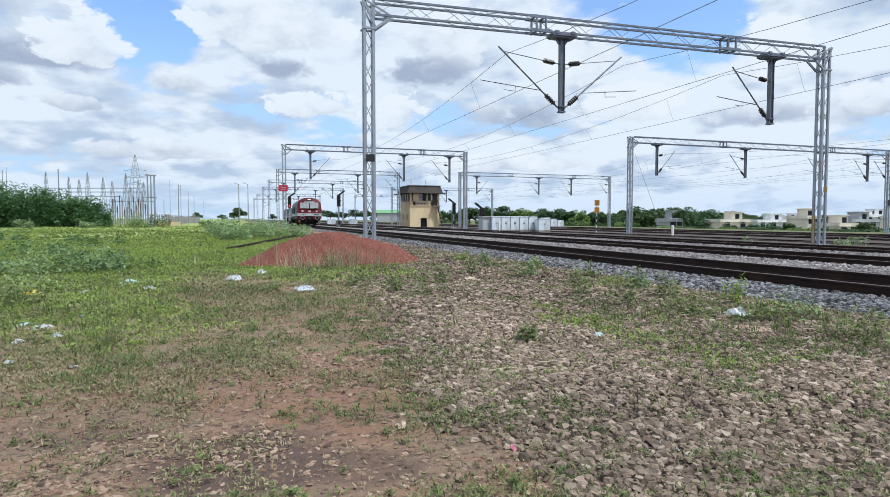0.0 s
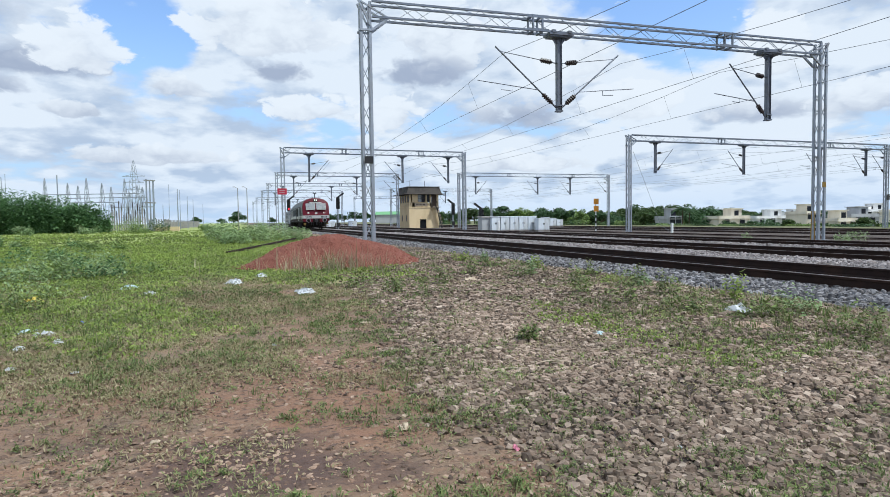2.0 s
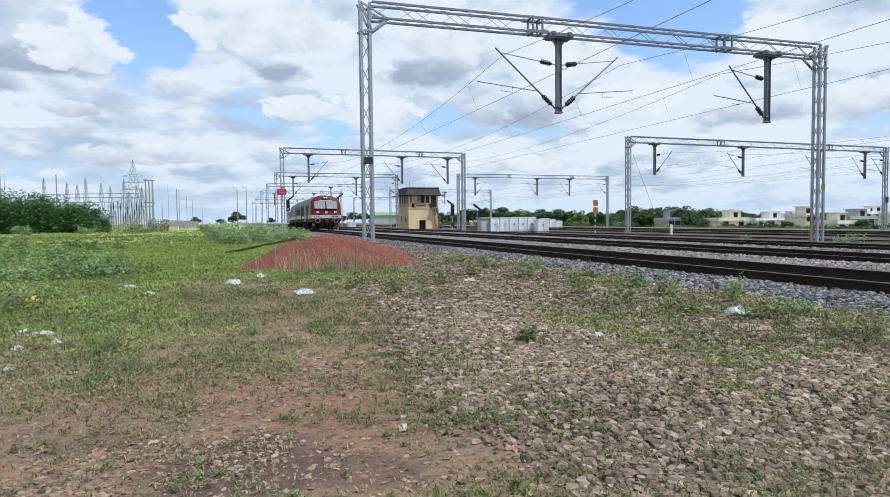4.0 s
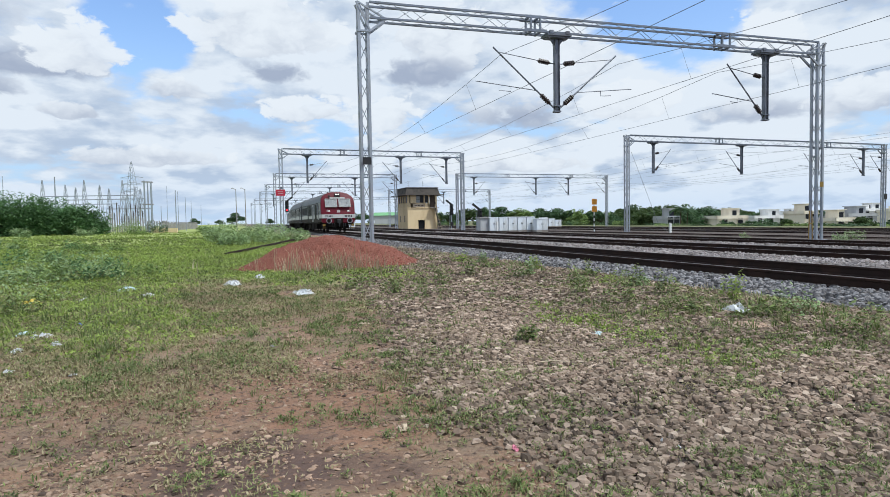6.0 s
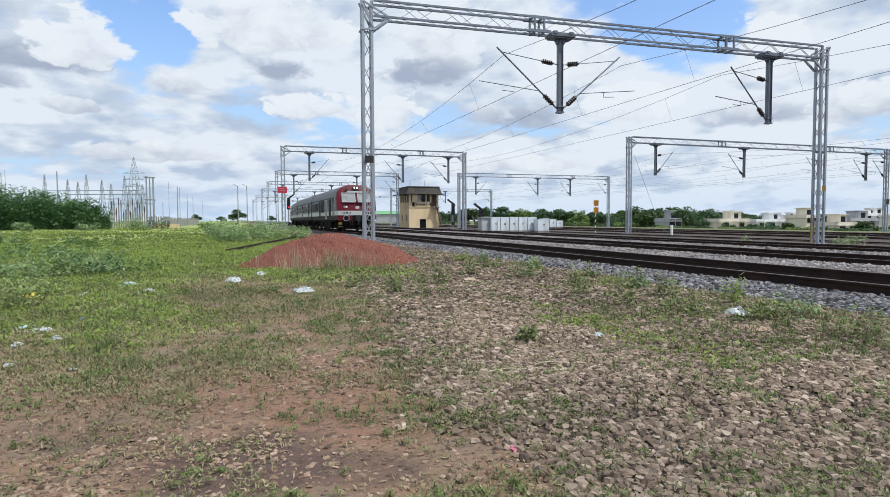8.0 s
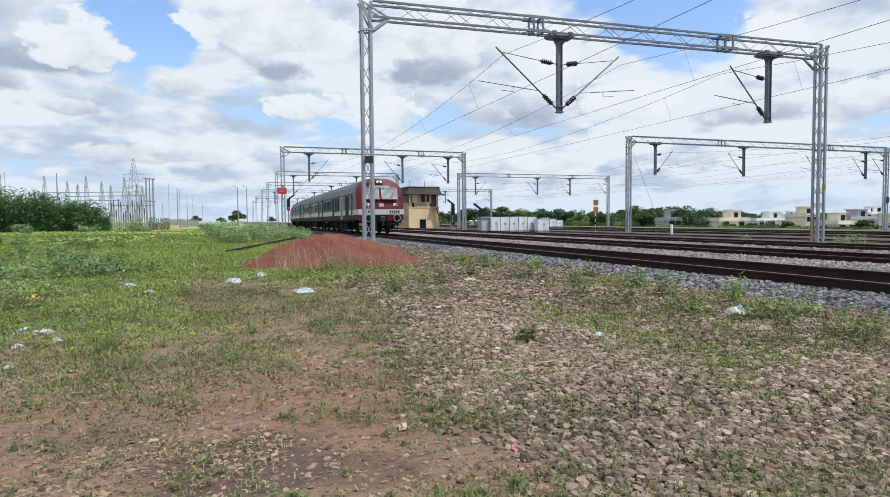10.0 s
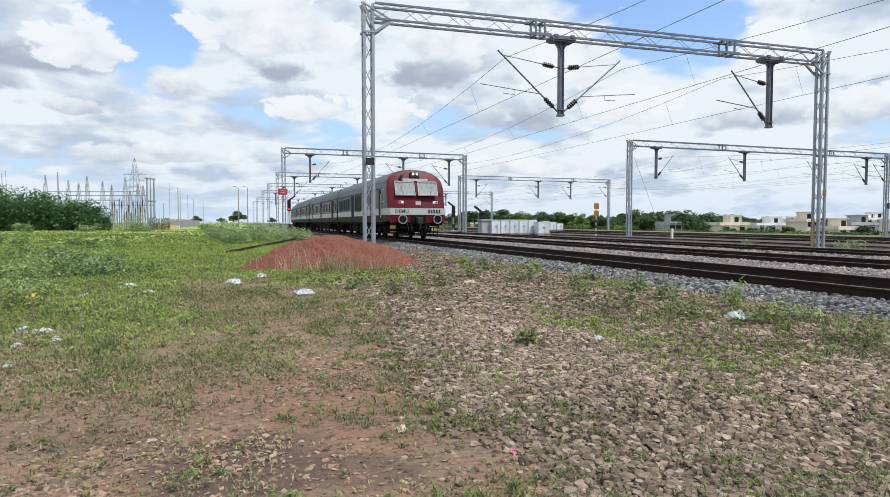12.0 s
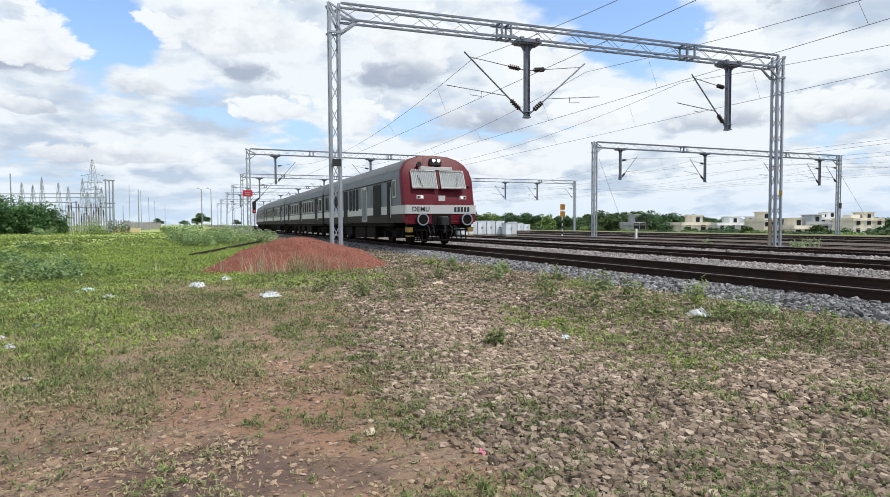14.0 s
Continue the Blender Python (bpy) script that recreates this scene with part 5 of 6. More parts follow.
while x_ < 1760:
    D_ = 330 + 60 * tr_rng.random() if x_ < 770 else 110 + 120 * tr_rng.random()
    skyline = 17 if x_ < 760 else np.interp(x_, [760, 830, 900, 955, 1010, 1060, 1150, 1205, 1290, 1400, 1500, 1760], [15, 18, 18, 22, 18, 15, 18, 18, 12, 6, 6, 7])
    top_ = 1.3 + (skyline * (0.55 + 0.6 * tr_rng.random())) * D_ / 1050
    if x_ > 770:
        D_ = max(D_ + (75 if x_ > 1235 else 0), (74 + 20 * tr_rng.random()) / ((x_ - 784) / 1050 * CH + SH))
        top_ = 1.3 + (skyline * (0.38 + 0.95 * tr_rng.random())) * D_ / 1050
    px, py = ahead((x_ - 784) / 1050 * D_, D_)
    g_ = float(ground_z(px, py))
    if px > 68.5 or x_ < 770:
        i_ = tr_rng.choice((0, 1, 1, 2, 3, 4, 4))
        plant_tree(px, py, g_, max(3.0, top_ - g_), variants[i_], ("leafy green tree", "dark green spreading tree", "bright green tree", "green tree", "dark green broad tree")[i_] + " in the belt beyond the yard",
                   wide=0.65 + 0.6 * tr_rng.random(), turn=360 * tr_rng.random())
    x_ += 6 + 7 * tr_rng.random() if x_ > 770 else 11 + 8 * tr_rng.random()
x_ = 1228
while x_ < 1660:
    D_ = 96 + 22 * tr_rng.random()
    px, py = ahead((x_ - 784) / 1050 * D_, D_)
    if px > 71:
        g_ = float(ground_z(px, py))
        plant_tree(px, py, g_, 1.3 + (9 * tr_rng.random() - 14) * D_ / 1050 - g_, variants[tr_rng.choice((1, 3, 4))], "dark green round tree between the houses", group="trees between the houses", wide=0.7 + 0.6 * tr_rng.random(), turn=360 * tr_rng.random())
    x_ += 34 + 56 * tr_rng.random()
for u_, d_, h_, k in ((-106, 255, 4.2, 1), (-98, 262, 3.4, 4), (-86.5, 250, 6.2, 1), (-90.5, 256, 4.4, 3), (-78, 270, 3.6, 1), (-112, 240, 3.2, 4)):
    plant_tree(*ahead(u_, d_), 0.0, h_, variants[k], "dark green tree far off beyond the meadow", group="trees beyond the meadow", turn=40 * k)
for x_, D_, up_ in ((812, 170, 13), (872, 165, 16), (893, 180, 14), (1003, 190, 13), (1203, 108, 26), (1214, 112, 17), (1275, 150, 18), (1311, 160, 15), (1375, 170, 11)):
    px, py = ahead((x_ - 784) / 1050 * D_, D_)
    g_ = float(ground_z(px, py))
    plant_tree(px, py, g_, max(4.0, 1.3 + up_ * D_ / 1050 - g_), palms[x_ % 2], "coconut palm with drooping fronds", "palm", "palms beyond the yard", turn=x_ * 37 % 360, wide=1.15)


def shrub(x, y, base, rx, ry, h, count, leaf, mat, label, lobes=7, group="", lift=0.25, flat=0.45):
    th = thing("shrub", label, "shrub", pose(x, y, base), group)
    s = Shape()
    blobs = []
    for i in range(lobes):
        a, r = 6.283 * (i + rng.random() * 0.5) / lobes, 0.25 + 0.55 * rng.random()
        p = (rx * r * math.cos(a), ry * r * math.sin(a), h * (lift + (0.85 - lift) * rng.random() * (1.1 - 0.5 * r)))
        s.tube([(p[0] * 0.15, p[1] * 0.15, -0.1), (p[0] * 0.5, p[1] * 0.5, p[2] * 0.6), p], 0.010 * h + 0.002, 5, 0.003)
        blobs.append((*p, rx * (0.26 + 0.16 * rng.random()), ry * (0.26 + 0.16 * rng.random()), h * flat * (0.4 + 0.4 * rng.random())))
    part("stem", s, BARK if h > 0.8 else WEED, th)
    part("foliage", mass("foliage", leaves(crown_points(count, blobs), leaf), QUAD, mat), None, th)
    return th


for u_, d_, rx, ry, h_ in ((-72, 92, 8, 5, 6.0), (-65, 90, 7, 5, 6.2), (-60, 90, 6, 4, 5.6), (-55.5, 91, 4.6, 4, 4.2), (-80, 95, 8, 5, 6.0)):
    shrub(*ahead(u_, d_), -0.1, rx, ry, h_, 17000, 0.40, LEAF_BUSH, "wide dark green thorny bush with layered feathery foliage", 34, "thorn bushes in the meadow", 0.06, 0.62)
for u_, d_, r_, h_ in ((-15.2, 41, 1.5, 1.5), (-13.6, 43, 1.7, 1.55), (-12.0, 40, 1.5, 1.3), (-17.0, 46, 1.7, 1.5), (-10.6, 43, 1.3, 1.0), (-19.5, 52, 1.6, 1.5), (-12.8, 36, 1.2, 1.0), (-14.4, 50, 1.8, 1.6)):
    shrub(*ahead(u_, d_), 0.0, r_, r_, h_ * 0.85, 1300, 0.16, LEAF_PALE, "pale green broad-leaved weed bush", 8, "pale weed bushes", 0.1, 0.8)
for u_, d_, r_, h_, m_ in ((-46.5, 88, 2.4, 2.2, LEAF_LIGHT), (-44, 92, 2.0, 1.8, LEAF_DARK), (-43, 84, 1.8, 1.2, LEAF_LIGHT), (-48, 80, 1.5, 1.3, LEAF_PALE), (-38, 95, 1.6, 1.0, LEAF_LIGHT), (-55, 78, 1.6, 1.2, LEAF_PALE)):
    shrub(*ahead(u_, d_), 0.0, r_, r_, h_, 900, 0.25, m_, "low green shrub in the meadow", 8, "meadow shrubs", 0.1, 0.8)
for k in range(46):
    y_ = 30 + 4.2 * k
    m_ = (LEAF_MID, LEAF_LIGHT, LEAF_DARK)[k % 3]
    shrub(69.0 + 3 * tr_rng.random(), y_, float(ground_z(70.5, y_)), 1.6 + tr_rng.random(), 1.8 + tr_rng.random(), (0.9 + 0.9 * tr_rng.random()) * (0.2 if y_ < 90 else 0.7), 420, 0.34, m_, "low green shrub on the bank of the yard", 6, "shrubs along the yard", 0.1, 0.8)

# ---------------------------------------------------------------- lineside equipment


def location_box(x, y, w, h, d, turn=0):
    th = thing("location_box", "pale grey steel equipment cabinet beside the tracks", "equipment cabinet", pose(x, y, float(ground_z(x, y)), 0, 0, turn), "equipment cabinets")
    part("plinth", Shape().box(0, 0, 0.08, w + 0.06, d + 0.06, 0.2), CONCRETE, th)
    part("body", Shape().box(0, 0, 0.16 + h / 2, w, d, h, chamfer=0.02), BOX_WHITE, th)
    part("lid", Shape().box(0, 0, 0.18 + h, w + 0.1, d + 0.1, 0.06, chamfer=0.015), BOX_WHITE, th)
    for s in (-1, 1):
        dr = part("door", Shape().box(s * w / 4, -d / 2 - 0.012, 0.18 + h / 2, w / 2 - 0.03, 0.02, h - 0.1), BOX_WHITE, th)
        part("handle", Shape().box(s * 0.06, -d / 2 - 0.04, 0.2 + h / 2, 0.03, 0.04, 0.14), BLACK, dr)
    return th


for k in range(5):
    location_box(22.35 + 0.93 * k, 50.2, 0.86, 1.22, 0.7)
location_box(26.7, 49.2, 1.15, 1.05, 0.8)
for k in range(3):
    location_box(37.3 - 6.9 + 1.15 * k + 13.6, 80.0, 1.05, 1.3 - 0.2 * k, 0.8)
for u_, d_ in ((-22.5, 118.0), (-18.2, 118.0)):
    location_box(*ahead(u_, d_), 1.6, 1.0, 0.9)
hut = thing("relay_hut", "small grey concrete hut beside the cabinets", "hut", pose(21.5, 50.6, 0))
part("wall", Shape().box(0, 0, 0.72, 0.8, 0.9, 1.44, chamfer=0.02), HOUSE_C, hut)
part("roof", Shape().box(0, 0, 1.50, 1.0, 1.1, 0.12, chamfer=0.02), FENCE, hut)


def colour_light_signal(x, y, top, lamp=True, arm=1):
    th = thing("colour_light_signal", "black hooded railway colour-light signal on a grey post" + (", showing red" if lamp else ""), "railway signal", pose(x, y, 0), "railway signals")
    z = top - 1.35
    part("post", Shape().tube([(0, 0, 0), (0, 0, z + 0.3)], 0.075, 10), GALV, th)
    part("foundation", Shape().box(0, 0, 0.12, 0.6, 0.6, 0.3, chamfer=0.04), CONCRETE, th)
    head = part("head", Shape().box(0, -0.14, z + 0.05, 0.42, 0.20, 1.45, chamfer=0.04), BLACK, th, "black signal head")
    for k in range(3):
        zz = z - 0.42 + 0.45 * k
        hood = Shape()
        for j in range(9):
            a, b = math.pi * j / 9 - 0.2, math.pi * (j + 1) / 9 - 0.1
            hood.beam((0.13 * math.cos(a), -0.36, zz + 0.13 * math.sin(a)), (0.13 * math.cos(b), -0.36, zz + 0.13 * math.sin(b)), 0.26, 0.012, (0, 0.02, 1))
        part("hood", hood, BLACK, head)
        on = lamp and k == 0
        part("lens", Shape().lathe((0, -0.23, zz), (0, -0.26, zz), [(0, 0.10), (1, 0.095)], 14), redm if on else DARK_GLASS, head, "lit red lens" if on else "unlit lens")
    if arm:
        ri = part("route_indicator", Shape().beam((0.0, -0.12, z + 0.72), (arm * 0.72, -0.12, z + 1.25), 0.19, 0.19), BLACK, th, "slanting black route indicator")
        for j in range(5):
            c_ = Vector((arm * 0.06, -0.25, z + 0.76)).lerp(Vector((arm * 0.68, -0.25, z + 1.22)), j / 4)
            part("lens", Shape().lathe(c_, c_ + Vector((0, -0.05, 0)), [(0, 0.06), (1, 0.055)], 10), DARK_GLASS, ri)
    lad = Shape()
    for s in (-0.17, 0.17):
        lad.tube([(s, 0.32, 0.1), (s, 0.22, z + 0.5)], 0.018, 5)
    for j in range(int(z / 0.3)):
        lad.tube([(-0.17, 0.32 - 0.1 * j * 0.3 / z, 0.3 + 0.3 * j), (0.17, 0.32 - 0.1 * j * 0.3 / z, 0.3 + 0.3 * j)], 0.012, 5)
    part("ladder", lad, GALV, th)
    bx = part("relay_box", Shape().box(0.02, -0.16, 0.85, 0.34, 0.26, 0.5, chamfer=0.03), BLACK, th, "black junction box")
    return th


colour_light_signal(6.35, 78.5, 4.75)
colour_light_signal(11.8, 73.5, 4.85, False)
colour_light_signal(25.9, 71.0, 3.95, False, -1)
colour_light_signal(22.6, 54.0, 2.95, False, -1)


def board_on_post(name, x, y, boards, mat, label, post, striped=False, pm=None):
    th = thing(name, label, "trackside sign", pose(x, y, float(ground_z(x, y))))
    part("post", Shape().tube([(0, 0, 0), (0, 0, post)], 0.05, 8), pm or GALV, th)
    for z, w, h in boards:
        part("board", Shape().box(0, -0.06, z, w, 0.03, h, chamfer=0.0), mat, th)
    if striped:
        for k in range(3):
            part("stripe", Shape().tube([(0, 0, 0.25 + 0.5 * k), (0, 0, 0.5 + 0.5 * k)], 0.056, 8), BLACK, th)
    return th


board_on_post("marker_board", 30.6, 46.3, [(2.72, 0.50, 0.50), (2.07, 0.50, 0.50)], ORANGE, "two square orange boards on a striped post", 2.92, True, WHITE)
rs_ = board_on_post("red_board", 4.15, 58.2, [(4.15, 0.86, 0.58)], RED_SIGN, "red rectangular board with illegible white marks on a post", 4.4)
for k in range(2):
    part("board_mark", Shape().box(0, -0.08, 4.24 - 0.18 * k, 0.5, 0.012, 0.035), CREAM, rs_)
for x, y, h in ((31.0, 36.8, 0.80), (26.5, 52.2, 0.9)):
    st_ = thing("white_post", "short white painted concrete post", "post", pose(x, y, float(ground_z(x, y))), "white posts")
    part("shaft", Shape().box(0, 0, h / 2, 0.16, 0.16, h, chamfer=0.02), WHITE, st_)
st_ = thing("white_post", "short white painted concrete post", "post", pose(19.9 + 1.7, 47.6, 0.0), "white posts")
part("shaft", Shape().box(0, 0, 0.55, 0.15, 0.15, 1.1, chamfer=0.02), WHITE, st_)
yg = thing("yellow_stake_pair", "pair of thin yellow painted steel stakes", "stakes", pose(22.9, 18.6, 0.1))
for s in (-0.1, 0.12):
    part("stake", Shape().tube([(s, 0, 0), (s * 0.6, 0, 1.35)], 0.022, 6), YELLOW, yg)
part("cross_bar", Shape().tube([(-0.09, 0, 0.8), (0.1, 0, 0.8)], 0.018, 6), YELLOW, yg)

# an old rail half sunk in the grass
old = thing("old_rail", "rusty disused rail half buried in grass", "rail", pose(0, 0, 0))
part("rail", Shape().beam((-0.4, 26.3, 0.06), (3.9, 43.0, 0.14), 0.09, 0.11), RAIL_RUST, old)

# ---------------------------------------------------------------- switchyard beyond the meadow


def lattice_mast(name, u, d, h, w, label, cat, arms=()):
    x, y = ahead(u, d)
    th = thing(name, label, cat, pose(x, y, -0.1, 0, 0, -19), "switchyard masts")
    s = Shape()
    n_ = max(5, int(h / 1.6))
    lv = []
    for i in range(n_ + 1):
        t = i / n_
        k = w / 2 * (1 - t) ** 0.8 + 0.05
        lv.append([(a * k, b * k, h * t) for a, b in ((-1, -1), (1, -1), (1, 1), (-1, 1))])
    for i in range(n_):
        for j in range(4):
            s.beam(lv[i][j], lv[i + 1][j], 0.09)
            s.beam(lv[i][j], lv[i + 1][(j + 1) % 4], 0.05)
    part("tower", s, GALV, th)
    for z, r in arms:
        part("crossarm", Shape().beam((-r, 0, z + 0.05), (0, 0, z + 0.7), 0.10).beam((r, 0, z + 0.05), (0, 0, z + 0.7), 0.10).beam((-r, 0, z), (r, 0, z), 0.11), GALV, th)
    return th


for x_, top in ((84, 303), (124, 312), (142, 317), (157, 304), (184, 313), (200, 320), (224, 306), (255, 321), (232, 330), (246, 318)):
    D_ = 135 + (x_ * 7) % 22
    lattice_mast("switchyard_mast", (x_ - 784) / 1050 * D_, D_, 1.4 + (386 - top) * D_ / 1050, 1.5, "grey tapered lattice steel mast of the switchyard", "lattice mast")
lattice_mast("transmission_tower", (241 - 784) / 1050 * 190, 190, 1.4 + 113 * 190 / 1050, 4.4, "grey lattice steel transmission tower with three crossarms", "pylon", ((16.6, 3.6), (14.6, 3.0), (12.4, 2.6)))
for z_, x0, x1, D_ in ((8.6, 86, 250, 142), (7.6, 120, 262, 140), (6.9, 86, 215, 150), (5.2, 200, 275, 135)):
    bm2 = thing("switchyard_beam", "thin grey busbar beam across the switchyard", "beam", None, "switchyard beams")
    a, b = ahead((x0 - 784) / 1050 * D_, D_), ahead((x1 - 784) / 1050 * D_, D_)
    part("bar", Shape().beam((*a, z_), (*b, z_), 0.12, 0.18), GALV, bm2)
for k in range(26):
    D_ = 118 + 14 * tr_rng.random()
    x_ = 196 + 4.1 * k
    h_ = 1.6 + 3.2 * tr_rng.random() if x_ < 262 else 2.4
    ip = thing("switchgear_post", "grey post with dark insulators in the switchyard", "switchgear", pose(*ahead((x_ - 784) / 1050 * D_, D_), -0.1), "switchgear posts")
    part("post", Shape().box(0, 0, h_ / 2, 0.22, 0.22, h_), FENCE, ip)
    if x_ < 262:
        part("insulator", Shape().lathe((0, 0, h_), (0, 0, h_ + 1.5), [(0, 0.06), (0.2, 0.11), (0.4, 0.07), (0.6, 0.11), (0.8, 0.07), (1, 0.10)], 8), INSUL, ip)
for x_, top, D_, w in ((106, 298, 110, 0.28), (262, 307, 105, 0.36), (268, 309, 106, 0.30), (274, 311, 105, 0.40), (301, 317, 130, 0.10), (316, 325, 120, 0.22), (320, 327, 122, 0.12), (333, 338, 140, 0.14), (343, 344, 150, 0.14),
                       (8, 300, 120, 0.20), (15, 295, 125, 0.14), (290, 352, 115, 0.14), (360, 352, 170, 0.12)):
    pl = thing("concrete_pole", "tall thin concrete pole", "pole", pose(*ahead((x_ - 784) / 1050 * D_, D_), -0.1), "poles near the switchyard")
    h_ = 1.4 + (386 - top) * D_ / 1050
    part("shaft", Shape().tube([(0, 0, 0), (0, 0, h_)], w / 2, 7, w / 3), GALV, pl)
hx = thing("pole_crossbeam", "grey crossbeam joining three concrete poles", "crossbeam")
for z_ in (9.0, 5.1):
    part("bar", Shape().beam((*ahead((258 - 784) / 1050 * 105, 105), z_), (*ahead((277 - 784) / 1050 * 105, 105), z_ - 0.1), 0.2), FENCE, hx)
for x_ in (422, 438):
    D_ = 105
    lp = thing("street_lamp", "slender steel street lamp with a short arm", "street lamp", pose(*ahead((x_ - 784) / 1050 * D_, D_), 0), "street lamps")
    part("pole", Shape().tube([(0, 0, 0), (0, 0, 7.4)], 0.10, 7, 0.06), FENCE, lp)
    part("arm", Shape().tube([(0, 0, 7.3), (-0.5, 0.2, 7.6)], 0.04, 6), FENCE, lp)
    part("lantern", Shape().box(-0.6, 0.2, 7.6, 0.4, 0.2, 0.12, chamfer=0.03), FENCE, lp)
fe = thing("boundary_fence", "grey precast concrete panel fence of the switchyard", "fence")
for k in range(34):
    D_ = 118 + 2.6 * k
    a = ahead(-55.5 - 0.86 * k, D_)
    part("post", Shape().box(a[0], a[1], 0.9, 0.18, 0.18, 2.4), FENCE, fe)
    b = ahead(-55.5 - 0.86 * (k + 1), D_ + 2.6)
    part("panel", Shape().beam((*a, 0.85), (*b, 0.85), 0.07, 1.8), FENCE, fe)
lw = thing("low_wall", "low tan brick wall", "wall")
a, b = ahead(-50.5, 104), ahead(-46.2, 104)
part("wall_body", Shape().beam((*a, 0.35), (*b, 0.35), 0.3, 0.9), TAN_WALL, lw)

# ---------------------------------------------------------------- houses below the bank


def house(x0, x1, top, D_, mat, floors, label, balcony=False, tank=False):
    u0, u1 = (x0 - 784) / 1050 * D_, (x1 - 784) / 1050 * D_
    cx, cy = ahead((u0 + u1) / 2, D_ + 4)
    g = float(ground_z(cx, cy))
    W, H, DP = u1 - u0, 1.3 + (386 - top) * D_ / 1050 - g, 8.0
    th = thing("house", label, "house", pose(cx, cy, g, 0, 0, -19.2), "houses beyond the yard")
    part("wall", Shape().box(0, 0, (H - 0.6) / 2, W, DP, H - 0.6), mat, th)
    par = Shape().box(0, -DP / 2 + 0.1, H - 0.3, W + 0.2, 0.2, 0.62).box(0, DP / 2 - 0.1, H - 0.3, W + 0.2, 0.2, 0.62).box(-W / 2, 0, H - 0.3, 0.2, DP, 0.62).box(W / 2, 0, H - 0.3, 0.2, DP, 0.62).box(0, 0, H - 0.62, W + 0.5, DP + 0.5, 0.14)
    part("roof", par, mat, th, "flat roof with a parapet")
    fh = (H - 0.6) / floors
    n_ = max(2, int(W / 2.2))
    for f in range(floors):
        for i in range(n_):
            x = -W / 2 + W * (i + 0.5) / n_
            z = fh * f + fh * 0.66
            wi = part("window", Shape().box(x, -DP / 2 - 0.02, z + 0.25, 1.05, 0.08, 1.35), DARK_GLASS, th, "dark window")
            part("shade", Shape().box(x, -DP / 2 - 0.25, z + 0.7, 1.5, 0.5, 0.08), mat, wi)
        if balcony:
            part("balcony", Shape().box(0, -DP / 2 - 0.6, fh * f + 0.12, W * 0.9, 1.2, 0.16).box(0, -DP / 2 - 1.15, fh * f + 0.6, W * 0.9, 0.08, 0.9), mat, th)
    part("roof_room", Shape().box(W * 0.28, 1.0, H + 0.45, W * 0.34, 4.0, 2.1).box(W * 0.28, 1.0, H + 1.55, W * 0.34 + 0.6, 4.6, 0.14), mat, th, "small room on the flat roof")
    part("roof_door", Shape().box(W * 0.28, -1.02, H + 0.35, 0.9, 0.06, 1.5), DARK_GLASS, th, "sheet painted dark for the unlit doorway on the roof")
    if tank:
        part("water_tank", Shape().lathe((W * 0.2, 0, H - 0.5), (W * 0.2, 0, H + 1.2), [(0, 0.8), (0.85, 0.8), (1, 0.4)], 14), BLACK, th, "black plastic roof tank")
        part("stair_head", Shape().box(-W * 0.2, 0, H + 0.2, W * 0.3, 3, 1.4), mat, th)
    return th


for a in ((1180, 1202, 385, 118, HOUSE_C, 2, "grey two-storey concrete house below the bank", False, False), (1203, 1238, 388, 160, HOUSE_B, 2, "cream flat-roofed house among trees", True, False),
          (1268, 1322, 386, 128, HOUSE_B, 2, "cream two-storey house with balconies", True, False), (1334, 1392, 387, 150, HOUSE_A, 2, "long white flat-roofed house", False, False),
          (1392, 1424, 386, 160, HOUSE_A, 2, "white flat-roofed house with roof tank", False, True), (1422, 1446, 380, 130, HOUSE_B, 3, "narrow tan house with open top floor", True, False),
          (1478, 1512, 393, 118, HOUSE_B, 2, "cream house with verandas", True, False), (1524, 1575, 378, 165, HOUSE_A, 3, "white three-storey flat-roofed house", False, True),
          (1500, 1550, 386, 128, HOUSE_C, 2, "grey two-storey house with dark balconies", True, False), (1590, 1650, 380, 150, HOUSE_B, 3, "cream three-storey house with roof tank", False, True),
          (985, 1012, 381, 260, HOUSE_A, 2, "distant white flat-roofed house", False, False), (1048, 1062, 384, 230, HOUSE_A, 2, "distant white flat-roofed house", False, False)):
    house(*a)
gs = thing("green_roofed_shed", "distant shed with a bright green sheet roof", "shed", pose(*ahead((688 - 784) / 1050 * 300, 300), 0, 0, 0, -19))
part("wall", Shape().box(0, 0, 2.2, 13, 8, 4.4), HOUSE_C, gs)
part("roof", Shape().add([(-7, -4.5, 4.3), (7, -4.5, 4.3), (7, 4.5, 4.3), (-7, 4.5, 4.3), (-7, 0, 5.9), (7, 0, 5.9)], [(3, 2, 1, 0), (0, 1, 5, 4), (2, 3, 4, 5), (0, 4, 3), (1, 2, 5)]), GREEN_ROOF, gs)
# ---------------------------------------------------------------- loose stones, weeds and litter underfoot


def field(count, d0, d1, half=0.82):
    """Places ahead, thinning out with distance."""
    d = d0 + (d1 - d0) * rng.random(count)
    u = (rng.random(count) * 2.2 - 1) * half * d
    return ahead_np(u, d), d


def ahead_np(u, d):
    return u * CH + d * SH, -u * SH + d * CH


(px, py), pd = field(380000, 2.2, 26)
zg, zv = zones(px, py)
keep = (rng.random(len(px)) < zg * (1 - 0.5 * zv) * np.clip(1.35 - pd / 24, 0.28, 1) * (0.45 + 0.55 * step(0.30, 0.55, smooth_noise(px, py, 0.7, 31)))) & (px < 7.3)
px, py, pd = px[keep], py[keep], pd[keep]
sz = (0.018 + 0.054 * rng.random(len(px)) ** 1.7) * (1 + 0.022 * pd)
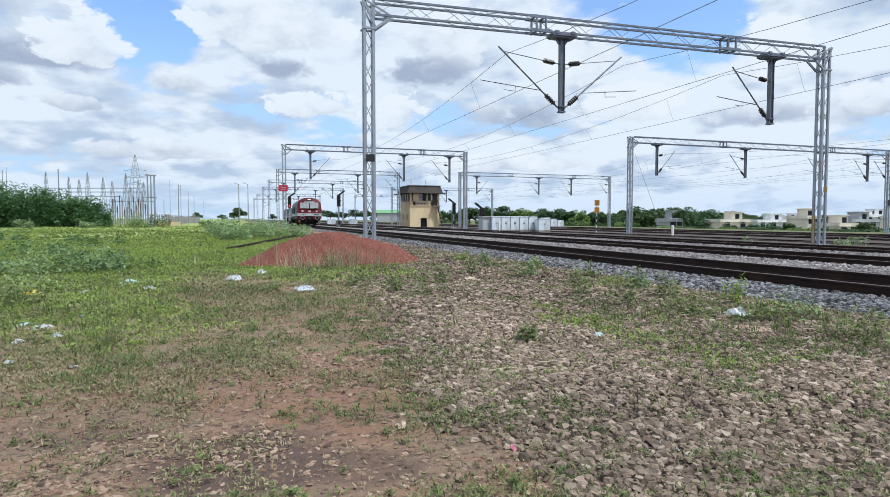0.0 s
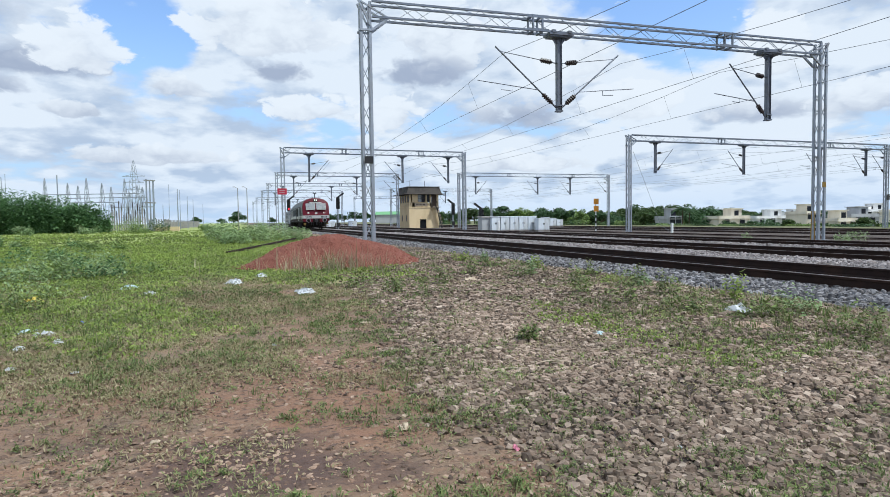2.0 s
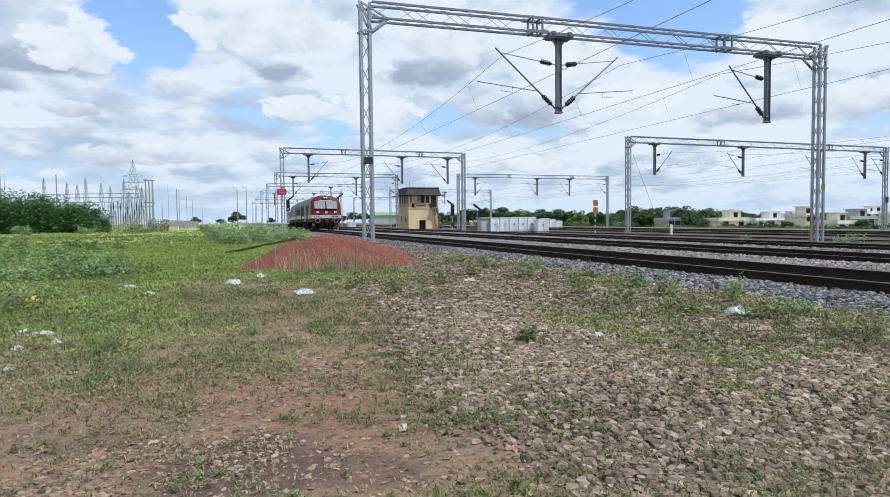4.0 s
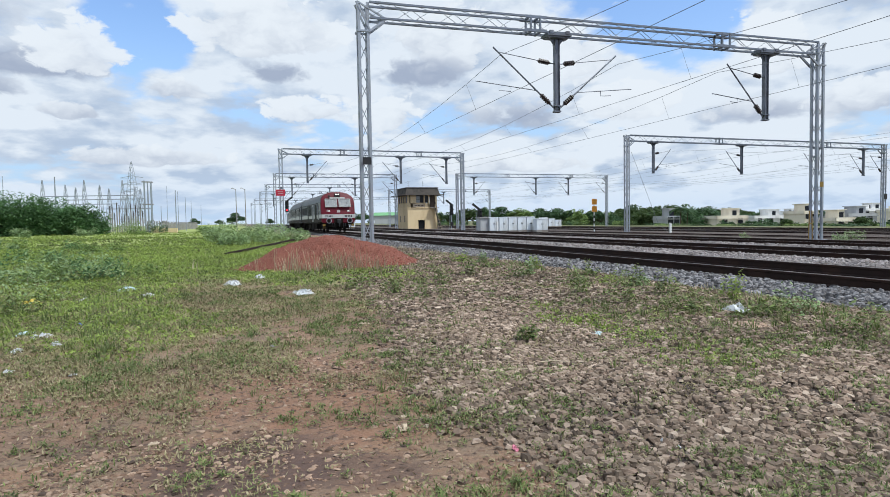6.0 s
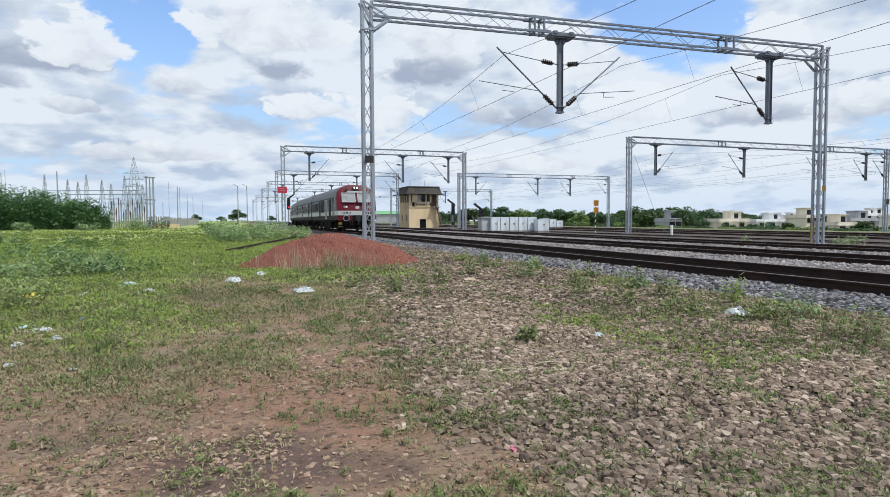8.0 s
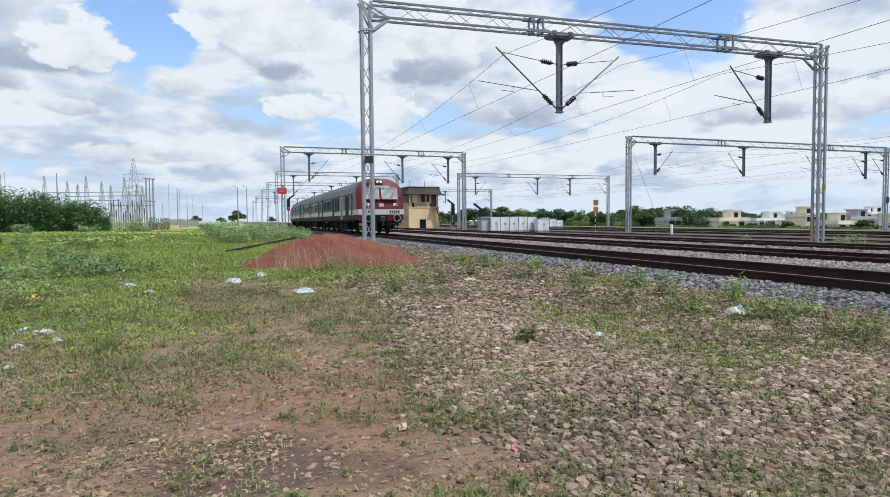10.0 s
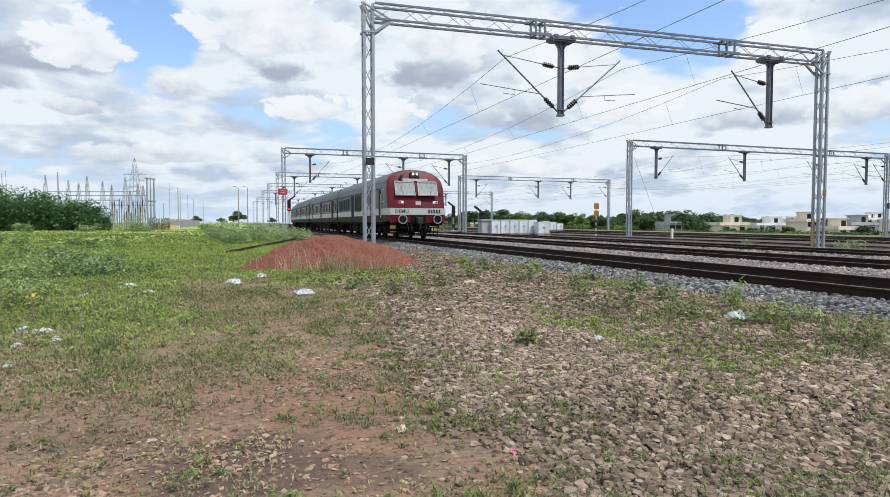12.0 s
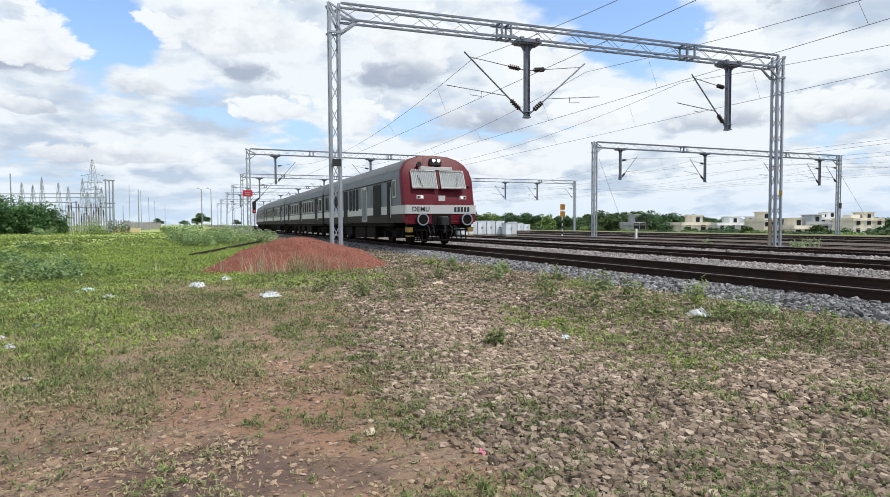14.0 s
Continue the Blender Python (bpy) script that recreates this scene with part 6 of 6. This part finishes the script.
BROWN_STONES = islands("path_stones", [(0.075, 0.054, 0.039), (0.18, 0.136, 0.10), (0.30, 0.23, 0.175), (0.12, 0.087, 0.063), (0.23, 0.164, 0.122), (0.41, 0.33, 0.26)], 0.95, 25, 0.4)
near_ = pd < 8.5
for mask, base, fs, nm in ((near_, LUMP, LUMP_F, "path_stones"), (~near_, BLOCK, BLOCK_F, "far_path_stones")):
    tagged(new(nm, mass(nm, stones(px[mask], py[mask], ground_z(px[mask], py[mask]) + sz[mask] * 0.22, sz[mask], 0.70, base, 0.36), fs, BROWN_STONES)),
           "pinkish-brown broken stones scattered over the ground", "stones", kind="stuff")
(px, py), pd = field(135000, 2.2, 12.5)
zg, zv = zones(px, py)
keep = (rng.random(len(px)) < (1 - zg) * (1 - 0.6 * zv) * (0.24 + 0.76 * step(0.42, 0.72, smooth_noise(px, py, 0.9, 33)))) & (px < 7)
px, py = px[keep], py[keep]
sz = 0.008 + 0.044 * rng.random(len(px)) ** 3.0
CLODS = islands("soil_clods", [(0.13, 0.080, 0.054), (0.22, 0.14, 0.096), (0.37, 0.27, 0.195), (0.18, 0.117, 0.083), (0.055, 0.037, 0.028)], 0.95, 25, 0.4)
tagged(new("soil_clods", mass("soil_clods", stones(px, py, ground_z(px, py) + sz * 0.07, sz, 0.40, LUMP, 0.40), LUMP_F, CLODS)),
       "small brown clods and stone chips on bare soil", "clods", kind="stuff")


def blades(x, y, z, height, width, lean, per):
    """Tufts of grass: narrow blades fanning from one foot."""
    n = len(x)
    x, y, z, height = (np.repeat(k, per) for k in (x, y, z, height))
    m = len(x)
    a = rng.random(m) * 6.283
    tilt = lean * rng.random(m)
    h = height * (0.5 + 0.7 * rng.random(m))
    dx, dy = np.cos(a), np.sin(a)
    w = np.broadcast_to(width, (n,)).repeat(per) * (0.6 + 0.8 * rng.random(m))
    off = 0.6 * height * rng.random(m)
    bx, by = x + dx * off, y + dy * off
    mx, my, mz = bx + dx * h * tilt * 0.45, by + dy * h * tilt * 0.45, z + h * 0.62
    tx, ty, tz = bx + dx * h * tilt * 1.1, by + dy * h * tilt * 1.1, z + h * (1 - 0.35 * tilt)
    sx, sy = -dy * w / 2, dx * w / 2
    return np.stack([np.stack([bx - sx, by - sy, z - 0.01], -1), np.stack([bx + sx, by + sy, z - 0.01], -1), np.stack([mx + sx * 0.8, my + sy * 0.8, mz], -1),
                     np.stack([tx, ty, tz], -1), np.stack([mx - sx * 0.8, my - sy * 0.8, mz], -1)], 1)


BLADE_F = [(0, 1, 2), (0, 2, 4), (4, 2, 3)]
def clumps(px, py, pd, per, spread, leaf, slim, tall):
    """Little cushions of leaves round each place."""
    n = len(px)
    big = 0.5 + rng.random(n)
    r = np.abs(rng.normal(size=n * per)) * np.repeat(spread * big * (1 + 0.03 * pd), per)
    a = rng.random(n * per) * 6.283
    x, y = np.repeat(px, per) + r * np.cos(a), np.repeat(py, per) + r * np.sin(a) * 0.8
    z = ground_z(x, y) + np.repeat(tall * big, per) * rng.random(n * per) * np.exp(-r / np.repeat(spread * 2 * big, per)) + 0.008
    return leaves(np.stack([x, y, z], -1), np.repeat(leaf + 0.0022 * pd, per), None, -0.25, slim)


# green carpet of the meadow edge
(px, py), pd = field(60000, 4.5, 36)
zg, zv = zones(px, py)
lump = step(0.25, 0.6, smooth_noise(px, py, 0.6, 41))
keep = (rng.random(len(px)) < zv * (0.35 + 0.65 * lump)) & (px < 4.2)
px, py, pd = px[keep], py[keep], pd[keep]
tagged(new("meadow_weeds", mass("meadow_weeds", clumps(px, py, pd, 9, 0.06, 0.030, 0.5, 0.07), QUAD, MEADOW)), "dense low green weeds at the meadow edge", "weeds", kind="stuff")
# cushions of small weeds on soil and gravel
(px, py), pd = field(20000, 2.3, 22)
zg, zv = zones(px, py)
lump = step(0.45, 0.70, smooth_noise(px, py, 0.5, 42)) * step(0.30, 0.55, smooth_noise(px, py, 1.9, 45))
u_, d_ = plan_uv(px, py)
bare = 1 - 0.72 * step(4.6, 3.6, d_) * step(0.1, -0.6, u_)
keep = (rng.random(len(px)) < np.maximum(0.50 * zv, 0.66 * lump + 0.05 + 0.16 * step(3.8, 4.8, d_) * step(0.6, -0.3, u_)) * bare) & (px < 7.3)
px, py, pd = px[keep], py[keep], pd[keep]
tagged(new("low_weeds", mass("low_weeds", clumps(px, py, pd, 34, 0.050, 0.024, 0.24, 0.055), QUAD, WEED)), "small cushions of grey-green weeds", "weeds", kind="stuff")
# withered weeds between them
(px, py), pd = field(60000, 2.6, 20)
u_, d_ = plan_uv(px, py)
dry = step(3.2, 5.2, d_) * step(18, 12, d_) * (0.35 + 0.65 * step(1.0, -0.6, u_ + 0.1 * d_)) + 0.10
keep = (rng.random(len(px)) < dry * step(0.22, 0.55, smooth_noise(px, py, 0.8, 47))) & (px < 7.2)
px, py, pd = px[keep], py[keep], pd[keep]
tagged(new("withered_weeds", mass("withered_weeds", clumps(px, py, pd, 10, 0.065, 0.026, 0.26, 0.03), QUAD, OLIVE)), "withered olive-brown weeds among the stones", "weeds", kind="stuff")
# grass tufts
(px, py), pd = field(26000, 4.0, 60)
zg, zv = zones(px, py)
lump = step(0.42, 0.7, smooth_noise(px, py, 0.8, 43))
keep = (rng.random(len(px)) < np.maximum(zv * (0.25 + 0.75 * lump), 0.10 * lump)) & (px < 7.3)
px, py, pd = px[keep], py[keep], pd[keep]
hh = (0.03 + 0.10 * rng.random(len(px)) ** 2) * (1 + 0.012 * pd)
tagged(new("grass_tufts", mass("grass_tufts", blades(px, py, ground_z(px, py), hh, 0.0045 + 0.0008 * pd, 0.9, 12), BLADE_F, WEED)), "short green grass tufts", "grass", kind="stuff")
# meadow further left
count = 26000
d_ = 18 * np.exp(rng.random(count) * math.log(110 / 18))
u_ = (rng.random(count) * 1.25 - 0.95) * d_
px, py = ahead_np(u_, d_)
keep = (px < 4.6) & ~((np.abs(px - HX) < 2.2) & (np.abs(py - HY) < 2.2))
px, py, d_ = px[keep], py[keep], d_[keep]
rag = smooth_noise(px, py, 5.0, 44)
hh = (0.05 + 0.14 * rag * rng.random(len(px))) * (1 + 0.006 * d_)
tagged(new("meadow_grass", mass("meadow_grass", blades(px, py, ground_z(px, py), hh, 0.008 + 0.0007 * d_, 1.2, 8), BLADE_F, MEADOW)), "ragged green meadow grass beyond the path", "grass", kind="stuff")
# dry stalks before the heap and along the ballast
k = 190
su, sd = rng.normal(size=k) * 0.85 - 3.05, 15.9 + rng.normal(size=k) * 0.6
dx_, dy_ = ahead_np(su, sd)
k2 = 420
vx, vy = 6.6 + rng.normal(size=k2) * 0.35, 3 + 24 * rng.random(k2)
k3 = 60
mu, md = -4 - 9 * rng.random(k3), 13 + 12 * rng.random(k3)
mx_, my_ = ahead_np(mu, md)
px, py = np.concatenate([dx_, vx, mx_]), np.concatenate([dy_, vy, my_])
hh = np.concatenate([0.25 + 0.55 * rng.random(k), 0.06 + 0.16 * rng.random(k2), 0.2 + 0.3 * rng.random(k3)])
ww = np.concatenate([np.full(k, 0.013), np.full(k2, 0.009), np.full(k3, 0.010)])
tagged(new("dry_grass", mass("dry_grass", blades(px, py, ground_z(px, py), hh, ww, 0.95, 3), BLADE_F, DRY)), "pale dry grass stalks in front of the heap", "dry grass", kind="stuff")
# taller single weeds
for u_, d_, h_, r_ in ((2.55, 8.4, 0.34, 0.30), (3.1, 7.6, 0.30, 0.32), (2.2, 9.6, 0.36, 0.25), (-0.05, 11.9, 0.42, 0.20), (0.9, 6.3, 0.22, 0.14), (3.7, 6.9, 0.22, 0.3), (-6.9, 9.6, 0.75, 0.4), (-7.2, 10.6, 0.6, 0.5),
                           (-6.4, 8.9, 0.35, 0.4), (-2.6, 12.3, 0.35, 0.5), (-1.7, 11.4, 0.30, 0.35), (-2.9, 15.3, 0.45, 0.35), (0.6, 13.6, 0.35, 0.3), (1.6, 12.6, 0.40, 0.35), (2.6, 11.4, 0.35, 0.3), (3.2, 10.2, 0.35, 0.3), (-0.9, 10.4, 0.25, 0.25)):
    x, y = ahead(u_, d_)
    shrub(x, y, float(ground_z(x, y)), r_, r_, h_, 240, 0.045 + 0.002 * d_, WEED if h_ < 0.5 else LEAF_PALE, "small leafy green weed plant", 7, "leafy weeds", 0.1, 0.9)


weed_rng = random.Random(11)
for k in range(26):
    d_ = 13 + 22 * weed_rng.random() ** 1.3
    u_ = -(0.50 + 0.26 * weed_rng.random()) * d_
    x, y = ahead(u_, d_)
    shrub(x, y, float(ground_z(x, y)), 0.35 + 0.4 * weed_rng.random(), 0.4, 0.35 + 0.55 * weed_rng.random() ** 2, 330, 0.07 + 0.0015 * d_, (LEAF_PALE, LEAF_BUSH, LEAF_LIGHT)[k % 3],
          "tall grey-green weed in the meadow", 8, "tall meadow weeds", 0.1, 0.9)


def scrap(name, u, d, sx, sy, h, mat, label, category, turn=0.0, seed=1):
    """A crumpled sheet of litter."""
    x, y = ahead(u, d)
    r = np.random.default_rng(seed)
    n_ = 9
    gx, gy = np.meshgrid(np.linspace(-1, 1, n_), np.linspace(-1, 1, n_))
    rr = np.clip(1 - np.maximum(abs(gx), abs(gy)) ** 2, 0, 1)
    z = (r.random((n_, n_)) * 0.8 + 0.2) * h * (0.25 + 0.75 * rr)
    jx, jy = (r.random((n_, n_)) - 0.5) * 0.3, (r.random((n_, n_)) - 0.5) * 0.3
    v = np.stack([(gx + jx) * sx / 2 * (0.8 + 0.2 * r.random()), (gy + jy) * sy / 2, z], -1).reshape(1, -1, 3)
    a, b = np.meshgrid(np.arange(n_ - 1), np.arange(n_ - 1), indexing="ij")
    q = (a * n_ + b).ravel()
    me = mass(name, v, np.stack([q, q + 1, q + n_ + 1, q + n_], -1), mat)
    ob = new(name, me)
    ob.matrix_basis = pose(x, y, float(ground_z(x, y)) + 0.004, 0, 0, turn)
    so = ob.modifiers.new("thick", "SOLIDIFY")
    so.thickness = 0.003
    return tagged(ob, label, category, "scattered litter")


AQUA = surface("pale_blue_plastic", (0.38, 0.50, 0.53), 0.4, 0, 8, 0.2, (0.5, 0.54, 0.55), 0.5, 8.0)
YPLAST = surface("yellow_plastic", (0.55, 0.42, 0.06), 0.4, 0, 8, 0.2)
PINK = surface("pink_plastic", (0.62, 0.22, 0.30), 0.4, 0, 8, 0.2)
BLUEP = surface("blue_plastic", (0.10, 0.14, 0.45), 0.4, 0, 8, 0.2)
SLATE = surface("dark_slate", (0.14, 0.135, 0.14), 0.85, 0, 8, 0.3)


def px_scrap(x, y, w, h, mat, what, label, turn=0, tall=0.05, seed=1):
    d = 1365.0 / (y - 386)
    scrap(what, (x - 784) / 1050 * d, d, w * d / 1050, h, tall, mat, label, what.replace("_", " "), turn, seed)


LITTER = [(537, 513, 34, 0.40, PLASTIC, "plastic_bag", "crumpled whitish plastic bag on the weeds", 10, 0.12), (226, 501, 36, 0.45, AQUA, "plastic_bag", "crumpled pale blue plastic bag in the grass", 0, 0.10),
          (262, 512, 24, 0.3, PLASTIC, "plastic_bag", "crumpled whitish plastic bag in the grass", 30, 0.08), (411, 494, 22, 0.35, PLASTIC, "plastic_bag", "white plastic bag among weeds", 50, 0.16),
          (459, 483, 18, 0.3, PLASTIC, "plastic_bag", "white plastic bag among weeds", 20, 0.12), (1304, 573, 34, 0.30, PLASTIC, "plastic_bag", "crumpled white plastic bag on the grass", 15, 0.13),
          (1053, 594, 28, 0.16, AQUA, "paper_scrap", "pale blue and white paper scrap", 25, 0.04), (40, 580, 32, 0.25, AQUA, "plastic_bag", "pale blue plastic scrap in the grass", 0, 0.06),
          (70, 586, 34, 0.22, PLASTIC, "plastic_bag", "grey plastic scrap in the grass", 20, 0.06), (148, 517, 20, 0.25, PLASTIC, "plastic_bag", "white plastic scrap in the grass", 0, 0.06),
          (55, 520, 34, 0.3, YPLAST, "plastic_bag", "crumpled yellow plastic bag in grass", 12, 0.10), (95, 602, 16, 0.10, PLASTIC, "paper_cup", "crushed off-white paper cup", 40, 0.06), (24, 612, 20, 0.12, PLASTIC, "paper_cup", "crushed off-white cup in grass", 10, 0.05),
          (1338, 783, 28, 0.05, PLASTIC, "paper_scrap", "off-white paper scrap on the stones", 25, 0.02), (711, 729, 20, 0.04, STICK, "wood_chip", "pale wood chip on stones", 30, 0.02), (908, 790, 12, 0.07, PINK, "plastic_scrap", "pink plastic scrap on stones", 0, 0.03),
          (1185, 810, 8, 0.04, BLUEP, "plastic_scrap", "small dark blue plastic scrap", 0, 0.02), (1172, 781, 10, 0.03, PLASTIC, "paper_scrap", "small white paper scrap", 0, 0.02), (1200, 792, 8, 0.03, PLASTIC, "paper_scrap", "small white paper scrap", 40, 0.02),
          (1435, 832, 62, 0.10, SLATE, "slate_piece", "flat dark slate piece among stones", -20, 0.02), (1384, 672, 16, 0.05, PLASTIC, "paper_scrap", "small grey paper scrap", 0, 0.02), (205, 593, 32, 0.05, STICK, "wood_chip", "pale wood strip on the soil", 8, 0.03),
          (707, 757, 24, 0.07, STICK, "stone_chip", "rounded pale brown stone", 0, 0.05), (478, 606, 9, 0.05, PLASTIC, "paper_scrap", "small white scrap on the soil", 0, 0.03), (260, 768, 18, 0.03, STICK, "wood_chip", "pale chip on the soil", 0, 0.02),
          (122, 655, 14, 0.05, PLASTIC, "paper_scrap", "small white scrap on the soil", 0, 0.02), (8, 648, 20, 0.08, PLASTIC, "paper_scrap", "white scrap on the soil", 0, 0.03), (104, 570, 9, 0.08, PLASTIC, "paper_scrap", "white scrap in the grass", 0, 0.05),
          (140, 560, 12, 0.08, BLUEP, "plastic_scrap", "blue plastic scrap in the grass", 0, 0.05), (828, 496, 34, 0.18, STICK, "wood_piece", "bent pale piece of wood on the gravel", 8, 0.10), (1205, 500, 14, 0.2, PLASTIC, "paper_scrap", "white scrap by the ballast", 0, 0.05),
          (640, 566, 22, 0.05, STICK, "wood_chip", "pale chip on the gravel", -20, 0.03), (505, 588, 20, 0.12, CLODS, "clod", "reddish clod of earth", 0, 0.05), (1330, 596, 60, 0.35, CLODS, "clod", "crumbled brown clod of earth", 0, 0.06)]
for i, (x, y, w, h, m, what, lab, turn, tall) in enumerate(LITTER):
    px_scrap(x, y, w, h, m, what, lab, turn, tall, i + 3)
for u_, d_, l_, a_ in ((1.05, 5.25, 0.42, -6), (0.62, 5.1, 0.5, 12)):
    x, y = ahead(u_, d_)
    sk = thing("stick", "thin pale dry stick on the stones", "stick", pose(x, y, float(ground_z(x, y)) + 0.02, 0, 0, a_ - 19))
    part("branch", Shape().tube([(-l_ / 2, 0, 0), (-l_ / 6, 0.02, 0.012), (l_ / 5, -0.015, 0.004), (l_ / 2, 0.01, 0.01)], 0.008, 6, 0.004), STICK, sk)
sh = scrap("plastic_sheet", 8.5, 11.1, 0.42, 0.3, 0.22, PLASTIC, "torn white plastic sheet caught between the tracks", "plastic sheet", 10, 77)
sh.location.z = 0.06
for x, y, r_, h_ in ((23.0, 17.4, 0.35, 0.4), (24.6, 18.0, 0.5, 0.5), (22.4, 21.5, 0.3, 0.3), (12.0, 9.0, 0.2, 0.2)):
    shrub(x, y, float(ground_z(x, y)) if x > 20 else 0.05, r_, r_, h_, 260, 0.09, LEAF_PALE, "small leafy plant between the tracks", 7, "plants between the tracks", 0.1, 0.9)
# leafy weeds along the foot of the ballast
for k in range(13):
    x, y = 5.9 + 1.0 * tr_rng.random(), 3.2 + 1.05 * k
    r_ = 0.14 + 0.18 * tr_rng.random()
    shrub(x, y, float(ground_z(x, y)), r_, r_, 0.16 + 0.26 * tr_rng.random(), 260, 0.05 + 0.0016 * y, (MEADOW, WEED, LEAF_PALE)[k % 3], "small leafy weed at the foot of the ballast", 7, "leafy weeds", 0.1, 0.9)
# the same ground beside and behind the standpoint
k = 22000
px, py = -8 + 15 * rng.random(k), -8 + 12 * rng.random(k)
u_, d_ = plan_uv(px, py)
out_ = (d_ < 2.2) | (np.abs(u_) > 0.82 * d_)
zg, zv = zones(px, py)
st_ = out_ & (rng.random(k) < 0.15 + 0.85 * zg)
sz = 0.020 + 0.045 * rng.random(st_.sum()) ** 1.4
tagged(new("loose_stones", mass("loose_stones", stones(px[st_], py[st_], ground_z(px[st_], py[st_]) + sz * 0.03, sz, 0.6, BLOCK, 0.26), BLOCK_F, BROWN_STONES)), "flat brown stones scattered on the soil", "stones", kind="stuff")
wd_ = out_ & (rng.random(k) < 0.07)
tagged(new("sparse_weeds", mass("sparse_weeds", clumps(px[wd_], py[wd_], np.full(wd_.sum(), 3.0), 24, 0.05, 0.024, 0.24, 0.055), QUAD, WEED)), "sparse cushions of grey-green weeds on soil", "weeds", kind="stuff")


# ---------------------------------------------------------------- movement
def front_at(t):
    ts, ys = zip(*FRONT)
    return float(np.interp(t, ts, ys))


def motions():
    """The train rolls in over the crossover on to the first track; its leading wheels turn."""
    for car, back in CARS:
        rows = []
        for t, y in FRONT:
            a, b = y + back + 2.9, y + back + 14.2
            turn = math.atan2(line_x(b) - line_x(a), b - a)
            rows.append((t, pose(line_x(a) - 2.9 * math.sin(turn), a - 2.9 * math.cos(turn), RAIL_TOP, 0, 0, -math.degrees(turn))))
        walk(car, rows)
    for w in wheelsets[:4]:
        home = w.matrix_basis.translation.copy()
        walk(w, [(k * 0.1, Matrix.Translation(home) @ Matrix.Rotation((FRONT[0][1] - front_at(k * 0.1)) / 0.455, 4, "X")) for k in range(141)])


motions()
